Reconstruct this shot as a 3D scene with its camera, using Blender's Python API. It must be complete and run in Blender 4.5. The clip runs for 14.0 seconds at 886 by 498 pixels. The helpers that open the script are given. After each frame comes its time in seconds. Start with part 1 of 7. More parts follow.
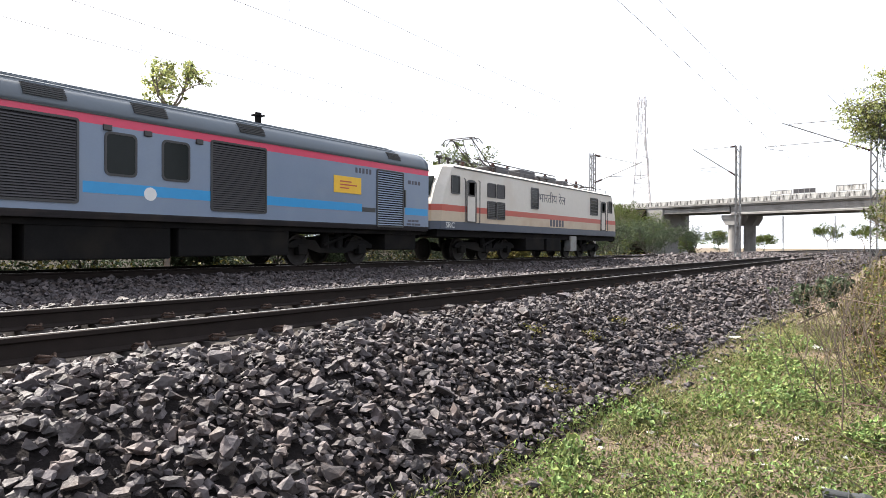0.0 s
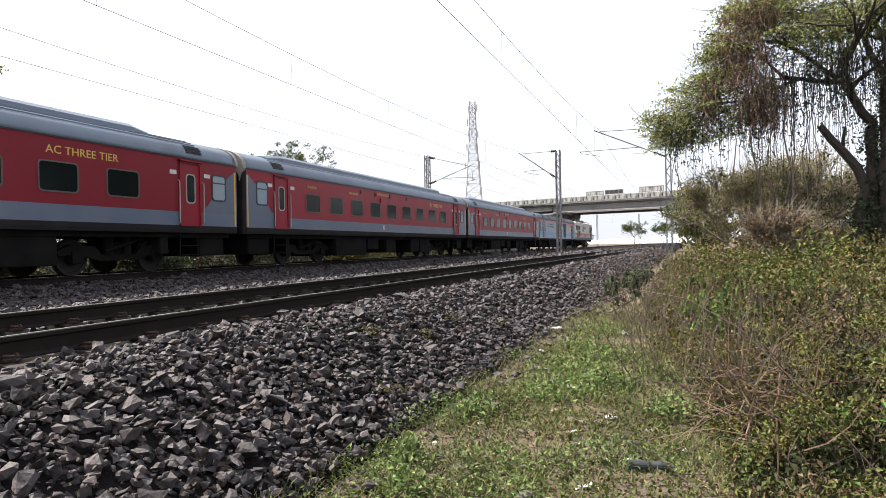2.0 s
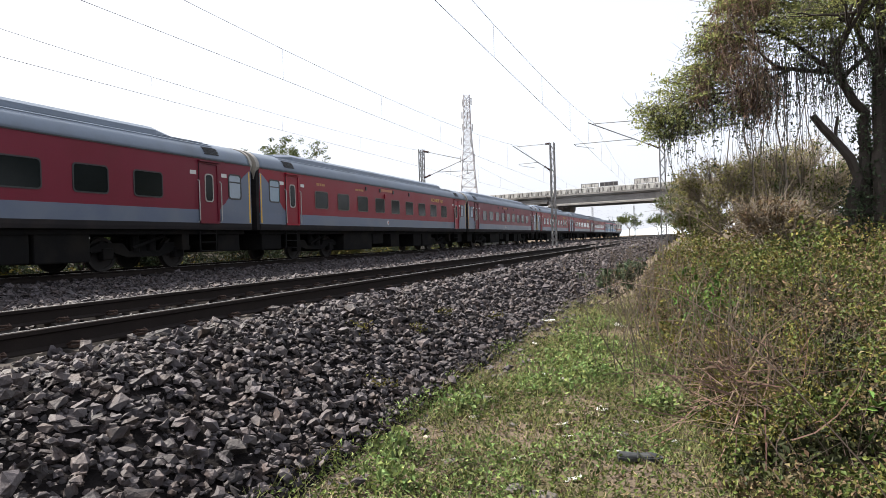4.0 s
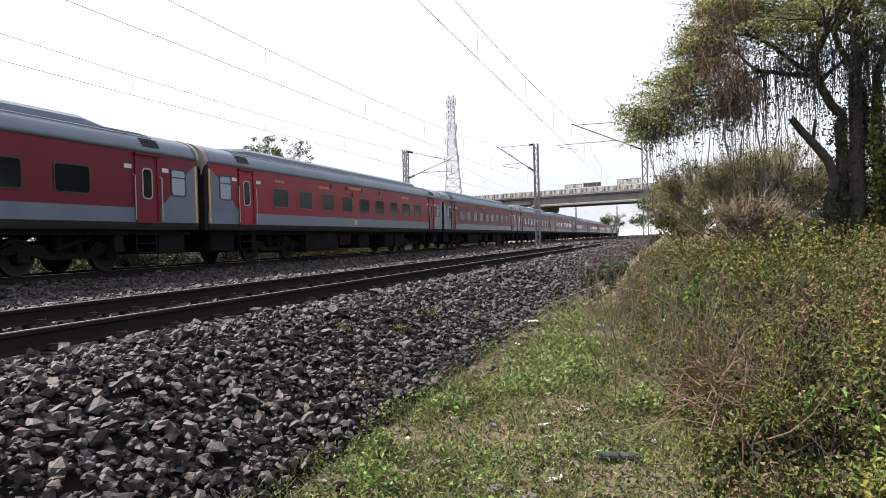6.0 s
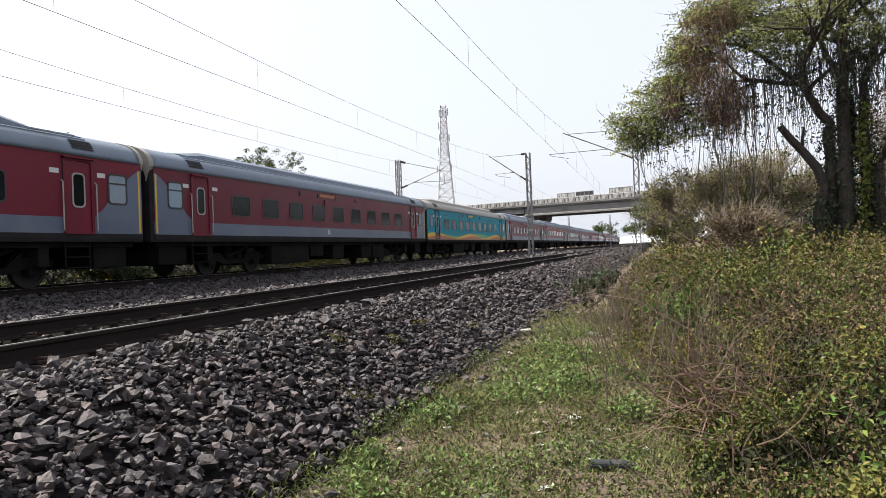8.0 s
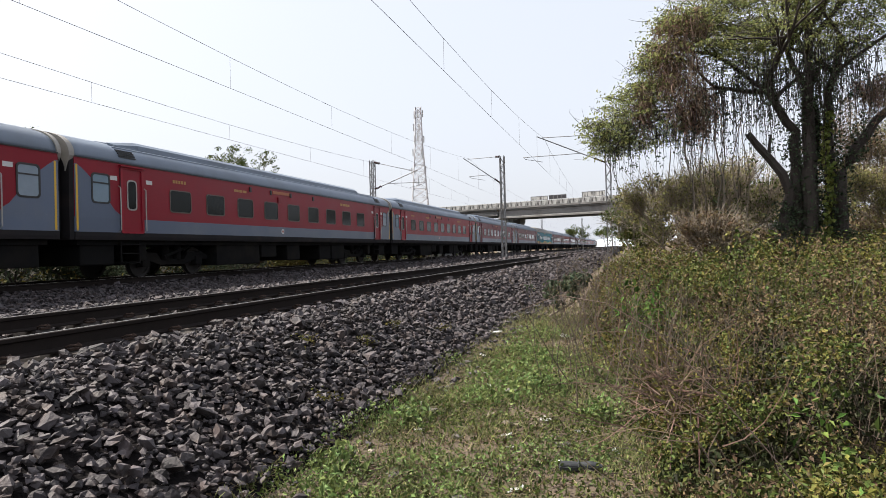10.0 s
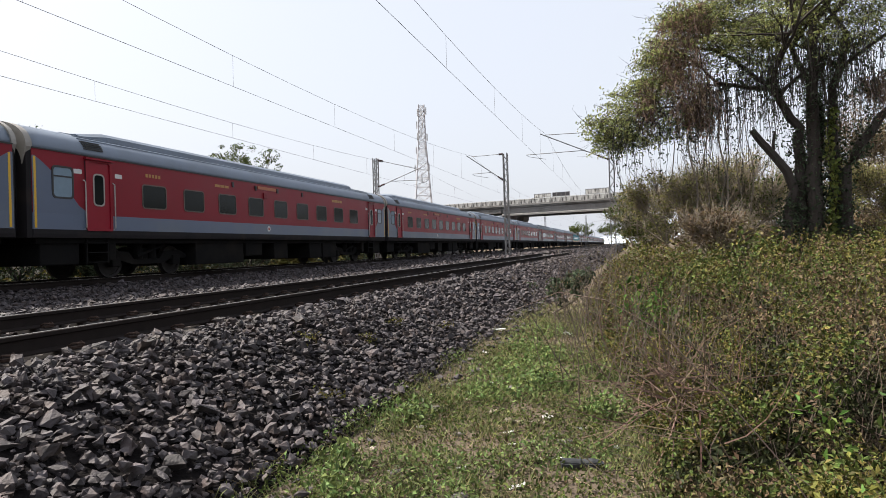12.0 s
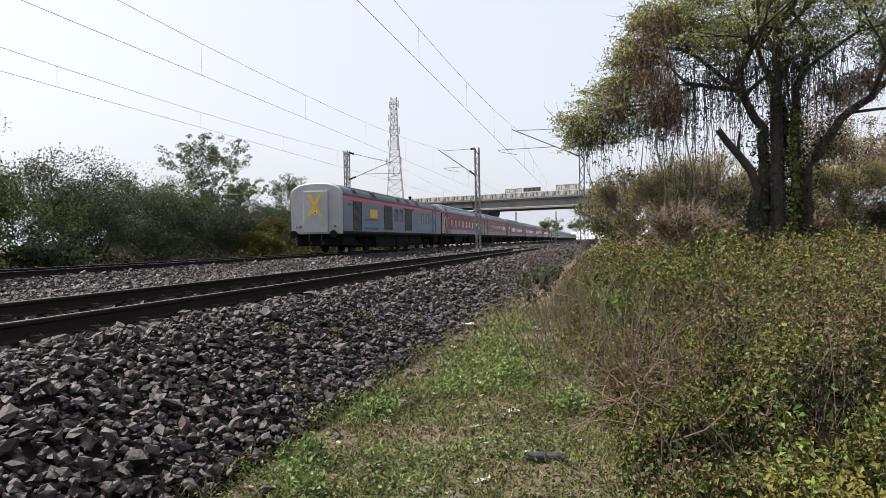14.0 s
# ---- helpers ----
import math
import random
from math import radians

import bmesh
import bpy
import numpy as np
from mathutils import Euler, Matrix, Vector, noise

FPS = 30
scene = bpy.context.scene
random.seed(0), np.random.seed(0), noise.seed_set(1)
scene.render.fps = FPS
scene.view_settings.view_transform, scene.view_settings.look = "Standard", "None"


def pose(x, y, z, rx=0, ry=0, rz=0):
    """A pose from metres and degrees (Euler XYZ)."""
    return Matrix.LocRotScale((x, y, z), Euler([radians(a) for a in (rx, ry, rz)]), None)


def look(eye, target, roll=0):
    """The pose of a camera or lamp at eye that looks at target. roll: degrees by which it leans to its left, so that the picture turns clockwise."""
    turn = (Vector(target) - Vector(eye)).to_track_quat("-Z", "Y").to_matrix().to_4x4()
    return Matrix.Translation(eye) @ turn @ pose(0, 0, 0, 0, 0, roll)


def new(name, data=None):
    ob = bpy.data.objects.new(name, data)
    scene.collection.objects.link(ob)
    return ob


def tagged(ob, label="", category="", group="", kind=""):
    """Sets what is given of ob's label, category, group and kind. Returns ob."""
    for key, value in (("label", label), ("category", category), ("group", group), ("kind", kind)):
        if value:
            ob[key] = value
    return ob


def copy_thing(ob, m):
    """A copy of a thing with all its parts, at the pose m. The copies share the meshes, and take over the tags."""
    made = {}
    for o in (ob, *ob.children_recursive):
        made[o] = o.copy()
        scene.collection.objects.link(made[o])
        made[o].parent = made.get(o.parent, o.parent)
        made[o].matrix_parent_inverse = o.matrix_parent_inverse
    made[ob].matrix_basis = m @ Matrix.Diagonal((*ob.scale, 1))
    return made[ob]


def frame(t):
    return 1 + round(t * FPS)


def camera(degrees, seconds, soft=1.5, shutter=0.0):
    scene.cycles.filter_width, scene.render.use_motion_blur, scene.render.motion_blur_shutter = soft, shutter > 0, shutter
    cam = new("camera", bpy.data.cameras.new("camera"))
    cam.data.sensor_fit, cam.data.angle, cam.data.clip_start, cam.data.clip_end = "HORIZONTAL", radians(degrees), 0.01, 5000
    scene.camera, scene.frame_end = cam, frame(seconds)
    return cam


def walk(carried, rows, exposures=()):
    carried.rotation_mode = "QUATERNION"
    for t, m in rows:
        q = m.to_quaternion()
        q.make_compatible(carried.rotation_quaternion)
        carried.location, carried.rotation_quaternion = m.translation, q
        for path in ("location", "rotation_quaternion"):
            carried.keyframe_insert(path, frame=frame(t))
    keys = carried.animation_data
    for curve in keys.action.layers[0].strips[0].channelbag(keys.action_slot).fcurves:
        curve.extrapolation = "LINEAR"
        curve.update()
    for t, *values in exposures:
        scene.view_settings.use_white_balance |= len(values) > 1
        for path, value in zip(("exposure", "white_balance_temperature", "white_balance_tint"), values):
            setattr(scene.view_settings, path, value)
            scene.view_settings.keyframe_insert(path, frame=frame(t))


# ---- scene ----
cam = camera(69.58, 14.0, soft=0.7, shutter=0.0)
walk(cam, [
    (0.0, pose(-0.135, -0.040, 0.577, 89.76, -0.24, 34.74)),
    (0.5, pose(-0.117, -0.006, 0.578, 89.36, 0.32, 25.45)),
    (1.0, pose(-0.106, -0.005, 0.573, 89.56, 0.21, 22.66)),
    (1.5, pose(-0.113, -0.005, 0.578, 89.37, 0.49, 21.29)),
    (2.0, pose(-0.085, -0.020, 0.587, 89.75, 0.99, 20.34)),
    (2.5, pose(-0.057, -0.007, 0.582, 89.28, 1.18, 20.10)),
    (3.0, pose(-0.037, -0.004, 0.593, 89.23, 1.21, 19.67)),
    (3.5, pose(-0.038, 0.013, 0.587, 89.21, 1.59, 20.02)),
    (6.0, pose(-0.014, -0.001, 0.600, 89.17, 1.58, 18.56)),
    (6.5, pose(-0.014, -0.001, 0.592, 89.30, 1.39, 17.98)),
    (7.0, pose(-0.016, -0.005, 0.593, 89.34, 1.41, 18.48)),
    (7.5, pose(0.000, 0.000, 0.600, 89.61, 1.68, 18.30)),
    (8.0, pose(0.015, -0.010, 0.599, 90.02, 2.05, 17.98)),
    (10.5, pose(0.023, -0.002, 0.599, 90.14, 1.50, 15.22)),
    (11.0, pose(0.049, -0.005, 0.602, 90.39, 2.08, 15.49)),
    (11.5, pose(0.044, -0.023, 0.604, 90.31, 1.50, 15.52)),
    (12.0, pose(0.036, 0.004, 0.597, 89.89, 1.59, 15.93)),
    (12.5, pose(0.028, -0.005, 0.608, 89.47, 1.26, 15.76)),
    (13.0, pose(0.044, -0.007, 0.618, 89.82, 1.71, 15.68)),
    (13.5, pose(0.045, -0.009, 0.608, 89.80, 0.89, 14.23)),
    (14.0, pose(0.057, -0.004, 0.606, 89.28, 0.93, 13.33)),
], exposures=((0.0, 2.0), (0.5, 1.8), (1.0, 1.64), (2.0, 1.42), (3.5, 1.36), (6.0, 1.33), (8.0, 1.2), (10.5, 1.08), (14.0, 1.05)))

# ---- light: hazy sun from the far side of the train, bright milky sky ----
SUN_AZ, SUN_EL = 92.0, 50.0          # degrees to the left of +y, and above the horizon
world = bpy.data.worlds.new("sky")
scene.world = world
world.use_nodes = True
wn = world.node_tree.nodes
sky = wn.new("ShaderNodeTexSky")
sky.sky_type = "NISHITA"
sky.sun_disc = False
sky.sun_elevation = radians(SUN_EL)
sky.sun_rotation = radians(-SUN_AZ)
sky.air_density, sky.dust_density, sky.ozone_density = 1.0, 7.0, 1.0
haze = wn.new("ShaderNodeMixRGB")
haze.inputs[0].default_value = 0.55
haze.inputs[2].default_value = (9.3, 9.7, 10.6, 1)
world.node_tree.links.new(sky.outputs[0], haze.inputs[1])
world.node_tree.links.new(haze.outputs[0], wn["Background"].inputs[0])
wn["Background"].inputs[1].default_value = 0.066
sun_data = bpy.data.lights.new("sun", "SUN")
sun_data.energy, sun_data.angle, sun_data.color = 5.0, radians(0.9), (1.0, 0.95, 0.87)
sun = new("sun", sun_data)
_a, _e = radians(SUN_AZ), radians(SUN_EL)
sun.matrix_world = look((0, 0, 60), (math.sin(_a) * math.cos(_e) * 50, -math.cos(_a) * math.cos(_e) * 50, 60 - math.sin(_e) * 50))

# ---- materials ----
def mat(name, base, rough=0.6, metal=0.0, vary=0.25, scale=6.0, fine=60.0, bump=0.0, stain=None, stain_amount=0.0, stain_scale=1.2, island=0.0, rand=0.0, spec=0.5, coat=0.0, streak=1.0):
    """A procedural surface: base colour with coarse and fine variation, optional stains, relief, and spread from piece to piece."""
    m = bpy.data.materials.new(name)
    m.use_nodes = True
    nt = m.node_tree
    b = nt.nodes["Principled BSDF"]
    N, L = nt.nodes.new, nt.links.new
    co = N("ShaderNodeTexCoord").outputs["Object"]

    def noise_at(sc, detail=5.0, tall=1.0):
        n = N("ShaderNodeTexNoise")
        n.inputs["Scale"].default_value, n.inputs["Detail"].default_value = sc, detail
        if tall != 1.0:
            mp = N("ShaderNodeMapping")
            mp.inputs["Scale"].default_value = (1, 1, tall)
            L(co, mp.inputs["Vector"])
            L(mp.outputs[0], n.inputs["Vector"])
        else:
            L(co, n.inputs["Vector"])
        return n.outputs["Fac"]

    def math_node(op, a, c):
        n = N("ShaderNodeMath")
        n.operation = op
        for i, v in enumerate((a, c)):
            if isinstance(v, (int, float)):
                n.inputs[i].default_value = v
            else:
                L(v, n.inputs[i])
        return n.outputs[0]

    coarse, small = noise_at(scale), noise_at(fine, 3.0)
    val = math_node("ADD", math_node("MULTIPLY", coarse, vary * 1.4), math_node("MULTIPLY", small, vary * 0.9))
    val = math_node("ADD", val, 1.0 - vary * 1.15)
    if island:
        g = N("ShaderNodeNewGeometry").outputs["Random Per Island"]
        val = math_node("MULTIPLY", val, math_node("ADD", math_node("MULTIPLY", g, 2 * island), 1.0 - island))
    if rand:
        g = N("ShaderNodeObjectInfo").outputs["Random"]
        val = math_node("MULTIPLY", val, math_node("ADD", math_node("MULTIPLY", g, 2 * rand), 1.0 - rand))
    hsv = N("ShaderNodeHueSaturation")
    hsv.inputs["Color"].default_value = (*base, 1)
    L(val, hsv.inputs["Value"])
    col = hsv.outputs[0]
    if island:
        g2 = N("ShaderNodeMath")
        g2.operation = "FRACT"
        L(math_node("MULTIPLY", N("ShaderNodeNewGeometry").outputs["Random Per Island"], 7.31), g2.inputs[0])
        L(math_node("ADD", math_node("MULTIPLY", g2.outputs[0], 0.06), 0.47), hsv.inputs["Hue"])
    if stain:
        st = N("ShaderNodeValToRGB")
        st.color_ramp.elements[0].position, st.color_ramp.elements[1].position = 0.48, 0.68
        L(noise_at(stain_scale, 8.0, streak), st.inputs[0])
        mx = N("ShaderNodeMixRGB")
        mx.inputs[2].default_value = (*stain, 1)
        L(math_node("MULTIPLY", st.outputs[0], stain_amount), mx.inputs[0])
        L(col, mx.inputs[1])
        col = mx.outputs[0]
    L(col, b.inputs["Base Color"])
    b.inputs["Roughness"].default_value, b.inputs["Metallic"].default_value = rough, metal
    b.inputs["Specular IOR Level"].default_value = spec
    b.inputs["Coat Weight"].default_value = coat
    if rough > 0.15:
        L(math_node("ADD", math_node("MULTIPLY", coarse, 0.25), rough - 0.125), b.inputs["Roughness"])
    if bump:
        bp = N("ShaderNodeBump")
        bp.inputs["Strength"].default_value, bp.inputs["Distance"].default_value = 0.6, bump
        L(small, bp.inputs["Height"])
        L(bp.outputs[0], b.inputs["Normal"])
    return m


def leaf_mat(name, base, island=0.62, trans=0.22):
    """Leaves: diffuse with light passing through, spread from leaf to leaf."""
    m = mat(name, base, rough=0.55, vary=0.6, scale=1.3, fine=9.0, island=island, spec=0.1)
    nt = m.node_tree
    b = nt.nodes["Principled BSDF"]
    t = nt.nodes.new("ShaderNodeBsdfTranslucent")
    src = b.inputs["Base Color"].links[0].from_socket
    nt.links.new(src, t.inputs[0])
    mix = nt.nodes.new("ShaderNodeMixShader")
    mix.inputs[0].default_value = trans
    nt.links.new(b.outputs[0], mix.inputs[1])
    nt.links.new(t.outputs[0], mix.inputs[2])
    nt.links.new(mix.outputs[0], nt.nodes["Material Output"].inputs[0])
    return m


STONE = mat("ballast_stone", (0.054, 0.047, 0.049), 0.62, spec=0.2, vary=0.8, scale=16, fine=52, bump=0.014, island=0.65, stain=(0.098, 0.066, 0.052), stain_amount=0.4, stain_scale=5)
# bed under the stones, coloured near black for the shade in their gaps
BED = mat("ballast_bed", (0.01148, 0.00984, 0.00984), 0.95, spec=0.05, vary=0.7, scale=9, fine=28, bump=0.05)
# leaf mould, with the shade under the plants painted into its dark colour
SHADED_LITTER_SOIL = mat("leaf_mould", (0.01066, 0.0082, 0.00492), 0.95, spec=0.05, vary=0.6, scale=3, fine=40, bump=0.03)
SOIL = mat("soil", (0.105, 0.082, 0.061), 0.95, spec=0.1, vary=0.5, scale=1.3, fine=35, bump=0.02, stain=(0.0533, 0.0492, 0.0205), stain_amount=0.7, stain_scale=0.9)
RAIL_SIDE = mat("rail_side", (0.0187, 0.0145, 0.0130), 0.85, 0.0, spec=0.1, vary=0.5, scale=8, fine=120, bump=0.002)
RAIL_HEAD = mat("rail_head", (0.34, 0.32, 0.30), 0.38, 1.0, vary=0.2, scale=3, fine=60)
CONCRETE = mat("sleeper_concrete", (0.050, 0.044, 0.040), 0.9, spec=0.1, vary=0.35, scale=5, fine=70, bump=0.003, stain=(0.082, 0.0574, 0.041), stain_amount=0.7, stain_scale=3, rand=0.15)
CLIP = mat("rusty_clip", (0.0492, 0.0287, 0.0205), 0.8, 0.4, vary=0.5)
CRIMSON = mat("coach_crimson", (0.128, 0.0085, 0.022), 0.42, vary=0.16, scale=1.2, fine=30, rand=0.15, stain=(0.1066, 0.00984, 0.0164), stain_amount=0.4, stain_scale=0.7, spec=0.3)
RED = mat("coach_red", (0.215, 0.008, 0.019), 0.42, vary=0.16, scale=1.2, fine=30, rand=0.22, stain=(0.1886, 0.0164, 0.0246), stain_amount=0.3, stain_scale=0.7, spec=0.3)
GREY = mat("coach_grey", (0.0984, 0.123, 0.1763), 0.38, vary=0.15, scale=1.0, fine=30, rand=0.1, stain=(0.1394, 0.1558, 0.1804), stain_amount=0.5, stain_scale=0.8)
ROOF = mat("coach_roof", (0.0697, 0.0861, 0.1066), 0.55, vary=0.2, scale=0.8, fine=24, stain=(0.0656, 0.0738, 0.082), stain_amount=0.6, stain_scale=0.6, rand=0.08)
PALE_ROOF = mat("coach_roof_pale", (0.125, 0.155, 0.20), 0.5, vary=0.2, scale=0.8, fine=24, stain=(0.085, 0.10, 0.12), stain_amount=0.5, stain_scale=0.6, rand=0.1)
GEN_BLUE = mat("power_car_blue_grey", (0.140, 0.180, 0.250), 0.36, vary=0.12, scale=1.0, fine=30, stain=(0.164, 0.205, 0.2624), stain_amount=0.5)
FADED_BLUE = mat("stripe_faded_blue", (0.06, 0.16, 0.30), 0.45, vary=0.2)
GEN_DULL = mat("power_car_dull_blue", (0.082, 0.112, 0.170), 0.42, vary=0.18, scale=1.0, fine=30, stain=(0.11, 0.135, 0.18), stain_amount=0.5)
GEN_STRIPE = mat("stripe_sky_blue", (0.0164, 0.2132, 0.451), 0.4, vary=0.12)
PINK = mat("stripe_crimson", (0.48, 0.035, 0.085), 0.4, vary=0.15)
TEAL = mat("coach_teal", (0.005, 0.215, 0.285), 0.5, vary=0.15, scale=1.2, fine=30, spec=0.15)
ORANGE = mat("wave_orange", (0.3444, 0.0984, 0.0246), 0.4, vary=0.15)
YELLOW = mat("paint_yellow", (0.62, 0.37, 0.022), 0.45, vary=0.15)
GREEN = mat("wave_green", (0.0574, 0.2952, 0.082), 0.4, vary=0.15)
CREAM = mat("coach_cream", (0.246, 0.2296, 0.205), 0.5, vary=0.2, stain=(0.246, 0.2132, 0.164), stain_amount=0.4)
LOCO_CREAM = mat("loco_cream", (0.46, 0.43, 0.385), 0.42, vary=0.15, stain=(0.40, 0.34, 0.28), stain_amount=0.5, stain_scale=0.8)
LOCO_RED = mat("loco_stripe_red", (0.3444, 0.0574, 0.0369), 0.45, vary=0.15)
END_GREY = mat("end_wall_pale_grey", (0.31, 0.325, 0.335), 0.5, vary=0.2, stain=(0.26, 0.26, 0.26), stain_amount=0.4)
SILL = mat("grimy_sill", (0.022, 0.020, 0.021), 0.85, vary=0.4, scale=2, fine=30, spec=0.1, stain=(0.045, 0.036, 0.030), stain_amount=0.5)
LOCO_LOW = mat("loco_cream_grimy", (0.40, 0.32, 0.235), 0.5, vary=0.18, stain=(0.30, 0.20, 0.13), stain_amount=0.5, stain_scale=0.9)
# tower steel lightened so its colour carries the haze of distance
PALE_STEEL = mat("pale_hazy_steel", (0.42, 0.40, 0.41), 0.7, vary=0.2, spec=0.2)
GLASS_SKY = mat("pale_blue_window_glass", (0.20, 0.27, 0.33), 0.12, vary=0.15)
LOCO_BLUE = mat("loco_skirt_blue_grey", (0.0328, 0.04264, 0.0656), 0.5, vary=0.2)
UNDER = mat("underframe_black", (0.00984, 0.00943, 0.00943), 0.9, vary=0.5, scale=3, fine=30, stain=(0.0246, 0.0205, 0.0164), stain_amount=0.4, spec=0.06)
STEEL = mat("worn_steel", (0.025, 0.022, 0.021), 0.75, 0.1, spec=0.2, vary=0.4)
RUBBER = mat("bellows_rubber", (0.0164, 0.0164, 0.01804), 0.9, spec=0.08, vary=0.3)
GLASS_DARK = mat("tinted_window_glass", (0.0082, 0.01066, 0.01066), 0.12, 0.0, vary=0.3, spec=0.14)
GLASS_PALE = mat("frosted_window_glass", (0.246, 0.2952, 0.3444), 0.2, vary=0.15)
FRAME = mat("window_frame_dark", (0.0246, 0.0246, 0.02624), 0.5, vary=0.2)
FRAME_PALE = mat("window_frame_alloy", (0.3444, 0.328, 0.3116), 0.45, 0.4, vary=0.2)
LOUVRE = mat("louvre_grey_brown", (0.038, 0.036, 0.040), 0.55, 0.2, vary=0.25)
WHITE = mat("paint_white", (0.55, 0.55, 0.54), 0.5, vary=0.12)
LETTER_DULL = mat("lettering_faded", (0.40, 0.22, 0.07), 0.6, vary=0.3)
WINDOW_TRIM = mat("window_trim_worn", (0.10, 0.085, 0.07), 0.6, vary=0.5, scale=2)
GOLD = mat("lettering_yellow", (0.615, 0.451, 0.0984), 0.5, vary=0.1)
DARKPAINT = mat("lettering_dark", (0.041, 0.041, 0.0574), 0.5, vary=0.1)
GALV = mat("galvanised_steel", (0.2132, 0.2132, 0.2132), 0.5, 0.5, vary=0.3, stain=(0.1312, 0.0902, 0.0656), stain_amount=0.5, stain_scale=3)
INSUL = mat("brown_insulator", (0.0492, 0.0205, 0.01476), 0.25, vary=0.2)
WIRE = mat("contact_wire", (0.082, 0.0697, 0.0656), 0.5, 0.6, vary=0.2)
BRIDGE = mat("bridge_concrete", (0.205, 0.1968, 0.1886), 0.9, vary=0.25, scale=0.5, fine=8, bump=0.01, stain=(0.0984, 0.0902, 0.082), stain_amount=0.8, stain_scale=0.35)
PARAPET = mat("parapet_whitewash", (0.44, 0.43, 0.41), 0.9, vary=0.25, scale=0.8, fine=12, stain=(0.05, 0.046, 0.043), stain_amount=0.95, stain_scale=2.6, streak=0.3)


# ---- builders ----
def part(name, bm, material, parent=None, label="", smooth=False):
    """Links a bmesh as one mesh object, under a thing or a part."""
    me = bpy.data.meshes.new(name)
    bm.to_mesh(me)
    bm.free()
    for f in me.polygons:
        f.use_smooth = smooth
    me.materials.append(material)
    ob = new(name, me)
    if parent:
        ob.parent = parent
    return tagged(ob, label)


def again(ob, m, parent=None):
    """One more object on the same mesh, at the pose m."""
    o = new(ob.name.split(".")[0], ob.data)
    o.parent = parent or ob.parent
    o.matrix_basis = m
    return tagged(o, ob.get("label", ""))


def thing(name, label, category, group="", kind="", m=None):
    e = new(name)
    e.empty_display_size = 0.3
    if m is not None:
        e.matrix_basis = m
    return tagged(e, label, category, group, kind)


def box(bm, x0, x1, y0, y1, z0, z1, bevel=0.0):
    g = bmesh.ops.create_cube(bm, size=1)
    vs = g["verts"]
    bmesh.ops.scale(bm, verts=vs, vec=(x1 - x0, y1 - y0, z1 - z0))
    bmesh.ops.translate(bm, verts=vs, vec=((x0 + x1) / 2, (y0 + y1) / 2, (z0 + z1) / 2))
    if bevel:
        es = list({e for v in vs for e in v.link_edges})
        bmesh.ops.bevel(bm, geom=es, offset=bevel, segments=2, affect="EDGES", profile=0.6)
    return bm


def box_bm(*a, bevel=0.0):
    return box(bmesh.new(), *a, bevel=bevel)


def loft(bm, sections, closed=True, caps=True):
    """Skins a row of equal-length loops of points."""
    rings = [[bm.verts.new(p) for p in s] for s in sections]
    n = len(rings[0])
    for a, b in zip(rings, rings[1:]):
        for i in range(n if closed else n - 1):
            j = (i + 1) % n
            bm.faces.new((a[i], a[j], b[j], b[i]))
    if caps and closed:
        bm.faces.new(rings[0][::-1])
        bm.faces.new(rings[-1])
    bmesh.ops.recalc_face_normals(bm, faces=bm.faces)
    return bm


def extrude_y(bm, outline, y0, y1):
    """A prism along y of an outline of (x, z)."""
    return loft(bm, [[(x, y0, z) for x, z in outline], [(x, y1, z) for x, z in outline]])


def rounded(w, h, r, n=4):
    """Outline of a rounded rectangle about the origin."""
    pts = []
    for cx, cy, a0 in ((w / 2 - r, h / 2 - r, 0), (-w / 2 + r, h / 2 - r, 90), (-w / 2 + r, -h / 2 + r, 180), (w / 2 - r, -h / 2 + r, 270)):
        for k in range(n + 1):
            a = radians(a0 + 90 * k / n)
            pts.append((cx + r * math.cos(a), cy + r * math.sin(a)))
    return pts


def plate_x(bm, outline, x0, x1, yc, zc):
    """A plate facing x, of an outline of (y, z)."""
    return loft(bm, [[(x0, yc + a, zc + b) for a, b in outline], [(x1, yc + a, zc + b) for a, b in outline]])


def ring_x(bm, outer, inner, x0, x1, yc, zc):
    """A frame facing x between two outlines of equal length."""
    s = [[(x0, yc + a, zc + b) for a, b in outer], [(x1, yc + a, zc + b) for a, b in outer],
         [(x1, yc + a, zc + b) for a, b in inner], [(x0, yc + a, zc + b) for a, b in inner]]
    s.append(s[0])
    rings = [[bm.verts.new(p) for p in q] for q in s[:4]]
    n = len(outer)
    for k in range(4):
        a, b = rings[k], rings[(k + 1) % 4]
        for i in range(n):
            j = (i + 1) % n
            bm.faces.new((a[i], a[j], b[j], b[i]))
    bmesh.ops.recalc_face_normals(bm, faces=bm.faces)
    return bm


def tube(bm, pts, r, n=8, r_end=None):
    """A round bar along a line of points, tapering to r_end."""
    pts = [Vector(p) for p in pts]
    secs = []
    for i, p in enumerate(pts):
        d = (pts[min(i + 1, len(pts) - 1)] - pts[max(i - 1, 0)]).normalized()
        s = d.cross(Vector((0, 0, 1)) if abs(d.z) < 0.95 else Vector((1, 0, 0))).normalized()
        u = s.cross(d)
        rr = r if r_end is None else r + (r_end - r) * i / max(1, len(pts) - 1)
        secs.append([p + (s * math.cos(2 * math.pi * k / n) + u * math.sin(2 * math.pi * k / n)) * rr for k in range(n)])
    rings = [[bm.verts.new(q) for q in s] for s in secs]
    for a, b in zip(rings, rings[1:]):
        for i in range(n):
            bm.faces.new((a[i], a[(i + 1) % n], b[(i + 1) % n], b[i]))
    bm.faces.new(rings[0][::-1])
    bm.faces.new(rings[-1])
    return bm


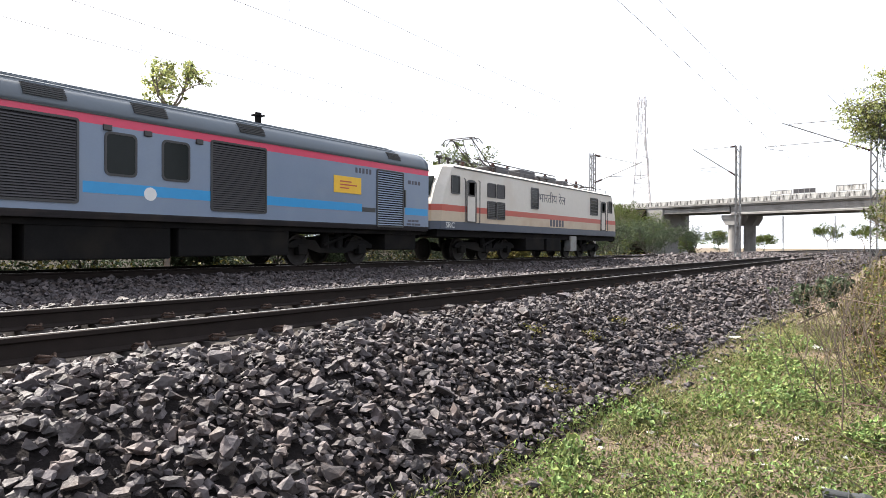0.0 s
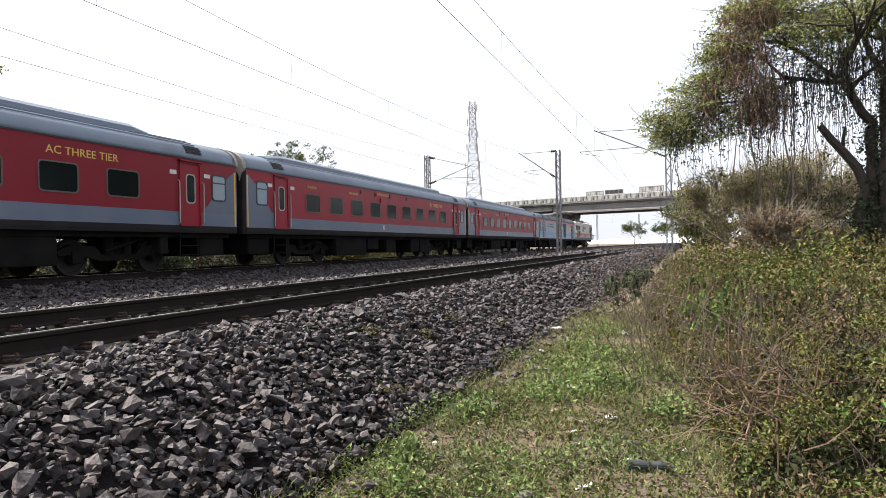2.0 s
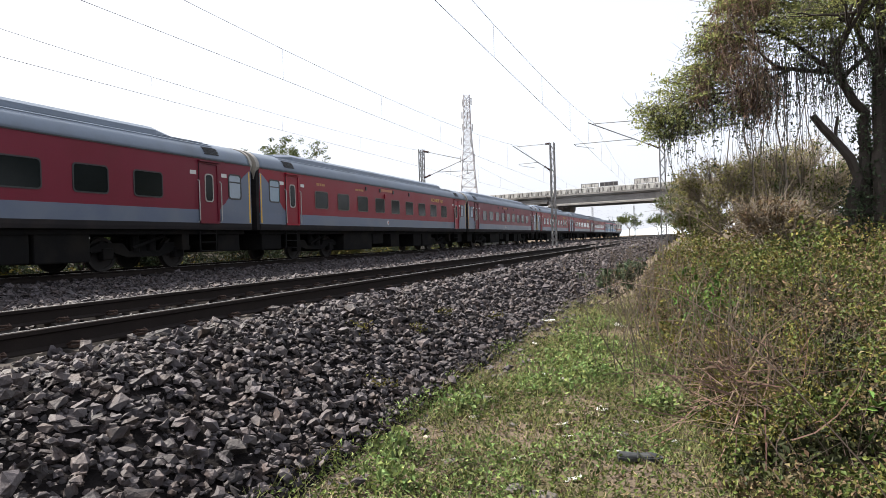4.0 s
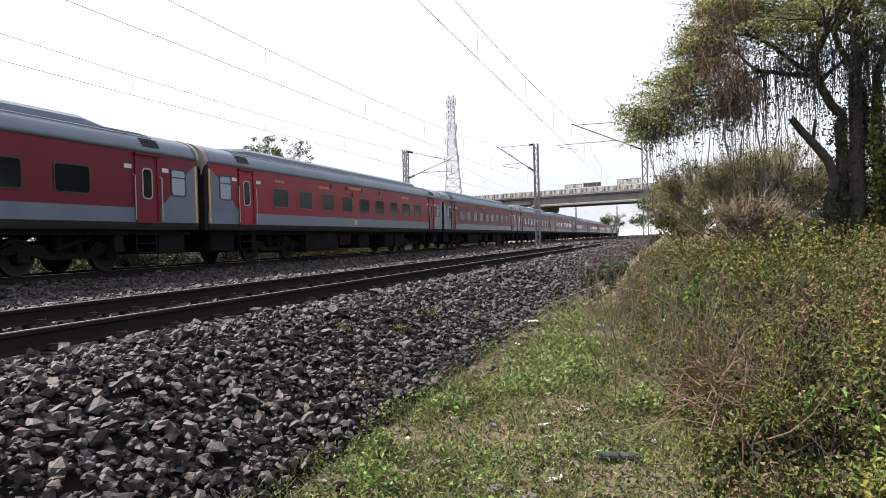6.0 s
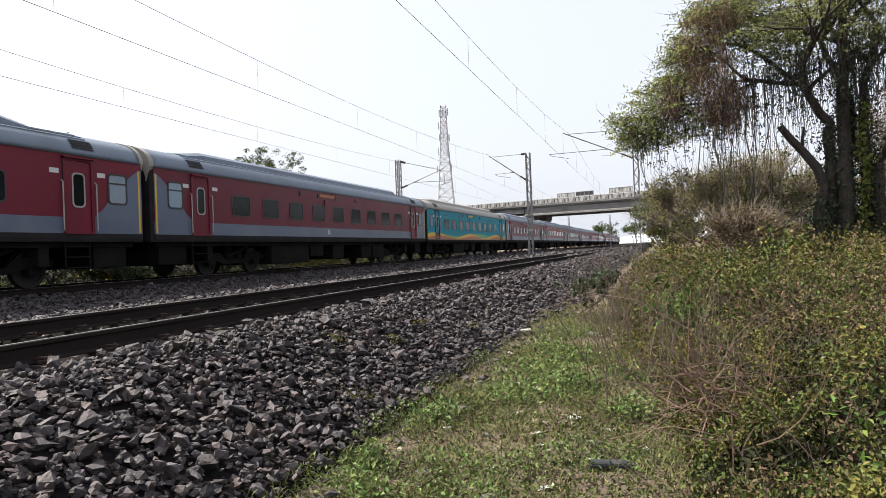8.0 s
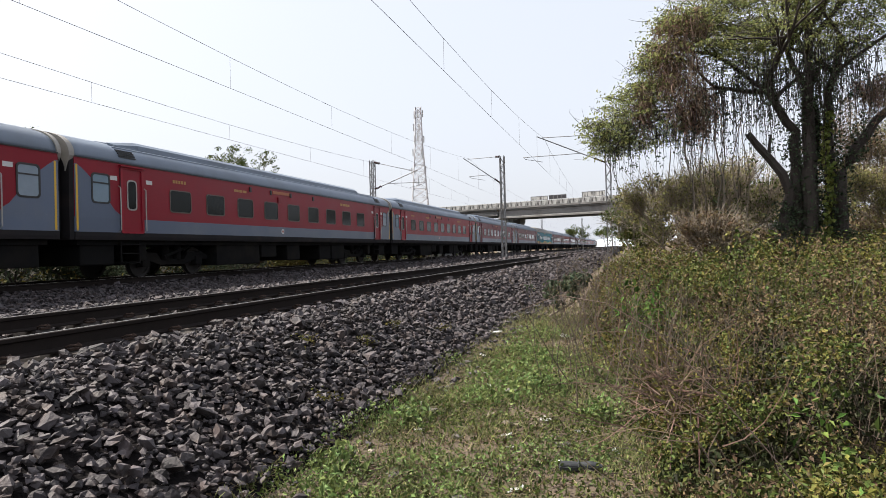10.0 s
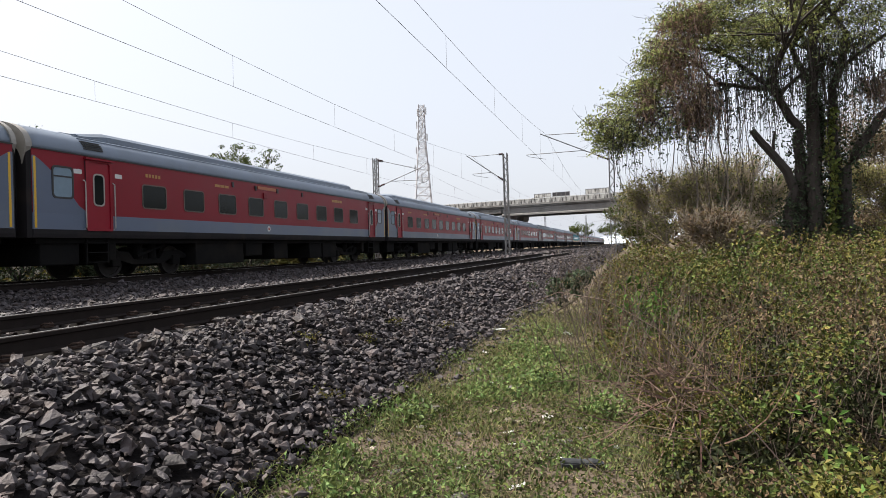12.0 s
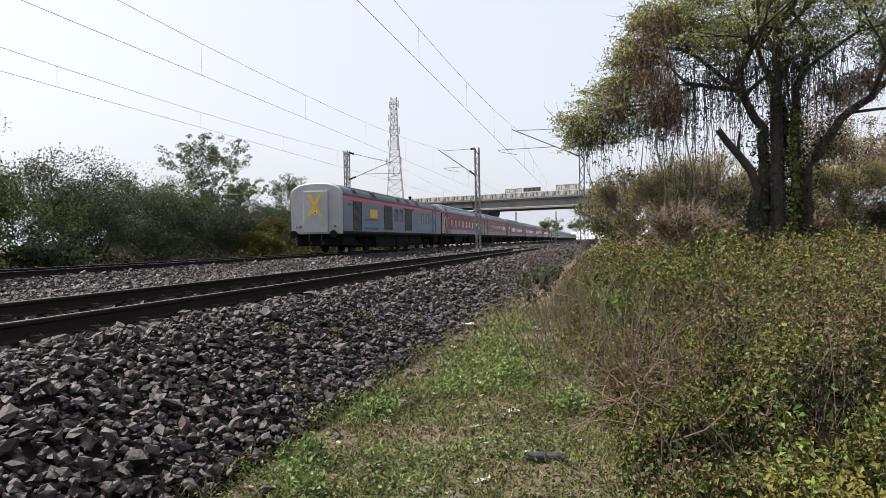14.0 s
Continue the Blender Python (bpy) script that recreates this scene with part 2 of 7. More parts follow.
def lettering(name, words, size, m, material, parent, label="", stretch=1.0):
    """Raised letters in the built-in font, as a mesh lying in the local xy plane, set by m."""
    cu = bpy.data.curves.new(name, "FONT")
    cu.body, cu.size, cu.extrude, cu.resolution_u = words, size, 0.002, 2
    cu.align_x, cu.align_y = "CENTER", "CENTER"
    ob = bpy.data.objects.new(name, cu)
    scene.collection.objects.link(ob)
    bpy.context.view_layer.update()
    me = bpy.data.meshes.new_from_object(ob)
    bpy.data.objects.remove(ob)
    bpy.data.curves.remove(cu)
    me.materials.append(material)
    o = new(name, me)
    o.parent = parent
    o.matrix_basis = m @ Matrix.Diagonal((stretch, 1, 1, 1))
    return tagged(o, label)


def mesh_stuff(name, verts, faces, material, label, category, smooth=False, parent=None):
    """One object of countless pieces from arrays of points and equal-sided faces."""
    me = bpy.data.meshes.new(name)
    verts = np.asarray(verts, np.float32)
    faces = np.asarray(faces, np.int32)
    k = faces.shape[1]
    me.vertices.add(len(verts))
    me.vertices.foreach_set("co", verts.ravel())
    me.loops.add(faces.size)
    me.loops.foreach_set("vertex_index", faces.ravel())
    me.polygons.add(len(faces))
    me.polygons.foreach_set("loop_start", np.arange(0, faces.size, k, dtype=np.int32))
    me.update(calc_edges=True)
    me.materials.append(material)
    me.polygons.foreach_set("use_smooth", np.full(len(faces), smooth))
    ob = new(name, me)
    if parent:
        ob.parent = parent
    return tagged(ob, label, category, kind="stuff")


RNG = np.random.default_rng(7)


def turns(n):
    """n random rotation matrices."""
    q = RNG.normal(size=(n, 4))
    q /= np.linalg.norm(q, axis=1)[:, None]
    w, x, y, z = q.T
    return np.stack([np.stack([1 - 2 * (y * y + z * z), 2 * (x * y - z * w), 2 * (x * z + y * w)], -1),
                     np.stack([2 * (x * y + z * w), 1 - 2 * (x * x + z * z), 2 * (y * z - x * w)], -1),
                     np.stack([2 * (x * z - y * w), 2 * (y * z + x * w), 1 - 2 * (x * x + y * y)], -1)], 1)

# ---- the ground, the two tracks ----
TRAIN_X = -15.30                      # middle of the far track


def near_mid(y):
    """Middle of the near track, which runs a little aslant."""
    return -5.53 + 0.015 * y


def smooth_step(a, b, v):
    t = np.clip((v - a) / (b - a), 0, 1)
    return t * t * (3 - 2 * t)


def ground_z(x, y):
    """Height of the ground sheet: ballast shoulders, the trodden path, the overgrown bank."""
    x, y = np.asarray(x, float), np.asarray(y, float)
    u = x - near_mid(y)
    z = np.interp(u, [-12.0, -11.3, -8.5, -7.0, -2.0, -1.5, -1.05, -0.9, 0.9, 1.05, 1.5, 1.85, 3.25, 4.2, 5.6, 7.2, 9.0, 14.0, 30],
                  [-0.26, -0.24, -0.25, -0.40, -0.32, -0.22, -0.26, -0.29, -0.29, -0.27, -0.21, -0.27, -1.0, -1.02, -1.0, -0.95, -0.8, -0.7, -0.9])
    far = x - TRAIN_X
    z2 = np.interp(far, [-60, -12, -5.5, -3.4, -2.0, -1.5, -0.9, 0.9, 1.5], [-1.2, -1.0, -0.95, -0.85, -0.30, -0.2, -0.24, -0.24, -0.22])
    z = np.where(far < 1.5, z2, z)
    z = z + 0.03 * np.sin(x * 1.9 + y * 0.7) * np.sin(y * 1.3 - x * 0.4) * (smooth_step(3.0, 4.0, u) + 0.5)
    return z


def bank_edge(y):
    """Where the thicket begins, to the right of the path."""
    return np.interp(y, [0, 3, 5, 7, 9, 14, 25, 60], [0.55, 0.25, 0.15, 0.05, -0.35, -0.9, -1.0, -0.5])


def build_ground():
    xs = np.unique(np.concatenate([np.array([-2500, -900, -300, -120, -60, -40, -30]), np.arange(-26, 12, 0.25), np.array([13, 15, 18, 24, 32, 50, 90, 200, 700, 2500])]))
    ys = np.unique(np.concatenate([np.array([-2500, -800, -300, -120, -60, -30, -15, -8]), np.arange(-5, 40, 0.5), np.arange(40, 130, 2.5), np.array([150, 180, 230, 300, 450, 800, 1500, 3500])]))
    gx, gy = np.meshgrid(xs, ys)
    gz = ground_z(gx, np.clip(gy, -300, 300))
    v = np.stack([gx, gy, gz], -1).reshape(-1, 3)
    nx, ny = len(xs), len(ys)
    i = (np.arange(ny - 1)[:, None] * nx + np.arange(nx - 1)).ravel()
    f = np.stack([i, i + 1, i + nx + 1, i + nx], -1)
    me = bpy.data.meshes.new("ground")
    me.from_pydata(v.tolist(), [], f.tolist())
    me.materials.append(SOIL)
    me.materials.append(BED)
    me.materials.append(SHADED_LITTER_SOIL)
    mid = v[f].mean(1)
    u = mid[:, 0] - near_mid(np.clip(mid[:, 1], -300, 300))
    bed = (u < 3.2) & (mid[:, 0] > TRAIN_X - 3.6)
    # index 2: soil darkened as shade below thicket and far trees
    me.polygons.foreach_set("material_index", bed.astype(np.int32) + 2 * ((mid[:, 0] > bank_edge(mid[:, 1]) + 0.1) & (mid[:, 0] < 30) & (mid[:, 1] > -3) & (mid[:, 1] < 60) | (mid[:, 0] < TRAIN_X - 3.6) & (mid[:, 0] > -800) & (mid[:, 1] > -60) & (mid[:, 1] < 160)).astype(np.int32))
    me.polygons.foreach_set("use_smooth", np.ones(len(f), bool))
    tagged(new("ground", me), "trodden grassy soil beside a crushed stone railway bed", "ground", kind="structure")


build_ground()

RAIL_OUT = [(-0.068, -0.172), (-0.068, -0.160), (-0.012, -0.140), (-0.010, -0.050), (-0.035, -0.036), (-0.036, -0.006), (-0.026, -0.001), (0.026, -0.001),
            (0.036, -0.006), (0.035, -0.036), (0.010, -0.050), (0.012, -0.140), (0.068, -0.160), (0.068, -0.172)]


def build_track(name, mid, aslant, y0, y1, label, detail):
    """Two rails on concrete sleepers with clips."""
    t = thing(name, label, "railway track", kind="structure")
    for side in (-0.874, 0.874):
        a, b = mid(y0) + side, mid(y1) + side
        bm = bmesh.new()
        loft(bm, [[(a + x, y0, z) for x, z in RAIL_OUT], [(b + x, y1, z) for x, z in RAIL_OUT]])
        rail = part("rail", bm, RAIL_SIDE, t, "dark rusty steel rail")
        bm = bmesh.new()
        strip = [(-0.006, -0.004), (0.016, -0.004), (0.014, 0.0015), (-0.004, 0.0015)]
        loft(bm, [[(a + x, y0, z) for x, z in strip], [(b + x, y1, z) for x, z in strip]])
        part("running_surface", bm, RAIL_HEAD, rail, "bright worn running surface of the rail")
    pat = bmesh.new()
    loft(pat, [[(x, -0.13, -0.36), (x, 0.13, -0.36), (x, 0.11, zt), (x, -0.11, zt)] for x, zt in ((-1.37, -0.19), (-0.78, -0.176), (-0.70, -0.225), (0.70, -0.225), (0.78, -0.176), (1.37, -0.19))])
    me = bpy.data.meshes.new("sleeper")
    pat.to_mesh(me)
    pat.free()
    me.materials.append(CONCRETE)
    clip = bmesh.new()
    tube(clip, [(0.05, -0.05, -0.15), (0.11, -0.055, -0.125), (0.15, -0.02, -0.13), (0.14, 0.03, -0.14), (0.09, 0.05, -0.125), (0.05, 0.04, -0.15)], 0.010, 6)
    box(clip, 0.045, 0.12, -0.06, 0.06, -0.175, -0.155)
    cm = bpy.data.meshes.new("rail_clip")
    clip.to_mesh(cm)
    clip.free()
    cm.materials.append(CLIP)
    y = y0 + 0.3
    k = 0
    while y < min(y1, detail):
        s = new("sleeper", me)
        s.parent = t
        s.matrix_basis = pose(mid(y), y, 0, 0, 0, aslant)
        if -2 < y < 16:
            for side in (-0.874, 0.874):
                for flip in (0, 180):
                    c = new("rail_clip", cm)
                    c.parent = s
                    c.matrix_basis = pose(side, 0, 0, 0, 0, flip)
        y += 0.63
        k += 1
    return t


build_track("track_near", near_mid, -0.86, -40, 420, "near railway track with rusty rails on concrete sleepers", 62)
build_track("track_far", lambda y: TRAIN_X, 0, -600, 900, "far railway track that carries the train", -600 + 0.63 * 2)

# ---- the train ----
HW = 1.62                              # half the width of a coach
PITCH = 24.0


def roof_arc(z_cant=3.3, z_top=4.03, w=HW, n=14):
    return [(w * math.cos(a) ** 0.74 if math.cos(a) > 1e-6 else 0.0, z_cant + (z_top - z_cant) * math.sin(a) ** 0.9) for a in [math.pi / 2 * k / n for k in range(n + 1)]]


def roof_outline(z0, z_top=4.03):
    r = roof_arc(z0, z_top)
    return r + [(-x, z) for x, z in r[-2::-1]]


def roof_x(z, z0=3.3, z_top=4.03):
    a = math.asin(min(1.0, ((z - z0) / (z_top - z0)) ** (1 / 0.9)))
    return HW * max(math.cos(a), 1e-6) ** 0.74


def roof_z(x, z0=3.3, z_top=4.03):
    a = math.acos(min(1.0, (abs(x) / HW) ** (1 / 0.74)))
    return z0 + (z_top - z0) * math.sin(a) ** 0.9


def side_bands(parent, bands, y0, y1):
    """The body as stacked bands of colour, each a prism of the full width."""
    for name, z0, z1, material, label in bands:
        b = bmesh.new()
        wa = HW - 0.02 if z0 < 1.2 else HW
        extrude_y(b, [(wa, z0), (HW, min(z0 + 0.1, z1)), (HW, z1), (-HW, z1), (-HW, min(z0 + 0.1, z1)), (-wa, z0)], y0, y1)
        part(name, b, material, parent, label)


def window(parent, name, y, z, w, h, frame_mat, glass, r=0.09, sides=(1, -1), fw=0.05):
    for s in sides:
        b = bmesh.new()
        ring_x(b, rounded(w + 2 * fw, h + 2 * fw, r + fw * 0.6), rounded(w, h, r), s * (HW - 0.004), s * (HW + 0.016), 0, 0)
        fr = part(name, b, frame_mat, parent)
        fr.matrix_basis = pose(0, y, z)
        b = bmesh.new()
        plate_x(b, rounded(w, h, r), s * (HW - 0.01), s * (HW + 0.005), 0, 0)
        part("pane", b, glass, fr, "dark tinted glass" if glass is GLASS_DARK else "pale frosted glass")


def wheel_mesh(r=0.4575):
    b = bmesh.new()
    prof = [(0.0, -0.09), (0.10, -0.09), (0.10, -0.03), (r - 0.09, -0.02), (r - 0.08, -0.065), (r, -0.065), (r, 0.05), (r + 0.028, 0.055), (r + 0.02, 0.08), (r - 0.08, 0.07), (r - 0.09, 0.02), (0.1, 0.03), (0.0, 0.05)]
    n = 24
    loft(b, [[(h, rr * math.cos(2 * math.pi * k / n), rr * math.sin(2 * math.pi * k / n)) for rr, h in prof] for k in range(n)] + [], closed=False, caps=False)
    b.verts.ensure_lookup_table()
    m = len(prof)
    for i in range(m - 1):
        a, c = b.verts[(n - 1) * m + i], b.verts[(n - 1) * m + i + 1]
        b.faces.new((a, c, b.verts[i + 1], b.verts[i]))
    bmesh.ops.remove_doubles(b, verts=b.verts, dist=1e-4)
    bmesh.ops.recalc_face_normals(b, faces=b.faces)
    return b


def bogie(parent, y, wheelbase=2.56, axles=2):
    """A truck: side frames, springs, dampers and wheels."""
    b = bmesh.new()
    half = wheelbase / 2 * (axles - 1)
    for s in (-1, 1):
        x = s * 1.05
        out = [(-half - 0.55, 0.62), (-half - 0.2, 0.78), (-0.75, 0.74), (-0.55, 0.52), (0.55, 0.52), (0.75, 0.74), (half + 0.2, 0.78), (half + 0.55, 0.62), (half + 0.5, 0.5), (half, 0.55), (0.6, 0.36), (-0.6, 0.36), (-half, 0.55), (-half - 0.5, 0.5)]
        plate_x(b, out, x - 0.07, x + 0.07, 0, 0)
        for k in (-0.3, 0.3):
            tube(b, [(x, k, 0.5), (x, k, 1.0)], 0.13, 10)
        tube(b, [(x + s * 0.15, -0.5, 0.6), (x + s * 0.15, 0.7, 0.95)], 0.045, 6)
        for k in range(axles):
            yy = -half + wheelbase * k
            box(b, x - 0.09, x + 0.13, yy - 0.17, yy + 0.17, 0.31, 0.62, 0.03)
    box(b, -1.0, 1.0, -0.35, 0.35, 0.5, 0.85)
    o = part("bogie", b, UNDER, parent, "grimy black bogie with springs")
    o.matrix_basis = pose(0, y, 0)
    w = None
    for k in range(axles):
        for s in (-1, 1):
            m = pose(s * 0.874, -half + wheelbase * k, 0.4575, 0, 0, 180 if s > 0 else 0)
            if w is None:
                w = part("wheel", wheel_mesh(), STEEL, o, "dull steel wheel", smooth=False)
                w.matrix_basis = m
            else:
                again(w, m, o)


def underbody(parent, spec, y0, y1):
    b = bmesh.new()
    box(b, -1.45, 1.45, y0, y1, 0.98, 1.13)
    part("underframe", b, UNDER, parent, "black underframe")
    for a, c, z, x in spec:
        b = bmesh.new()
        box(b, -x, x, a, c, z, 1.0, 0.04)
        part("equipment_box", b, UNDER, parent, "dirty black equipment box under the floor")


def coach_ends(parent, y0, y1, end_mat, rear=True):
    """End walls, folding gangway bellows and central couplers."""
    for y, d in ((y0, -1), (y1, 1)):
        b = bmesh.new()
        out = [(HW - 0.04, 1.12), (HW - 0.02, 3.3)] + roof_outline(3.3)[1:-1] + [(-HW + 0.02, 3.3), (-HW + 0.04, 1.12)]
        loft(b, [[(x, y, z) for x, z in out], [(x * 0.97, y + d * 0.10, 1.15 + (z - 1.15) * 0.975) for x, z in out]])
        part("end_wall", b, end_mat, parent, "coach end wall")
        if d < 0 and not rear:
            continue
        b = bmesh.new()
        for k in range(3):
            o = [(xx * (1 - 0.05 * (k % 2)), zz * (1 - 0.03 * (k % 2))) for xx, zz in rounded(2.5, 2.45, 0.3)]
            loft(b, [[(xx, y + d * (0.09 + 0.05 * k), 2.35 + zz) for xx, zz in o], [(xx, y + d * (0.13 + 0.05 * k), 2.35 + zz) for xx, zz in o]])
        part("gangway_bellows", b, RUBBER, parent, "black folding gangway bellows")
        b = bmesh.new()
        box(b, -0.16, 0.16, min(y, y + d * 0.24), max(y, y + d * 0.24), 0.93, 1.2, 0.03)
        part("coupler", b, STEEL, parent, "steel coupler")


def door(parent, y, w, material, recess=RED, z0=1.36, z1=3.16, sides=(1, -1), glass=GLASS_DARK):
    """A recessed folding entrance door with a tall pane, grab rails and steps."""
    for s in sides:
        b = bmesh.new()
        ring_x(b, rounded(w + 0.16, z1 - z0 + 0.1, 0.06, 2), rounded(w, z1 - z0, 0.05, 2), s * (HW - 0.005), s * (HW + 0.035), y, (z0 + z1) / 2)
        box(b, min(s * HW, s * (HW + 0.10)), max(s * HW, s * (HW + 0.10)), y - w / 2 - 0.12, y + w / 2 + 0.12, z1 + 0.05, z1 + 0.09)
        d = part("door", b, FRAME if recess is None else recess, parent, "entrance door with a drip rail")
        b = bmesh.new()
        plate_x(b, rounded(w, z1 - z0, 0.05, 2), s * (HW - 0.01), s * (HW + 0.006), y, (z0 + z1) / 2)
        part("door_leaf", b, material, d)
        b = bmesh.new()
        plate_x(b, rounded(w * 0.42, 0.80, 0.10), s * HW, s * (HW + 0.012), y, 2.42)
        part("pane", b, glass, d, "tall narrow pane")
        b = bmesh.new()
        ring_x(b, rounded(w * 0.42 + 0.08, 0.88, 0.12), rounded(w * 0.42, 0.80, 0.10), s * (HW + 0.002), s * (HW + 0.02), y, 2.42)
        part("pane_frame", b, FRAME_PALE, d, "pale alloy pane frame")
        for k in (-1, 1):
            b = box_bm(*sorted((s * (HW - 0.002), s * (HW + 0.028))), y + k * (w / 2 + 0.05) - 0.035, y + k * (w / 2 + 0.05) + 0.035, z0, z1)
            part("door_jamb", b, FRAME, d, "dark door jamb")
        for k in (-1, 1):
            b = bmesh.new()
            yy = y + k * (w / 2 + 0.13)
            tube(b, [(s * HW, yy, 1.35), (s * (HW + 0.07), yy, 1.4), (s * (HW + 0.07), yy, 2.6), (s * HW, yy, 2.65)], 0.017, 6)
            part("grab_rail", b, FRAME_PALE, d, "steel grab rail")
        b = bmesh.new()
        for zz in (0.45, 0.72, 0.98):
            box(b, min(s * 1.25, s * 1.58), max(s * 1.25, s * 1.58), y - 0.36, y + 0.36, zz, zz + 0.03)
        for k in (-0.36, 0.36):
            box(b, min(s * 1.5, s * 1.55), max(s * 1.5, s * 1.55), y + k - 0.02, y + k + 0.02, 0.42, 1.1)
        part("steps", b, UNDER, d, "black entrance steps")


def roof_parts(parent, y0, y1, material, hump=True):
    b = bmesh.new()
    o = roof_outline(3.3)
    loft(b, [[(x * 0.985, y0, 3.3 + (z - 3.3) * 0.97) for x, z in o], [(x, y0 + 0.25, z) for x, z in o], [(x, y1 - 0.25, z) for x, z in o], [(x * 0.985, y1, 3.3 + (z - 3.3) * 0.97) for x, z in o]])
    roof = part("roof", b, material, parent, "weathered grey corrugated roof", smooth=True)
    b = bmesh.new()
    for s in (-1, 1):
        box(b, min(s * (HW - 0.02), s * (HW + 0.022)), max(s * (HW - 0.02), s * (HW + 0.022)), y0, y1, 3.292, 3.325)
    part("gutter", b, FRAME, roof, "dark gutter along the eaves")
    b = bmesh.new()
    for x in (-1.34, -1.2, -1.0, -0.75, -0.4, 0.4, 0.75, 1.0, 1.2, 1.34):
        zz = roof_z(x)
        box(b, x - 0.018, x + 0.018, y0 + 1.6, y1 - 1.6, zz - 0.05, zz + 0.016)
    part("roof_rib", b, material, roof)
    if hump:
        b = bmesh.new()
        sec = lambda y, k: [(x * k, y, 3.86 + (z - 3.86) * k) for x, z in ((1.06, 3.80), (1.02, 4.05), (0.84, 4.16), (0.3, 4.21), (-0.3, 4.21), (-0.84, 4.16), (-1.02, 4.05), (-1.06, 3.80))]
        loft(b, [sec(y0 + 2.3, 0.72), sec(y0 + 3.0, 1.0), sec(y1 - 3.6, 1.0), sec(y1 - 2.6, 0.7)])
        part("roof_duct", b, material, roof, "long raised roof duct")
    for y in (y0 + 1.9, y1 - 1.9):
        for s in (-1, 1):
            b = bmesh.new()
            for k in range(5):
                z = 3.48 + 0.05 * k
                xx = roof_x(z)
                box(b, min(s * (xx - 0.05), s * (xx + 0.025)), max(s * (xx - 0.05), s * (xx + 0.025)), y - 0.32, y + 0.32, z, z + 0.03)
            part("roof_vent", b, FRAME, roof, "dark slatted roof vent")


WIN_Y = [4.36 + 1.85 * k for k in range(9)]


def side_text(parent, words, size, y, z, material, stretch=1.0, label=""):
    m = Matrix(((0, 0, 1, HW + 0.004), (1, 0, 0, y), (0, 1, 0, z), (0, 0, 0, 1)))
    return lettering("lettering", words, size, m, material, parent, label, stretch)


def bars(parent, y, z, widths, h, material, label="small painted lettering"):
    """Unreadable writing as a row of small raised bars."""
    b = bmesh.new()
    yy = y
    for w in widths:
        box(b, HW - 0.002, HW + 0.005, yy, yy + w, z, z + h)
        yy += w + h * 0.45
    part("lettering", b, material, parent, label)


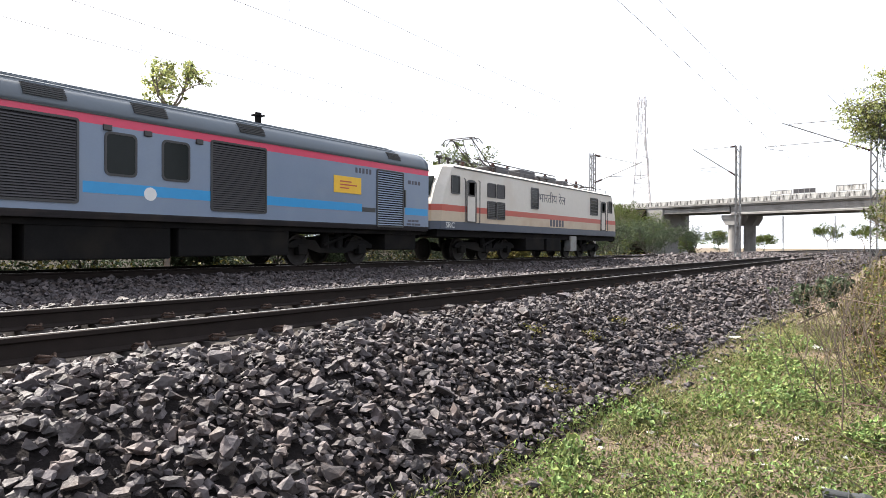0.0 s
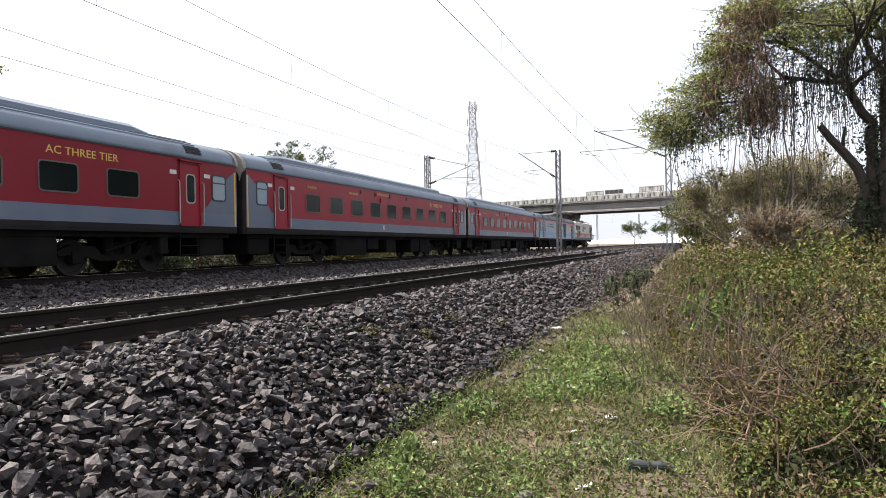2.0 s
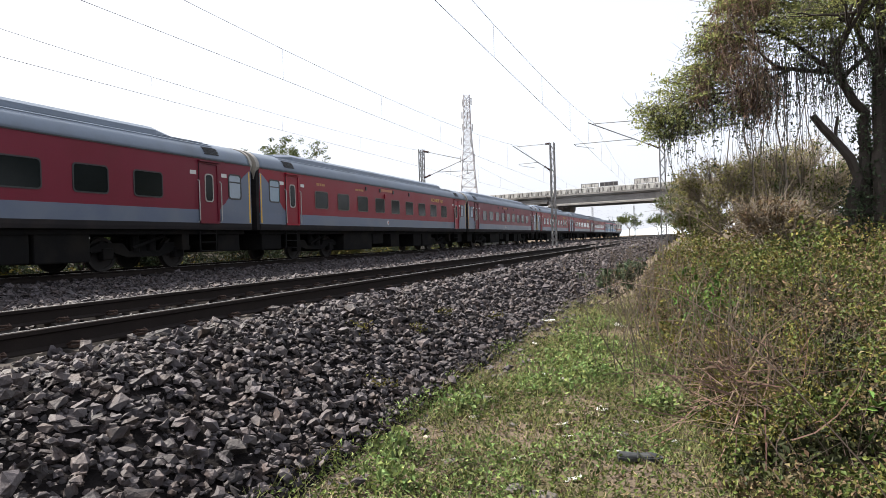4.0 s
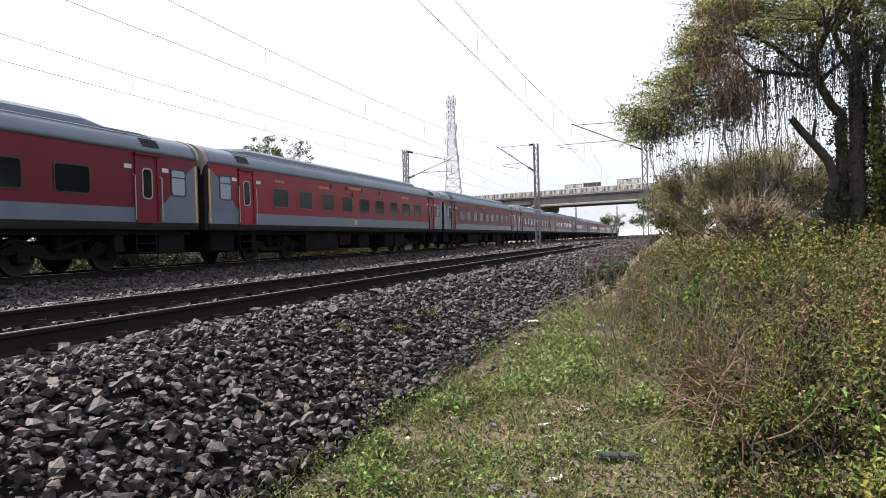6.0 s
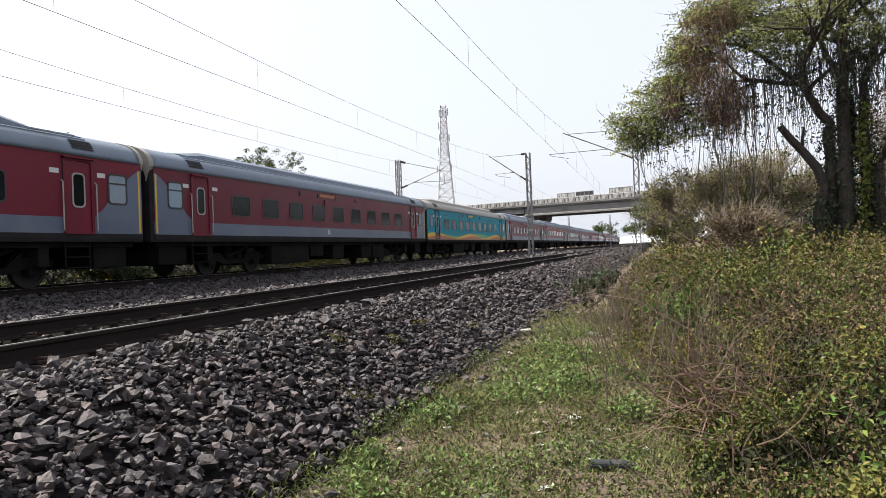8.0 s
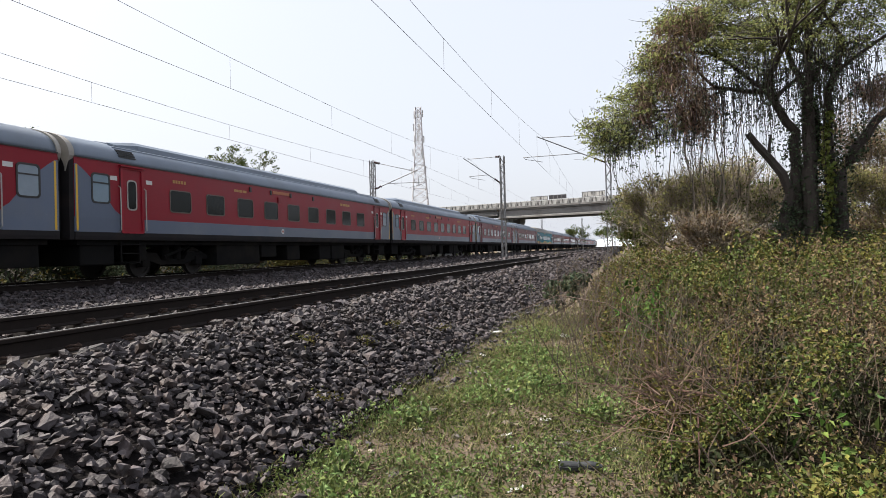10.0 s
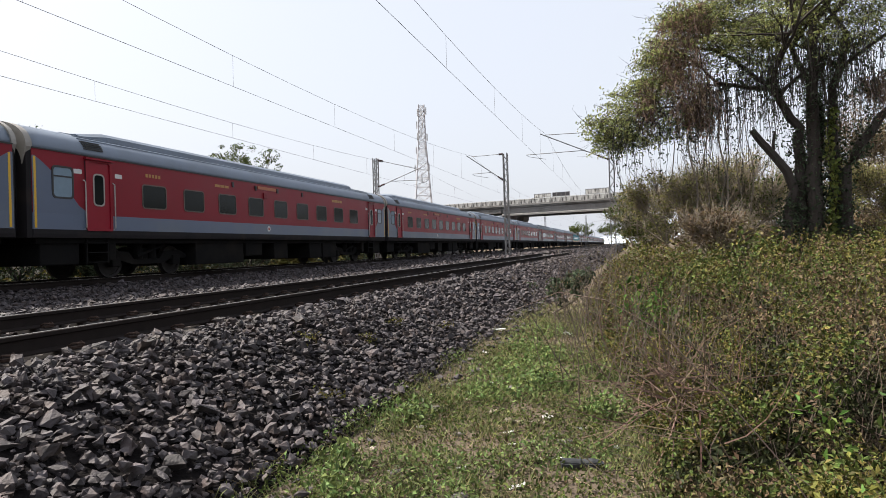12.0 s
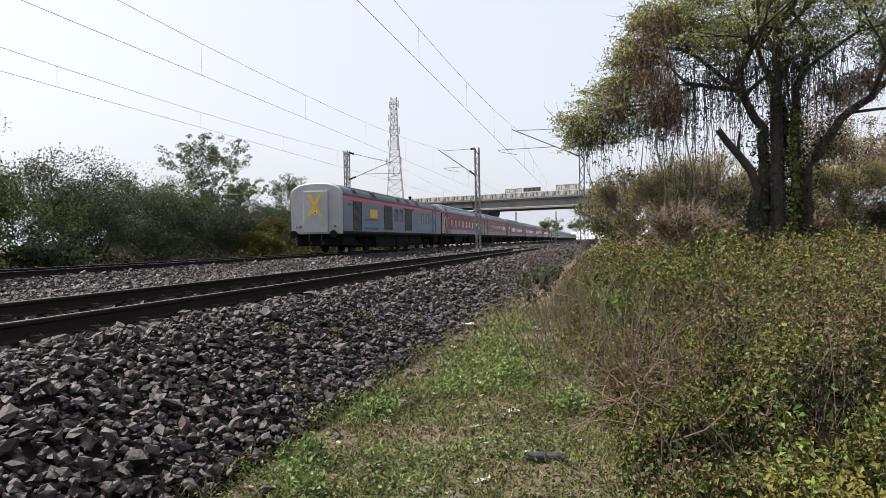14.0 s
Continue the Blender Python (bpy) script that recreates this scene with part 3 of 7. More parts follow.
def passenger_coach(label, body, lower, band_name, words, recess=RED, teal=False):
    c = thing("passenger_coach", label, "train coach", "coaches of the train")
    y0, y1 = 0.20, 23.70
    if teal:
        side_bands(c, [("sill_panel", 1.12, 1.27, SILL, "grimy dark sill"), ("side_panel", 1.27, 3.3, TEAL, "teal painted coach side")], y0, y1)
        for s in (1, -1):
            for nm, mt, top, x in (("wave_green", GREEN, lambda y: 1.66 + 0.12 * math.sin(y * 0.52 + 1.2), 0.003), ("wave_yellow", YELLOW, lambda y: 1.58 + 0.17 * math.sin(y * 0.72 + 0.2), 0.006), ("wave_orange", ORANGE, lambda y: 1.45 + 0.11 * math.sin(y * 0.72 - 0.4), 0.009)):
                b = bmesh.new()
                n = 48
                pts = [y0 + (y1 - y0) * k / n for k in range(n + 1)]
                out = [(y, top(y)) for y in pts] + [(y, 1.28) for y in pts[::-1]]
                va = [b.verts.new((s * (HW + x), y, z)) for y, z in out]
                for k in range(n):
                    b.faces.new((va[k], va[k + 1], va[2 * n - k], va[2 * n + 1 - k]))
                ret = bmesh.ops.extrude_face_region(b, geom=b.faces[:])
                bmesh.ops.translate(b, verts=[v for v in ret["geom"] if isinstance(v, bmesh.types.BMVert)], vec=(-s * 0.012, 0, 0))
                bmesh.ops.recalc_face_normals(b, faces=b.faces)
                part("painted_wave", b, mt, c, nm.split("_")[1] + " painted wave along the sill")
    else:
        side_bands(c, [("sill_panel", 1.12, 1.33, SILL, "grimy dark sill"), ("lower_panel", 1.33, 1.73, lower, "blue-grey lower band"), ("upper_panel", 1.73, 3.3, body, "red upper band")], y0, y1)
        for s in (1, -1):
            for ya, d in ((y0, 1), (y1, -1)):
                b = bmesh.new()
                out = [(ya, 1.725), (ya + d * 1.62, 1.725), (ya + d * 1.55, 1.84), (ya + d * 1.36, 1.96), (ya + d * 1.18, 2.16), (ya + d * 0.72, 2.66), (ya + d * 0.3, 2.98), (ya + d * 0.08, 3.12), (ya, 3.12)]
                loft(b, [[(s * (HW - 0.01), y, z) for y, z in out], [(s * (HW + 0.004), y, z) for y, z in out]])
                part("end_panel", b, lower, c, "blue-grey panel sweeping up at the coach end")
    roof_parts(c, y0, y1, PALE_ROOF if not teal else CREAM)
    coach_ends(c, y0, y1, SILL)
    for y, d in ((y0, -1), (y1, 1)):
        b = bmesh.new()
        o = [(x * 1.004, 3.1 + (z - 3.3) * 0.985 + 0.22) for x, z in roof_outline(3.3)]
        low = [(x * 0.90, z - 0.42) for x, z in o]
        ring = lambda yy, k: [(x * k, yy, z) for x, z in o] + [(x * k, yy, z) for x, z in low[::-1]]
        loft(b, [ring(y - d * 0.02, 1.0), ring(y + d * 0.13, 0.985)])
        part("end_cap", b, CREAM, c, "pale cap over the coach end")
    if not teal:
        for y in (y0 + 0.04, y1 - 0.12):
            for s in (-1, 1):
                b = box_bm(*sorted((s * (HW - 0.02), s * (HW + 0.006))), y, y + 0.06, 1.36, 3.1)
                part("end_marking", b, YELLOW, c, "thin yellow stripe at the coach end")
    for y in WIN_Y:
        window(c, "window", y, 2.37, 0.98, 0.66, FRAME if body is not RED or teal else WINDOW_TRIM, GLASS_DARK, fw=0.035)
    for y in (1.07, 22.85):
        window(c, "lavatory_window", y, 2.53, 0.56, 0.74, FRAME, GLASS_SKY if y < 2 else GLASS_PALE)
        for s in (1, -1):
            part("window_transom", box_bm(*sorted((s * HW, s * (HW + 0.014))), y - 0.28, y + 0.28, 2.66, 2.70), FRAME, c, "dark transom bar of the lavatory window")
    for y in (2.22, 21.6):
        door(c, y, 0.74, body if not teal else TEAL, body if not teal else FRAME, glass=GLASS_DARK)
        for k in (-0.68, 0.72):
            part("notice_plate", box_bm(HW - 0.01, HW + 0.006, y + k - 0.13, y + k + 0.13, 2.80, 2.92, bevel=0.004), WHITE, c, "small white notice plate beside the door")
    underbody(c, [(0.55, 1.75, 0.42, 1.4), (2.75, 3.0, 0.5, 1.42), (6.5, 9.3, 0.26, 1.42), (9.45, 10.6, 0.5, 1.42), (11.5, 12.6, 0.34, 1.42), (14.6, 15.8, 0.30, 1.4), (15.9, 17.4, 0.28, 1.42), (20.6, 20.9, 0.5, 1.42), (22.2, 23.3, 0.42, 1.4)], y0 + 0.2, y1 - 0.2)
    bogie(c, 4.55)
    bogie(c, 19.45)
    b = box_bm(HW - 0.01, HW + 0.02, 10.05, 11.4, 3.08, 3.2, bevel=0.004)
    part("destination_board", b, ORANGE if not teal else YELLOW, c, "small rectangular destination board")
    b = bmesh.new()
    tube(b, [(HW - 0.01, 10.8, 1.55), (HW + 0.006, 10.8, 1.55)], 0.11, 16)
    emblem = part("emblem", b, WHITE, c, "small round white emblem")
    b = bmesh.new()
    tube(b, [(HW, 10.8, 1.55), (HW + 0.010, 10.8, 1.55)], 0.055, 12)
    part("emblem_centre", b, LOCO_RED, emblem, "dull red centre")
    part("indicator_box", box_bm(HW - 0.01, HW + 0.05, 10.42, 10.66, 2.74, 2.96, bevel=0.01), body, c, "small box below the destination board")
    for y in (8.4, 9.9, 11.5, 13.6):
        b = box_bm(HW - 0.01, HW + 0.04, y - 0.06, y + 0.06, 3.02, 3.2, bevel=0.01)
        part("gutter_bracket", b, FRAME, c)
    if words:
        side_text(c, words, 0.27, 18.0, 2.99, GOLD, 1.1, "yellow lettering")
    elif body is not CRIMSON:
        bars(c, 16.6, 2.98, (0.22, 0.3, 0.18, 0.26), 0.12, LETTER_DULL if not teal else DARKPAINT)
    if body is not CRIMSON:
        bars(c, 4.0, 2.95, (0.09, 0.09, 0.09, 0.09, 0.09), 0.10, LETTER_DULL if not teal else DARKPAINT)
        bars(c, 7.35, 2.95, (0.28, 0.2, 0.24), 0.09, LETTER_DULL if not teal else DARKPAINT)
    return c


def louvre_panel(parent, y0, y1, z0, z1, pitch=0.055, slat=LOUVRE):
    for s in (1, -1):
        b = bmesh.new()
        w, h, yc, zc = y1 - y0, z1 - z0, (y0 + y1) / 2, (z0 + z1) / 2
        ring_x(b, rounded(w, h, 0.06, 2), rounded(w - 0.1, h - 0.1, 0.04, 2), s * (HW - 0.01), s * (HW + 0.03), yc, zc)
        lv = part("louvre", b, FRAME, parent, "tall dark slatted ventilation louvre")
        b = bmesh.new()
        plate_x(b, rounded(w - 0.1, h - 0.1, 0.04, 2), s * (HW - 0.01), s * (HW + 0.003), yc, zc)
        part("backing", b, RUBBER, lv)
        b = bmesh.new()
        z = z0 + 0.07
        while z < z1 - 0.08:
            xs = sorted((s * (HW + 0.002), s * (HW + 0.024)))
            loft(b, [[(s * (HW + 0.002), yy, z + 0.03), (s * (HW + 0.024), yy, z), (s * (HW + 0.024), yy, z + 0.008), (s * (HW + 0.002), yy, z + 0.04)] for yy in (y0 + 0.05, y1 - 0.05)])
            z += pitch
        part("slats", b, slat, lv, "slanted slats")


def power_car(last):
    """A generator car: slatted vents, crimson stripe; the last one closes the train with a cross."""
    c = thing("generator_car", "blue-grey generator car, crimson stripe, yellow cross on its end" if last else "blue-grey generator car with louvres, crimson stripe, sky-blue band", "train coach", "coaches of the train")
    y0, y1 = 0.24, 23.76
    side_bands(c, [("sill_panel", 1.12, 1.27, SILL, "grimy dark sill"), ("side_panel", 1.27, 3.10, GEN_DULL if last else GEN_BLUE, "blue-grey painted side"), ("stripe", 3.10, 3.3, PINK, "crimson stripe below the roof")], y0, y1)
    if not last:
        for s in (1, -1):
            for a, d in ((11.7, 14.72), (16.45, 20.2), (22.4, 23.7), (2.95, 9.6), (0.3, 1.8)):
                b = box_bm(min(s * (HW - 0.01), s * (HW + 0.004)), max(s * (HW - 0.01), s * (HW + 0.004)), a, d, 1.66, 1.90)
                part("band", b, GEN_STRIPE, c, "sky-blue band along the side")
    roof_parts(c, y0, y1, ROOF, hump=False)
    coach_ends(c, y0, y1, GEN_BLUE if not last else END_GREY, rear=not last)
    if last:
        louvre_panel(c, 1.75, 3.1, 1.3, 3.06)
        louvre_panel(c, 7.45, 9.15, 1.42, 3.08)
        part("destination_board", box_bm(HW - 0.01, HW + 0.02, 4.6, 6.0, 2.15, 2.68, bevel=0.006), YELLOW, c, "orange-yellow destination board")
        bars(c, 3.7, 1.96, (0.5, 0.35, 0.6, 0.3, 0.5), 0.11, DARKPAINT)
        bars(c, 3.5, 1.40, (0.6, 0.5, 0.2, 0.7, 0.4), 0.11, DARKPAINT)
        bars(c, 0.95, 2.74, (0.14, 0.12, 0.14, 0.12), 0.15, DARKPAINT)
        part("band", box_bm(HW - 0.01, HW + 0.004, 3.2, 7.4, 1.55, 1.75), FADED_BLUE, c, "faded blue band along the side")
        part("band", box_bm(HW - 0.01, HW + 0.004, 14.1, 20.6, 1.55, 1.75), FADED_BLUE, c, "faded blue band along the side")
        louvre_panel(c, 12.3, 14.0, 1.42, 3.08)
        for y in (10.1, 11.35, 17.3, 18.9):
            window(c, "window", y, 2.5, 0.6, 0.8, FRAME, GLASS_DARK)
    else:
        louvre_panel(c, 14.72, 16.43, 1.42, 3.16)
        louvre_panel(c, 9.7, 11.62, 1.42, 3.16)
        for y in (13.8, 12.5):
            window(c, "window", y, 2.52, 0.62, 0.84, FRAME, GLASS_DARK)
        louvre_panel(c, 20.9, 22.3, 1.2, 3.08, 0.075, GEN_BLUE)
        part("door_handle", box_bm(HW, HW + 0.05, 22.32, 22.40, 1.9, 2.5, bevel=0.01), FRAME, c, "dark door handle bar")
        part("dark_plate", box_bm(HW - 0.01, HW + 0.006, 20.2, 20.85, 1.66, 1.8), FRAME, c, "dark painted plate")
        b = bmesh.new()
        tube(b, [(HW - 0.01, 13.17, 1.72), (HW + 0.006, 13.17, 1.72)], 0.15, 20)
        part("emblem", b, WHITE, c, "round white emblem")
        b = box_bm(HW - 0.01, HW + 0.02, 18.95, 20.15, 2.19, 2.70, bevel=0.006)
        part("destination_board", b, YELLOW, c, "orange-yellow destination board")
        for k, w in enumerate((0.5, 0.75, 0.4)):
            bb = box_bm(HW + 0.015, HW + 0.023, 19.2, 19.2 + w, 2.52 - 0.1 * k, 2.56 - 0.1 * k)
            part("lettering", bb, LOCO_RED, c)
        bars(c, 19.9, 2.86, (0.09, 0.09, 0.09, 0.09, 0.09), 0.16, DARKPAINT)
        bars(c, 22.55, 2.72, (0.16, 0.1, 0.14, 0.12), 0.13, DARKPAINT)
        bars(c, 22.55, 1.42, (0.2, 0.15, 0.2), 0.07, DARKPAINT)
        bars(c, 22.5, 1.3, (0.25, 0.15, 0.3), 0.07, DARKPAINT)
        bars(c, 5.5, 2.80, (0.42, 0.14, 0.3, 0.14, 0.52, 0.3), 0.13, DARKPAINT)
        side_text(c, "LUGGAGE BRAKE & GENERATOR CAR", 0.22, 6.35, 2.56, DARKPAINT, 0.95, "dark painted lettering")
    for y in (5.5, 13.2, 16.0, 11.0):
        for s in (1,):
            b = bmesh.new()
            for k in range(6):
                z = 3.48 + 0.045 * k
                xx = roof_x(z)
                box(b, s * (xx - 0.05), s * (xx + 0.03), y - 0.4, y + 0.4, z, z + 0.028)
            part("roof_vent", b, FRAME, c, "dark slatted roof vent")
    b = bmesh.new()
    tube(b, [(0.7, 16.9, 3.85), (0.7, 16.9, 4.3)], 0.09, 10)
    box(b, 0.58, 0.82, 16.75, 17.05, 4.2, 4.24)
    part("exhaust_stack", b, UNDER, c, "short black exhaust stack")
    for y in (12.2, 13.1, 14.4):
        part("gutter_bracket", box_bm(HW - 0.01, HW + 0.05, y - 0.09, y + 0.09, 3.0, 3.12, bevel=0.01), FRAME, c)
    for y in ((2.37,) if not last else (21.2,)):
        door(c, y, 0.8, GEN_DULL if last else GEN_BLUE, GEN_DULL if last else GEN_BLUE)
    if not last:
        window(c, "window", 0.98, 2.5, 0.62, 0.8, FRAME, GLASS_DARK)
    underbody(c, [(0.55, 2.6, 0.45, 1.4), (6.3, 10.5, 0.28, 1.42), (10.7, 13.8, 0.26, 1.42), (14.0, 17.4, 0.3, 1.42), (21.6, 23.3, 0.45, 1.4)], y0 + 0.2, y1 - 0.2)
    bogie(c, 4.55)
    bogie(c, 19.45)
    if last:
        b = bmesh.new()
        for sgn in (1, -1):
            a = Vector((-0.35 * sgn, 0, -0.62))
            n = Vector((0.87, 0, -0.49 * sgn)).normalized() * 0.085
            d = -a
            pts = [a + n, d + n, d - n, a - n]
            loft(b, [[(p.x - 0.02, 0.05, p.z + 2.75) for p in pts], [(p.x - 0.02, 0.03 - 0.004 * sgn, p.z + 2.75) for p in pts]])
        cross = part("cross_mark", b, YELLOW, c, "large yellow cross on the end of the last coach")
        b = box_bm(-0.75, 0.75, 0.045, 0.16, 1.2, 3.55, bevel=0.03)
        part("gangway_cover", b, END_GREY, c, "sheet cover over the gangway")
        b = bmesh.new()
        tube(b, [(0.0, 0.02, 2.33), (0.0, 0.06, 2.33)], 0.12, 16)
        part("marker_disc", b, WHITE, c, "round white marker")
        b = bmesh.new()
        tube(b, [(0.0, 0.012, 2.33), (0.0, 0.06, 2.33)], 0.055, 12)
        part("marker_centre", b, DARKPAINT, c)
        for x in (-1.25, -0.95, 1.15):
            b = bmesh.new()
            tube(b, [(x, 0.06, 1.55), (x, 0.2, 1.55)], 0.075, 12)
            lamp = part("tail_lamp", b, FRAME, c, "round tail lamp")
            b = bmesh.new()
            tube(b, [(x, 0.05, 1.55), (x, 0.07, 1.55)], 0.06, 12)
            part("lens", b, WHITE if x < -1 else LOCO_RED, lamp)
        for x in (-1.2, 1.2):
            b = bmesh.new()
            tube(b, [(x, -0.25, 1.1), (x, 0.2, 1.1)], 0.11, 10)
            tube(b, [(x, -0.28, 1.1), (x, -0.22, 1.1)], 0.22, 14)
            part("buffer", b, UNDER, c, "round black buffer")
        b = bmesh.new()
        for x in (-0.35, 0.4):
            tube(b, [(x, 0.0, 1.05), (x, -0.12, 0.8), (x + 0.06, -0.1, 0.5), (x + 0.1, 0.05, 0.62)], 0.035, 8)
        part("brake_hose", b, RUBBER, c, "hanging black brake hose")
    return c


def locomotive():
    c = thing("electric_locomotive", "cream electric locomotive with a red stripe and raised pantograph", "locomotive")
    L = 19.4
    w = 1.56
    body = [("skirt", 1.22, 1.53, LOCO_BLUE, "dark blue-grey skirt"), ("lower_side", 1.53, 1.92, LOCO_LOW, "grimy yellowish cream lower side"), ("stripe", 1.92, 2.16, LOCO_RED, "red waist stripe"), ("upper_side", 2.16, 3.62, LOCO_CREAM, "cream upper side")]

    def ends(z):
        return np.interp(z, [1.22, 2.16, 2.9, 3.62], [0.0, 0.05, 0.32, 0.75])

    for nm, z0, z1, mt, lb in body:
        b = bmesh.new()
        zs = [z0, z1] if z1 < 3 else [z0, 2.9, z1]
        loft(b, [[(w, ends(z) + 0.35, z), (w, L - ends(z) - 0.35, z), (w - 0.25, L - ends(z), z), (-w + 0.25, L - ends(z), z), (-w, L - ends(z) - 0.35, z), (-w, ends(z) + 0.35, z), (-w + 0.25, ends(z), z), (w - 0.25, ends(z), z)] for z in zs])
        part(nm, b, mt, c, lb)
    b = bmesh.new()
    loft(b, [[(w - k, ends(3.62) + 0.35 + k, z), (w - k, L - ends(3.62) - 0.35 - k, z), (-w + k, L - ends(3.62) - 0.35 - k, z), (-w + k, ends(3.62) + 0.35 + k, z)] for k, z in ((0.0, 3.62), (0.25, 3.78), (0.7, 3.84))])
    roof = part("roof", b, LOCO_CREAM, c, "cream roof with dark equipment")

    def on_side(name, y, z, ww, hh, mt, label="", out=0.02, r=0.03):
        for s in (1, -1):
            bb = bmesh.new()
            plate_x(bb, rounded(ww, hh, r, 2), s * (w - 0.01), s * (w + out), y, z)
            o = part(name, bb, mt, c, label)
        return o

    def framed(name, y, z, ww, hh, glass, label, slats=0):
        for s in (1, -1):
            bb = bmesh.new()
            ring_x(bb, rounded(ww + 0.1, hh + 0.1, 0.06, 2), rounded(ww, hh, 0.04, 2), s * (w - 0.005), s * (w + 0.03), y, z)
            fr = part(name, bb, FRAME, c, label)
            bb = bmesh.new()
            plate_x(bb, rounded(ww, hh, 0.04, 2), s * (w - 0.01), s * (w + 0.008), y, z)
            part("pane", bb, glass, fr)
            if slats:
                bb = bmesh.new()
                for k in range(slats):
                    zz = z - hh / 2 + hh * (k + 0.5) / slats
                    box(bb, min(s * w, s * (w + 0.02)), max(s * w, s * (w + 0.02)), y - ww / 2, y + ww / 2, zz - 0.01, zz + 0.012)
                part("slats", bb, LOUVRE, fr, "dark slats")

    for y in (1.3, L - 1.3):
        framed("cab_side_window", y, 2.95, 0.5, 0.62, GLASS_DARK, "cab side window")
    for y in (2.45, L - 2.45):
        framed("cab_door", y, 2.35, 0.62, 1.55, LOCO_CREAM, "narrow cab door")
        framed("door_window", y, 2.9, 0.4, 0.55, GLASS_DARK, "door window")
        for k in (-0.55, 0.55):
            for s in (1, -1):
                bb = bmesh.new()
                tube(bb, [(s * w, y + k, 1.5), (s * (w + 0.07), y + k, 1.55), (s * (w + 0.07), y + k, 3.2), (s * w, y + k, 3.25)], 0.018, 6)
                part("grab_rail", bb, FRAME, c, "vertical grab rail")
    for y in (4.05, 4.82):
        framed("upper_grille", y, 2.93, 0.6, 0.5, LOUVRE, "slatted side grille", 8)
        framed("lower_grille", y, 2.1, 0.62, 0.66, GLASS_DARK, "dark slatted side grille", 9)
    for y in (8.05, 15.5):
        framed("machine_room_window", y, 2.85, 0.7 if y < 10 else 1.05, 0.9, GLASS_DARK, "machine room window", 5)
    m = Matrix(((0, 0, 1, w + 0.004), (1, 0, 0, 10.0), (0, 1, 0, 2.92), (0, 0, 0, 1)))
    lettering("lettering", "भारतीय रेल", 0.60, m, DARKPAINT, c, "dark painted lettering", 1.25)
    bb = bmesh.new()
    for k in range(5):
        box(bb, w, w + 0.006, 9.75 + 0.34 * k, 9.99 + 0.34 * k, 1.58, 1.92)
    part("number_bars", bb, DARKPAINT, c, "dark painted number")
    m = Matrix(((0, 0, 1, w + 0.004), (1, 0, 0, 0.95), (0, 1, 0, 1.38), (0, 0, 0, 1)))
    lettering("lettering", "SRC", 0.30, m, WHITE, c, "white painted letters", 1.2)
    for y in (0.0, L):
        s = -1 if y == 0 else 1
        bb = bmesh.new()
        for x in (-0.65, 0.65):
            yy = y - s * 0.2
            loft(bb, [[(x - 0.5, yy + s * 0.06 * k, 2.5), (x + 0.5, yy + s * 0.06 * k, 2.5), (x + 0.5, yy - s * 0.28 + s * 0.06 * k, 3.25), (x - 0.5, yy - s * 0.28 + s * 0.06 * k, 3.25)] for k in (0, 1)])
        part("windscreen", bb, GLASS_DARK, c, "cab windscreen")
        for x in (-0.98, 0.98):
            bb = bmesh.new()
            tube(bb, [(x, y - s * 0.1, 1.1), (x, y + s * 0.45, 1.1)], 0.1, 10)
            tube(bb, [(x, y + s * 0.42, 1.1), (x, y + s * 0.48, 1.1)], 0.24, 14)
            part("buffer", bb, UNDER, c, "round black buffer")
    # under the floor
    bb = box_bm(-1.4, 1.4, 0.3, L - 0.3, 0.95, 1.24)
    part("underframe", bb, UNDER, c, "black underframe")
    for a, d, z in ((7.4, 9.3, 0.4), (9.6, 11.3, 0.35)):
        part("equipment_box", box_bm(-1.45, 1.45, a, d, z, 1.0, bevel=0.05), UNDER, c, "underfloor tank")
    part("sand_box", box_bm(1.1, 1.5, 12.4, 13.2, 0.35, 1.15, bevel=0.03), GALV, c, "pale grey box under the floor")
    bogie(c, 4.4, 1.9, 3)
    bogie(c, L - 4.4, 1.9, 3)
    # roof equipment
    for y in np.arange(4.5, 15.5, 1.35):
        bb = bmesh.new()
        x = 0.55 if int(y) % 2 else -0.2
        tube(bb, [(x, y, 3.8), (x, y, 4.34)], 0.07, 8)
        for k in range(4):
            tube(bb, [(x, y, 3.96 + 0.09 * k), (x, y, 3.99 + 0.09 * k)], 0.12, 10)
        part("roof_insulator", bb, INSUL, roof, "brown ribbed insulator")
    for s in (1, -1):
        part("roof_gutter", box_bm(*sorted((s * (w - 0.06), s * (w + 0.03))), 1.2, L - 1.2, 3.60, 3.65), FRAME, roof, "dark gutter along the roof edge")
        bb = bmesh.new()
        for y in np.arange(1.6, L - 1.2, 1.5):
            tube(bb, [(s * (w - 0.3), y, 3.76), (s * (w - 0.3), y, 3.98)], 0.016, 5)
        tube(bb, [(s * (w - 0.3), 1.6, 3.98), (s * (w - 0.3), L - 1.6, 3.98)], 0.016, 5)
        part("roof_rail", bb, FRAME, roof, "thin rail along the roof edge")
    for y in (1.15, 1.75, 2.5, 9.9, 10.7):
        bb = bmesh.new()
        tube(bb, [(0.9, y, 3.78), (0.9, y, 4.05)], 0.05, 8)
        tube(bb, [(0.9, y - 0.15, 4.05), (0.9, y + 0.15, 4.05)], 0.06, 8)
        part("roof_horn", bb, STEEL, roof, "small dark horn and fittings on the roof")
    bb = bmesh.new()
    tube(bb, [(0.55, 4.3, 4.36), (0.55, 12.4, 4.36)], 0.025, 6)
    tube(bb, [(-0.2, 5.3, 4.36), (-0.2, 13.4, 4.36)], 0.025, 6)
    part("roof_busbar", bb, STEEL, roof, "roof busbar")
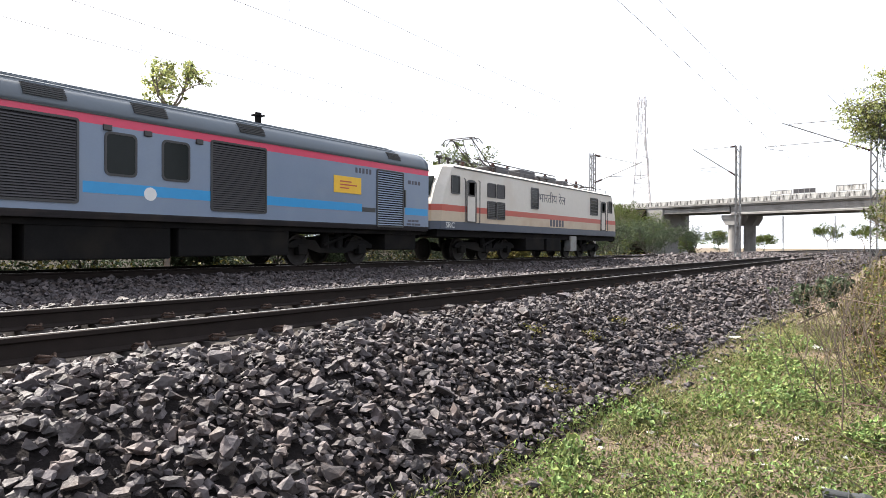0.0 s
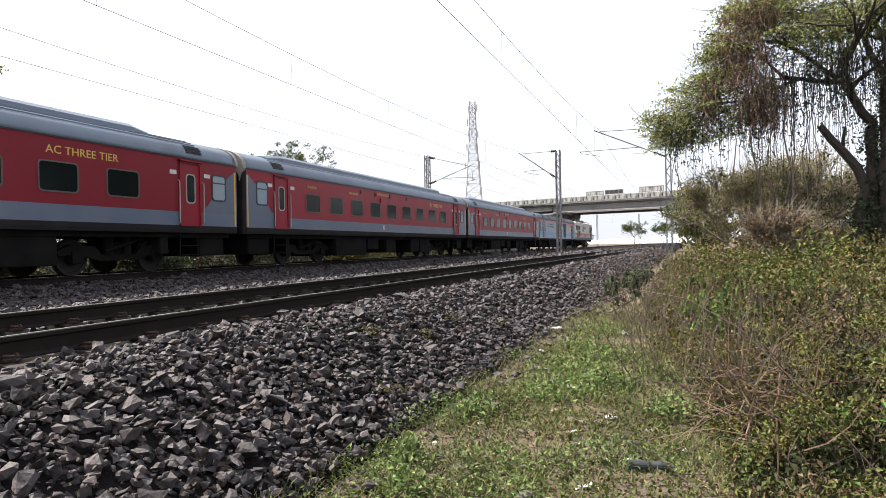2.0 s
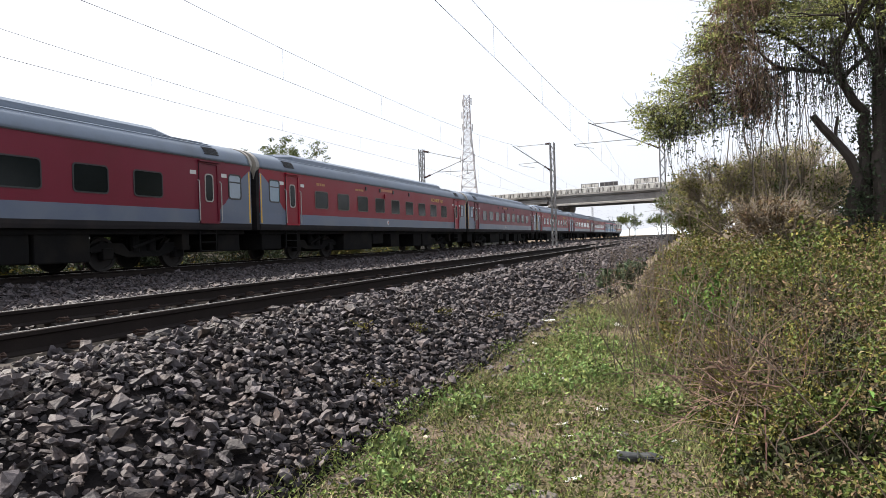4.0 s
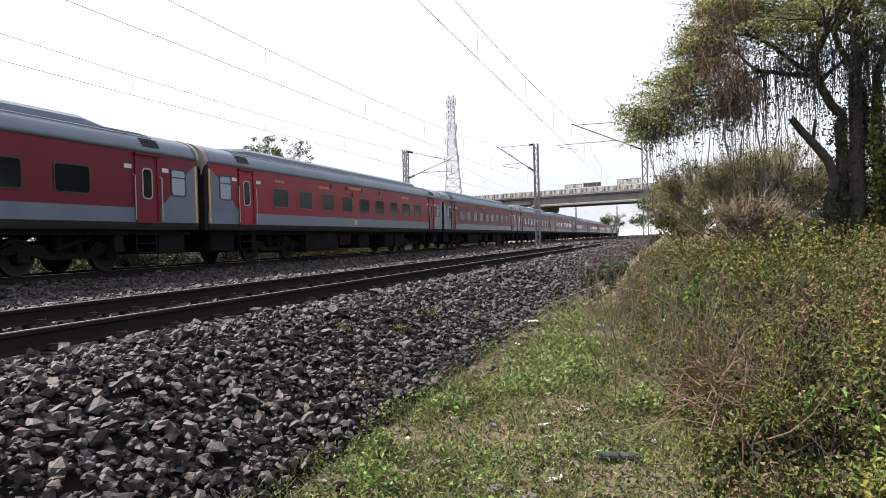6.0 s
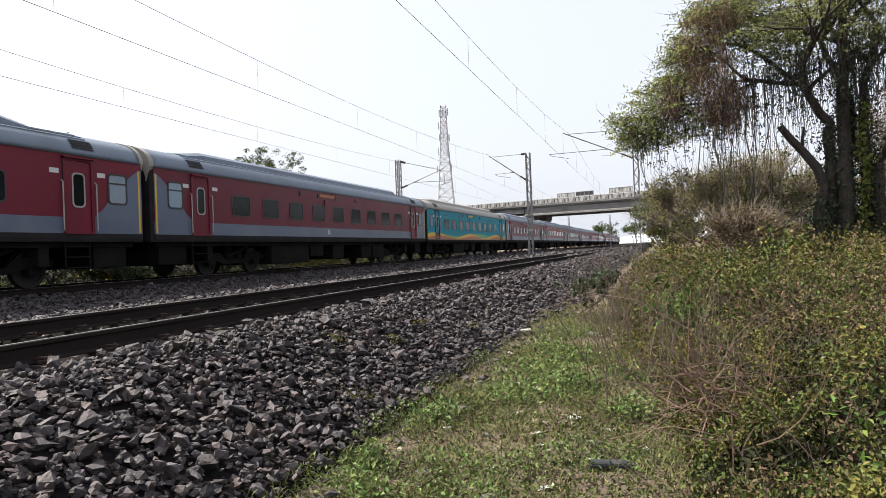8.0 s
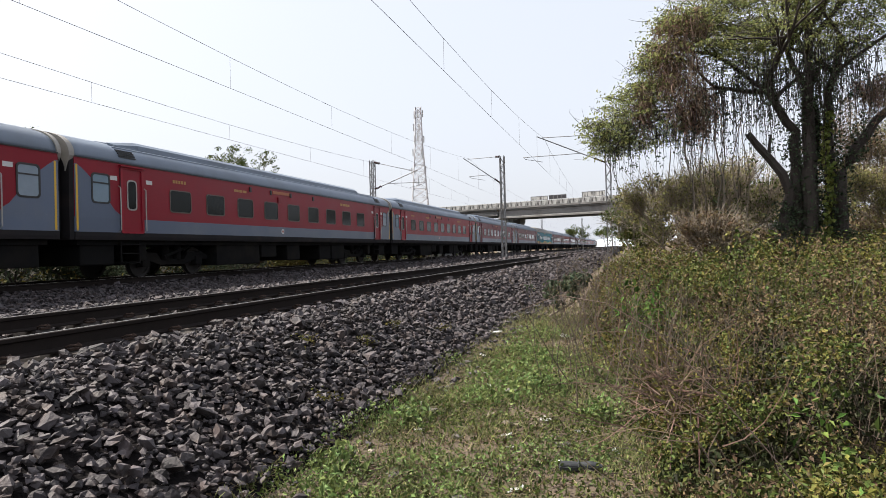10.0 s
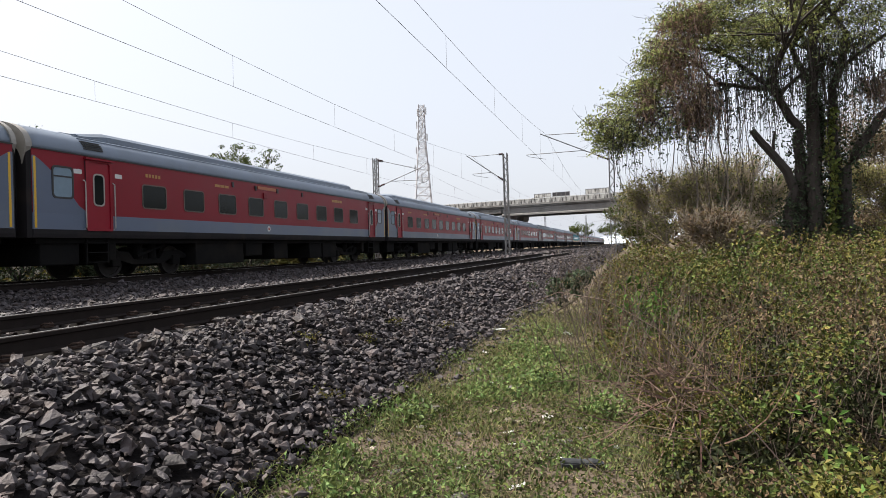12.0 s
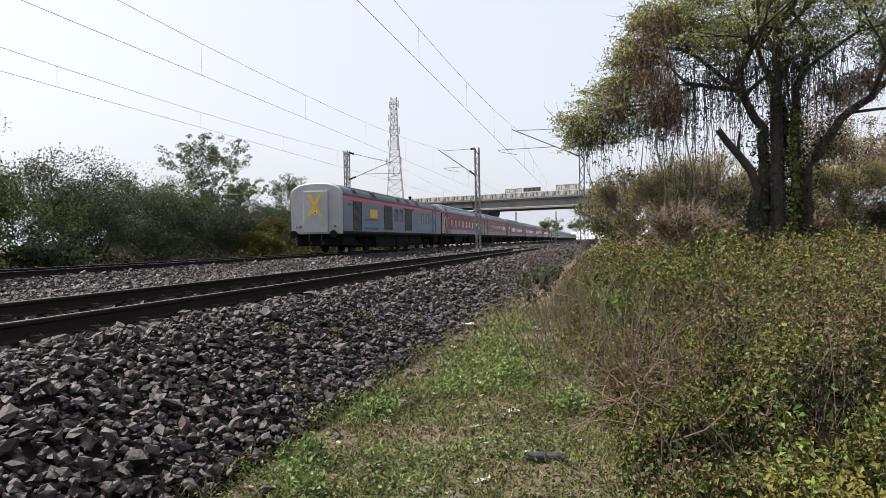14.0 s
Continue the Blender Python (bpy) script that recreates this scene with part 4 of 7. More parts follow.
    for y, h, l in ((6.5, 0.25, 1.2), (9.0, 0.32, 1.6), (11.6, 0.25, 1.4), (13.4, 0.2, 0.8)):
        part("roof_equipment", box_bm(-0.7, 0.7, y - l / 2, y + l / 2, 3.8, 3.98 + h, bevel=0.04), LOUVRE, roof, "dark roof equipment box")
    # raised pantograph behind the rear cab, folded one at the front
    bb = bmesh.new()
    for x in (-0.5, 0.5):
        tube(bb, [(x, 2.6, 3.9), (x, 4.3, 3.9)], 0.035, 6)
        tube(bb, [(x, 4.1, 3.95), (x * 0.9, 2.9, 4.45), (x * 0.9, 2.85, 4.5)], 0.03, 6)
    for x in (-0.45, 0.45):
        tube(bb, [(x, 4.1, 4.1), (x * 1.1, 2.2, 5.25)], 0.025, 6)
        tube(bb, [(x * 0.2, 4.1, 4.1), (x * 1.1, 2.2, 5.25)], 0.015, 5)
    tube(bb, [(-0.5, 4.1, 4.1), (0.5, 4.1, 4.1)], 0.06, 8)
    tube(bb, [(-0.5, 2.6, 3.9), (0.5, 2.6, 3.9)], 0.03, 6)
    tube(bb, [(-0.5, 4.3, 3.9), (0.5, 4.3, 3.9)], 0.03, 6)
    tube(bb, [(-0.5, 4.15, 3.92), (-0.3, 3.2, 4.6), (0, 2.3, 5.2)], 0.02, 6)
    for y in (2.05, 2.4):
        tube(bb, [(-0.95, y, 5.0), (-0.75, y, 5.24), (0.75, y, 5.24), (0.95, y, 5.0)], 0.024, 6)
    for x in (-0.5, 0.5):
        tube(bb, [(x, 2.0, 5.22), (x, 2.45, 5.22)], 0.02, 6)
    bmesh.ops.translate(bb, verts=bb.verts, vec=(0, 1.9, 0))
    part("pantograph", bb, STEEL, roof, "raised steel pantograph")
    bb = bmesh.new()
    for x in (-0.5, 0.5):
        tube(bb, [(x, 15.2, 3.95), (x, 17.4, 3.98)], 0.035, 6)
        tube(bb, [(x * 0.9, 15.2, 4.05), (x * 0.9, 17.2, 4.12)], 0.03, 6)
    for y in (15.2, 15.5, 17.3):
        tube(bb, [(-0.95, y, 4.0), (-0.75, y, 4.14), (0.75, y, 4.14), (0.95, y, 4.0)], 0.028, 6)
    part("folded_pantograph", bb, STEEL, roof, "folded steel pantograph")
    return c


def build_train():
    loco = locomotive()
    gen_front = power_car(False)
    dull = passenger_coach("dull crimson sleeper coach with blue-grey lower band", CRIMSON, GREY, "red", "")
    plain = passenger_coach("red sleeper coach with blue-grey lower band and dark windows", RED, GREY, "red", "")
    titled = passenger_coach("red coach lettered AC THREE TIER above dark windows", RED, GREY, "red", "AC THREE TIER")
    teal = passenger_coach("teal coach with yellow, green and orange waves", TEAL, TEAL, "teal", "", teal=True)
    gen_last = power_car(True)
    cars = [(loco, 24.3), (gen_front, 0.0)]
    spare = {"plain": plain, "titled": titled, "dull": dull}
    first = dict(spare)
    for k in range(2, 20):
        if k == 11:
            ob = teal
        else:
            kind = "titled" if k in (3, 4, 6) else "dull" if k in (5, 7, 8, 10, 12, 13) else "plain"
            ob = spare.pop(kind, None)
            if ob is None:
                ob = copy_thing(first[kind], Matrix())
        cars.append((ob, -PITCH * (k - 1)))
    cars.append((gen_last, -PITCH * 19))
    return cars


TRAIN = build_train()

# ---- crushed stone ----
def ico_points():
    g = (1 + 5 ** 0.5) / 2
    v = np.array([(-1, g, 0), (1, g, 0), (-1, -g, 0), (1, -g, 0), (0, -1, g), (0, 1, g), (0, -1, -g), (0, 1, -g), (g, 0, -1), (g, 0, 1), (-g, 0, -1), (-g, 0, 1)], float)
    f = np.array([(0, 11, 5), (0, 5, 1), (0, 1, 7), (0, 7, 10), (0, 10, 11), (1, 5, 9), (5, 11, 4), (11, 10, 2), (10, 7, 6), (7, 1, 8), (3, 9, 4), (3, 4, 2), (3, 2, 6), (3, 6, 8), (3, 8, 9), (4, 9, 5), (2, 4, 11), (6, 2, 10), (8, 6, 7), (9, 8, 1)])
    return v / np.linalg.norm(v[0]), f


def scatter(x_of, y0, y1, u0, u1, step, drop=0.0):
    """Jittered places on the ground between two offsets from a line."""
    us, ys = np.arange(u0, u1, step), np.arange(y0, y1, step)
    gu, gy = np.meshgrid(us, ys)
    gu = (gu + RNG.uniform(-0.55, 0.55, gu.shape) * step).ravel()
    gy = (gy + RNG.uniform(-0.55, 0.55, gy.shape) * step).ravel()
    x = x_of(gy) + gu
    return np.stack([x, gy, ground_z(x, gy) - drop], -1)


def stones(places, size, name, label, fine=True):
    n = len(places)
    if fine:
        v, f = ico_points()
    else:
        v = np.array([(x, y, z) for x in (-1, 1) for y in (-1, 1) for z in (-1, 1)], float) * 0.62
        f = np.array([(0, 1, 3), (0, 3, 2), (4, 6, 7), (4, 7, 5), (0, 4, 5), (0, 5, 1), (2, 3, 7), (2, 7, 6), (0, 2, 6), (0, 6, 4), (1, 5, 7), (1, 7, 3)])
    k = len(v)
    r = size * np.exp(RNG.normal(0, 0.24, n)) * 0.5
    pts = v[None] * RNG.uniform(0.55, 1.28, (n, k, 1)) + RNG.normal(0, 0.19, (n, k, 3))
    pts = pts * RNG.uniform(0.5, 1.25, (n, 1, 3))
    pts = np.einsum("nij,nkj->nki", turns(n), pts) * r[:, None, None] * np.array([1.1, 1.1, 0.85])
    pts = pts + (places + np.stack([0 * r, 0 * r, r * RNG.uniform(-0.5, 1.15, n)], -1))[:, None]
    faces = f[None] + (np.arange(n) * k)[:, None, None]
    return mesh_stuff(name, pts.reshape(-1, 3), faces.reshape(-1, 3), STONE, label, "ballast")


def build_ballast():
    far_line = lambda y: TRAIN_X + 0 * y
    near = np.concatenate([scatter(near_mid, 0.2, 13.0, 0.95, 3.18, 0.070, 0.015), scatter(near_mid, 0.2, 13.0, 0.95, 3.05, 0.115, -0.05)])
    pick = RNG.random(len(near)) < 0.6
    stones(near[pick], 0.074, "ballast", "heap of sharp dark grey crushed stones beside the rails")
    stones(near[~pick], 0.078, "ballast", "heap of blocky dark crushed stones beside the rails")
    stones(scatter(near_mid, 0.2, 12.0, 0.95, 3.2, 0.075, -0.03), 0.045, "ballast", "small stone chips among the larger stones")
    stones(scatter(near_mid, -6.0, 0.2, 0.95, 3.2, 0.11), 0.13, "ballast", "dark crushed stones along the near rails", False)
    edge = scatter(near_mid, 0.5, 24.0, 3.0, 3.55, 0.13)
    stones(edge[RNG.random(len(edge)) < 0.62], 0.075, "ballast", "loose crushed stones strewn along the grass edge")
    stones(scatter(near_mid, 13.0, 45.0, 0.95, 3.25, 0.088, -0.01), 0.10, "ballast", "crushed stone shoulder running along the track", False)
    stones(scatter(near_mid, -1.5, 26.0, -0.80, 0.80, 0.075, 0.035), 0.07, "ballast", "crushed stones packed between the near rails", False)
    stones(scatter(near_mid, -1.5, 26.0, -8.6, -0.95, 0.078), 0.086, "ballast", "wide bed of crushed stones between the tracks", False)
    stones(scatter(near_mid, 26.0, 45.0, -8.6, -0.95, 0.125), 0.13, "ballast", "crushed stones between the tracks further on", False)
    stones(scatter(far_line, -4.0, 45.0, -2.9, 1.4, 0.125), 0.12, "ballast", "crushed stones under the far track", False)
    stones(scatter(near_mid, 45.0, 105.0, -12.4, 3.2, 0.22), 0.22, "ballast", "distant crushed stone bed", False)


build_ballast()

# ---- overhead line ----
def lattice_mast(name, x, y, z_top, label, depth=0.42, width=0.30):
    m = thing(name, label, "mast", "overhead line masts")
    z0 = -0.95
    b = bmesh.new()
    for sx in (-1, 1):
        for sy in (-1, 1):
            box(b, x + sx * width / 2 - 0.035, x + sx * width / 2 + 0.035, y + sy * depth / 2 - 0.035, y + sy * depth / 2 + 0.035, z0, z_top)
    part("leg_frame", b, GALV, m, "four steel angle legs")
    b = bmesh.new()
    z, k = z0 + 0.2, 0
    while z < z_top - 0.5:
        s = 1 if k % 2 else -1
        for sy in (-1, 1):
            tube(b, [(x - s * width / 2, y + sy * depth / 2, z), (x + s * width / 2, y + sy * depth / 2, z + 0.45)], 0.022, 4)
        for sx in (-1, 1):
            tube(b, [(x + sx * width / 2, y - s * depth / 2, z), (x + sx * width / 2, y + s * depth / 2, z + 0.45)], 0.022, 4)
        z += 0.45
        k += 1
    part("lacing", b, GALV, m, "zigzag lacing bars")
    part("base", box_bm(x - 0.45, x + 0.45, y - 0.45, y + 0.45, -1.2, -0.7, bevel=0.03), CONCRETE, m, "concrete footing")
    return m


def insulator(bm, a, b):
    a, b = Vector(a), Vector(b)
    tube(bm, [a, b], 0.045, 8)
    for k in range(5):
        p = a.lerp(b, (k + 0.5) / 5)
        d = (b - a).normalized() * 0.02
        tube(bm, [p - d, p + d], 0.095, 10)


def cantilever(m, mast_x, y, wire_x, z_top, z_low, z_reg, reg_x, tip_z):
    """Top tie, slanting bracket tube, registration arm and their insulators."""
    s = 1 if wire_x > mast_x else -1
    mx = mast_x + s * 0.16
    tip = Vector((wire_x + s * 0.35, y, tip_z))
    low = Vector((mx, y, z_low))
    b = bmesh.new()
    tube(b, [low.lerp(tip, 0.16), tip], 0.035, 8)
    part("bracket_tube", b, GALV, m, "slanting bracket tube")
    b = bmesh.new()
    insulator(b, low, low.lerp(tip, 0.16))
    part("insulator", b, INSUL, m, "brown ribbed insulator")
    top = Vector((mx, y, z_top))
    end = Vector((wire_x, y, tip_z - 0.1))
    b = bmesh.new()
    tube(b, [top.lerp(end, 0.14), end], 0.024, 6)
    part("tie_tube", b, GALV, m, "thin top tie tube")
    b = bmesh.new()
    insulator(b, top, top.lerp(end, 0.14))
    part("insulator", b, INSUL, m, "brown ribbed insulator")
    b = bmesh.new()
    f = (z_reg - z_low) / (tip.z - z_low)
    start = low.lerp(tip, min(max(f, 0.1), 0.95))
    tube(b, [start, (reg_x, y, z_reg - 0.05)], 0.024, 6)
    tube(b, [(reg_x, y, z_reg - 0.05), (reg_x - s * 0.15, y, z_reg - 0.18), (reg_x - s * 1.3, y, z_reg - 0.42)], 0.016, 6)
    part("registration_arm", b, GALV, m, "registration arm with steady arm")


def wires(name, x_of, supports, z_cat, z_con, sag, label):
    """A catenary and contact wire with droppers, over spans between the supports."""
    t = thing(name, label, "overhead wire")
    for a, c in zip(supports, supports[1:]):
        n = 16
        cat = [(x_of(a + (c - a) * k / n), a + (c - a) * k / n, z_cat - sag * 4 * (k / n) * (1 - k / n)) for k in range(n + 1)]
        b = bmesh.new()
        tube(b, cat, 0.0065, 5)
        part("catenary_wire", b, WIRE, t, "sagging bearer wire")
        b = bmesh.new()
        tube(b, [(x_of(a), a, z_con), (x_of(c), c, z_con)], 0.0065, 5)
        part("contact_wire", b, WIRE, t, "taut contact wire")
        for k in range(1, n, 2):
            p = cat[k]
            b = bmesh.new()
            tube(b, [(p[0], p[1], z_con), p], 0.004, 4)
            part("dropper", b, WIRE, t)


MAST_R = lattice_mast("overhead_line_mast", -0.67, 43.0, 7.95, "tall lattice steel mast beside the near track")
cantilever(MAST_R, -0.67, 43.0, -4.9, 7.9, 6.05, 6.75, -6.2, 8.05)
MAST_M = lattice_mast("overhead_line_mast", -8.9, 50.0, 7.95, "slender lattice steel mast standing between the tracks")
cantilever(MAST_M, -8.9, 50.0, -11.7, 7.9, 5.8, 6.5, -11.6, 7.95)
MAST_L = lattice_mast("overhead_line_mast", -19.0, 47.7, 7.9, "lattice steel mast on the far side of the train")
cantilever(MAST_L, -19.0, 47.7, -15.5, 7.75, 5.6, 6.0, -14.6, 6.95)
for px, py in ((-9.5, 168.0), (-1.5, 172.0), (-19.5, 165.0), (-2.0, 225.0)):
    lattice_mast("overhead_line_mast", px, py, 7.9, "distant lattice steel mast beyond the bridge")
wires("near_line_wires", lambda y: -4.85 + 0.002 * (y - 20), (-14.0, 43.0, 100.0, 168.0), 7.95, 5.85, 1.15, "two dark overhead wires above the near track")
wires("middle_line_wires", lambda y: -11.55 - 0.001 * y, (-8.0, 50.0, 105.0, 168.0), 7.9, 5.8, 1.15, "two overhead wires between the tracks")
wires("far_line_wires", lambda y: -15.35, (-9.0, 47.7, 105.0, 165.0), 6.9, 5.35, 0.95, "two overhead wires above the train")


# ---- the road bridge ----
def build_bridge():
    g = thing("road_bridge", "stained concrete road bridge on hammerhead piers across the tracks", "bridge", m=pose(-33.6, 120.5, 0, 0, 0, -17.3))
    b = box_bm(-95, 62, -0.3, 8.9, 7.85, 8.15, bevel=0.03)
    part("deck", b, BRIDGE, g, "concrete deck slab")
    for y0 in (0.35, 2.9, 5.5, 8.0):
        for xa, xb, zb in ((-1.5, 12.2, 6.7), (12.4, 45.0, 6.15), (45.2, 61, 6.6)):
            b = bmesh.new()
            prof = [(-0.35, zb), (0.35, zb), (0.35, zb + 0.28), (0.12, zb + 0.42), (0.12, 7.5), (0.4, 7.65), (0.4, 7.87), (-0.4, 7.87), (-0.4, 7.65), (-0.12, 7.5), (-0.12, zb + 0.42), (-0.35, zb + 0.28)]
            loft(b, [[(x, y0 + a, z) for a, z in prof] for x in (xa, xb)])
            part("girder", b, BRIDGE, g, "concrete bridge girder")
    post = None
    for x in np.arange(-94, 61.5, 2.0):
        for y in (-0.22, 8.72):
            m = pose(x, y, 8.15)
            if post is None:
                pb = bmesh.new()
                box(pb, 0.0, 0.26, -0.13, 0.13, 0, 0.88, 0.02)
                box(pb, 0.26, 2.0, -0.08, 0.08, 0.06, 0.70)
                box(pb, 0.26, 2.0, -0.12, 0.12, 0.70, 0.86, 0.015)
                for k in range(4):
                    box(pb, 0.45 + 0.4 * k, 0.6 + 0.4 * k, -0.11, 0.11, 0.06, 0.70)
                post = part("parapet_panel", pb, PARAPET, g, "whitewashed parapet panel streaked with black")
                post.matrix_basis = m
            else:
                again(post, m, g)
    for x in (12.3, 45.1):
        for y, r in ((1.6, 1.0), (6.9, 1.0)):
            b = bmesh.new()
            tube(b, [(x, y, -1.2), (x, y, 5.0)], r, 18)
            pier = part("pier", b, BRIDGE, g, "round concrete pier")
            b = bmesh.new()
            loft(b, [[(x - w, y - 1.15, z), (x + w, y - 1.15, z), (x + w, y + 1.15, z), (x - w, y + 1.15, z)] for w, z in ((1.0, 4.4), (1.75, 5.6), (1.75, 6.14))])
            part("pier_cap", b, BRIDGE, pier, "flared concrete pier cap")
    part("abutment", box_bm(-4.0, -0.5, -0.2, 8.8, -1.4, 7.86, bevel=0.05), BRIDGE, g, "grey concrete abutment wall")
    b = bmesh.new()
    loft(b, [[(x, -9, -1.3), (x, 18, -1.3), (x, 9.2, 7.7), (x, -0.4, 7.7)] for x in (-96, -3.9)])
    part("embankment", b, SHADED_LITTER_SOIL, g, "earth bank of the approach road")
    for xc, w, h in ((20.8, 3.2, 0.75), (24.3, 3.2, 0.8), (30.8, 4.0, 0.95)):
        b = bmesh.new()
        for k in range(5):
            xx = xc - w / 2 + w * k / 4
            box(b, xx - 0.04, xx + 0.04, -0.3, -0.2, 8.9, 9.0 + h)
        for z in (9.0 + h - 0.08, 9.05):
            box(b, xc - w / 2, xc + w / 2, -0.29, -0.21, z, z + 0.08)
        sc = part("guard_screen", b, GALV, g, "steel guard screen above the wires")
        part("screen_sheet", box_bm(xc - w / 2 + 0.05, xc + w / 2 - 0.05, -0.27, -0.23, 9.08, 8.95 + h), LOUVRE if xc == 24.3 else PARAPET, sc, "sheet panel of the guard screen")
    return g


build_bridge()


def build_tower():
    t = thing("lattice_tower", "tall lattice steel tower, haze painted into its pale colour, small aerials", "tower", m=pose(-51.5, 163.0, -1.0, 0, 0, 20))
    H = 40.0
    w_at = lambda z: np.interp(z, [0, 14, 30, H], [3.4, 2.1, 1.0, 0.75])
    for sx in (-1, 1):
        for sy in (-1, 1):
            b = bmesh.new()
            tube(b, [(sx * w_at(z), sy * w_at(z), z) for z in (0, 7, 14, 22, 30, H)], 0.13, 5)
            part("leg", b, PALE_STEEL, t, "steel leg")
    z, k = 0.0, 0
    while z < H - 1:
        h = np.interp(z, [0, 14, 30, H], [3.6, 2.6, 1.5, 1.3])
        z2 = min(z + h, H)
        b = bmesh.new()
        a, c = w_at(z), w_at(z2)
        for p, q in (((-1, -1), (1, -1)), ((1, -1), (1, 1)), ((1, 1), (-1, 1)), ((-1, 1), (-1, -1))):
            tube(b, [(p[0] * a, p[1] * a, z), (q[0] * c, q[1] * c, z2)], 0.06, 4)
            tube(b, [(q[0] * a, q[1] * a, z), (p[0] * c, p[1] * c, z2)], 0.06, 4)
            tube(b, [(p[0] * c, p[1] * c, z2), (q[0] * c, q[1] * c, z2)], 0.06, 4)
        part("bracing", b, PALE_STEEL, t, "crossed steel bracing")
        z = z2
    for zz, a in ((37.5, 20), (37.2, 140), (36.8, 265), (34.0, 80), (33.6, 200), (31.0, 260), (30.5, 20), (30.7, 140), (27.5, 60), (26.8, 200), (26.0, 300), (22.5, 30), (22.0, 170), (19.0, 260)):
        b = bmesh.new()
        x, y = math.cos(radians(a)) * (w_at(zz) + 0.5), math.sin(radians(a)) * (w_at(zz) + 0.5)
        box(b, x - 0.16, x + 0.16, y - 0.12, y + 0.12, zz, zz + 1.9, 0.03)
        part("aerial", b, WHITE, t, "pale panel aerial")


build_tower()


def build_hut():
    h = thing("hut", "small pale hut with a flat roof behind the trees", "hut", m=pose(9.8, 49.0, 0, 0, 0, 12))
    part("wall", box_bm(-1.6, 1.6, -1.5, 1.5, -1.2, 1.55, bevel=0.02), CREAM, h, "pale plastered wall")
    part("roof", box_bm(-1.9, 1.9, -1.8, 1.8, 1.55, 1.8, bevel=0.03), PARAPET, h, "flat pale roof slab")
    part("door", box_bm(-0.2, 0.6, -1.54, -1.49, -1.0, 0.9), FRAME, h, "dark doorway")


build_hut()


def build_hills():
    xs = np.linspace(-1500, 1500, 61)
    b = bmesh.new()
    top = lambda x: 26 + 22 * math.sin(x * 0.0031 + 0.6) + 13 * math.sin(x * 0.0083) + 5 * math.sin(x * 0.021)
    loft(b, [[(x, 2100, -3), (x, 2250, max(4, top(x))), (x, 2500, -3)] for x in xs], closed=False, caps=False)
    tagged(part("backdrop", b, HILL, None, smooth=True), "low hills on the horizon, haze painted into their colour", "hills", kind="structure")


# distance haze is put into this pale blue-grey colour
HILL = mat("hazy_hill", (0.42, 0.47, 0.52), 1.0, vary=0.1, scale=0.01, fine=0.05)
build_hills()

# ---- plants ----
LEAF_OLIVE = leaf_mat("leaf_olive", (0.105, 0.094, 0.026), trans=0.15)
LEAF_GREEN = leaf_mat("leaf_green", (0.066, 0.084, 0.022), trans=0.15)
LEAF_BRIGHT = leaf_mat("leaf_bright_green", (0.075, 0.125, 0.028))
LEAF_VINE = leaf_mat("leaf_withered_vine", (0.20, 0.14, 0.088), trans=0.35)
LEAF_FRESH = leaf_mat("leaf_fresh_green", (0.115, 0.155, 0.052))
LEAF_DARK = leaf_mat("leaf_dark_green", (0.050, 0.066, 0.038))
LEAF_DRY = leaf_mat("leaf_dry", (0.110, 0.080, 0.045))
LEAF_ACACIA = leaf_mat("leaf_fine_green", (0.215, 0.232, 0.088), trans=0.48)
GRASS = leaf_mat("grass_blade", (0.140, 0.146, 0.060))
STRAW = leaf_mat("straw", (0.21, 0.165, 0.098), trans=0.15)
TWIG = mat("dry_twig", (0.058, 0.042, 0.029), 0.85, vary=0.3, island=0.4)
REDTWIG = mat("reddish_dead_stalk", (0.105, 0.064, 0.044), 0.85, vary=0.3, island=0.35)
BARK = mat("bark", (0.043, 0.034, 0.028), 0.95, vary=0.6, scale=3, fine=22, bump=0.03, stain=(0.062, 0.054, 0.046), stain_amount=0.5, stain_scale=1.5)
# leaf colour darkened to stand for shade inside the creepers
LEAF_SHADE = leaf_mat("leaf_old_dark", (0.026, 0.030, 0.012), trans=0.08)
LEAF_SCRUB = leaf_mat("leaf_scrub_olive", (0.185, 0.172, 0.072), trans=0.42)
LEAF_CREEPER = leaf_mat("leaf_creeper", (0.13, 0.15, 0.04), trans=0.3)
DEAD_VINE = mat("withered_vine", (0.19, 0.135, 0.105), 0.9, vary=0.3, island=0.4, spec=0.1)
PALE_BARK = mat("pale_bark", (0.1804, 0.1476, 0.1148), 0.9, vary=0.4, scale=4, fine=25, bump=0.01)


def leaf_arrays(c, size, up=0.5, slim=0.5):
    """Folded leaf blades of four points at the places c."""
    n = len(c)
    size = np.broadcast_to(np.asarray(size, float), (n,)) * RNG.uniform(0.6, 1.35, n)
    d = RNG.normal(size=(n, 3))
    d /= np.linalg.norm(d, axis=1)[:, None]
    nrm = RNG.normal(size=(n, 3)) + np.array([0, 0, up * 2])
    s = np.cross(d, nrm)
    s /= np.linalg.norm(s, axis=1)[:, None] + 1e-9
    u = np.cross(s, d)
    L = size[:, None]
    p0 = c - d * L * 0.5
    p2 = c + d * L * 0.5 - u * L * 0.12
    p1 = c + s * L * slim * 0.5 + u * L * 0.10
    p3 = c - s * L * slim * 0.5 + u * L * 0.10
    v = np.stack([p0, p1, p2, p3], 1).reshape(-1, 3)
    return v, np.arange(4 * n).reshape(n, 4)


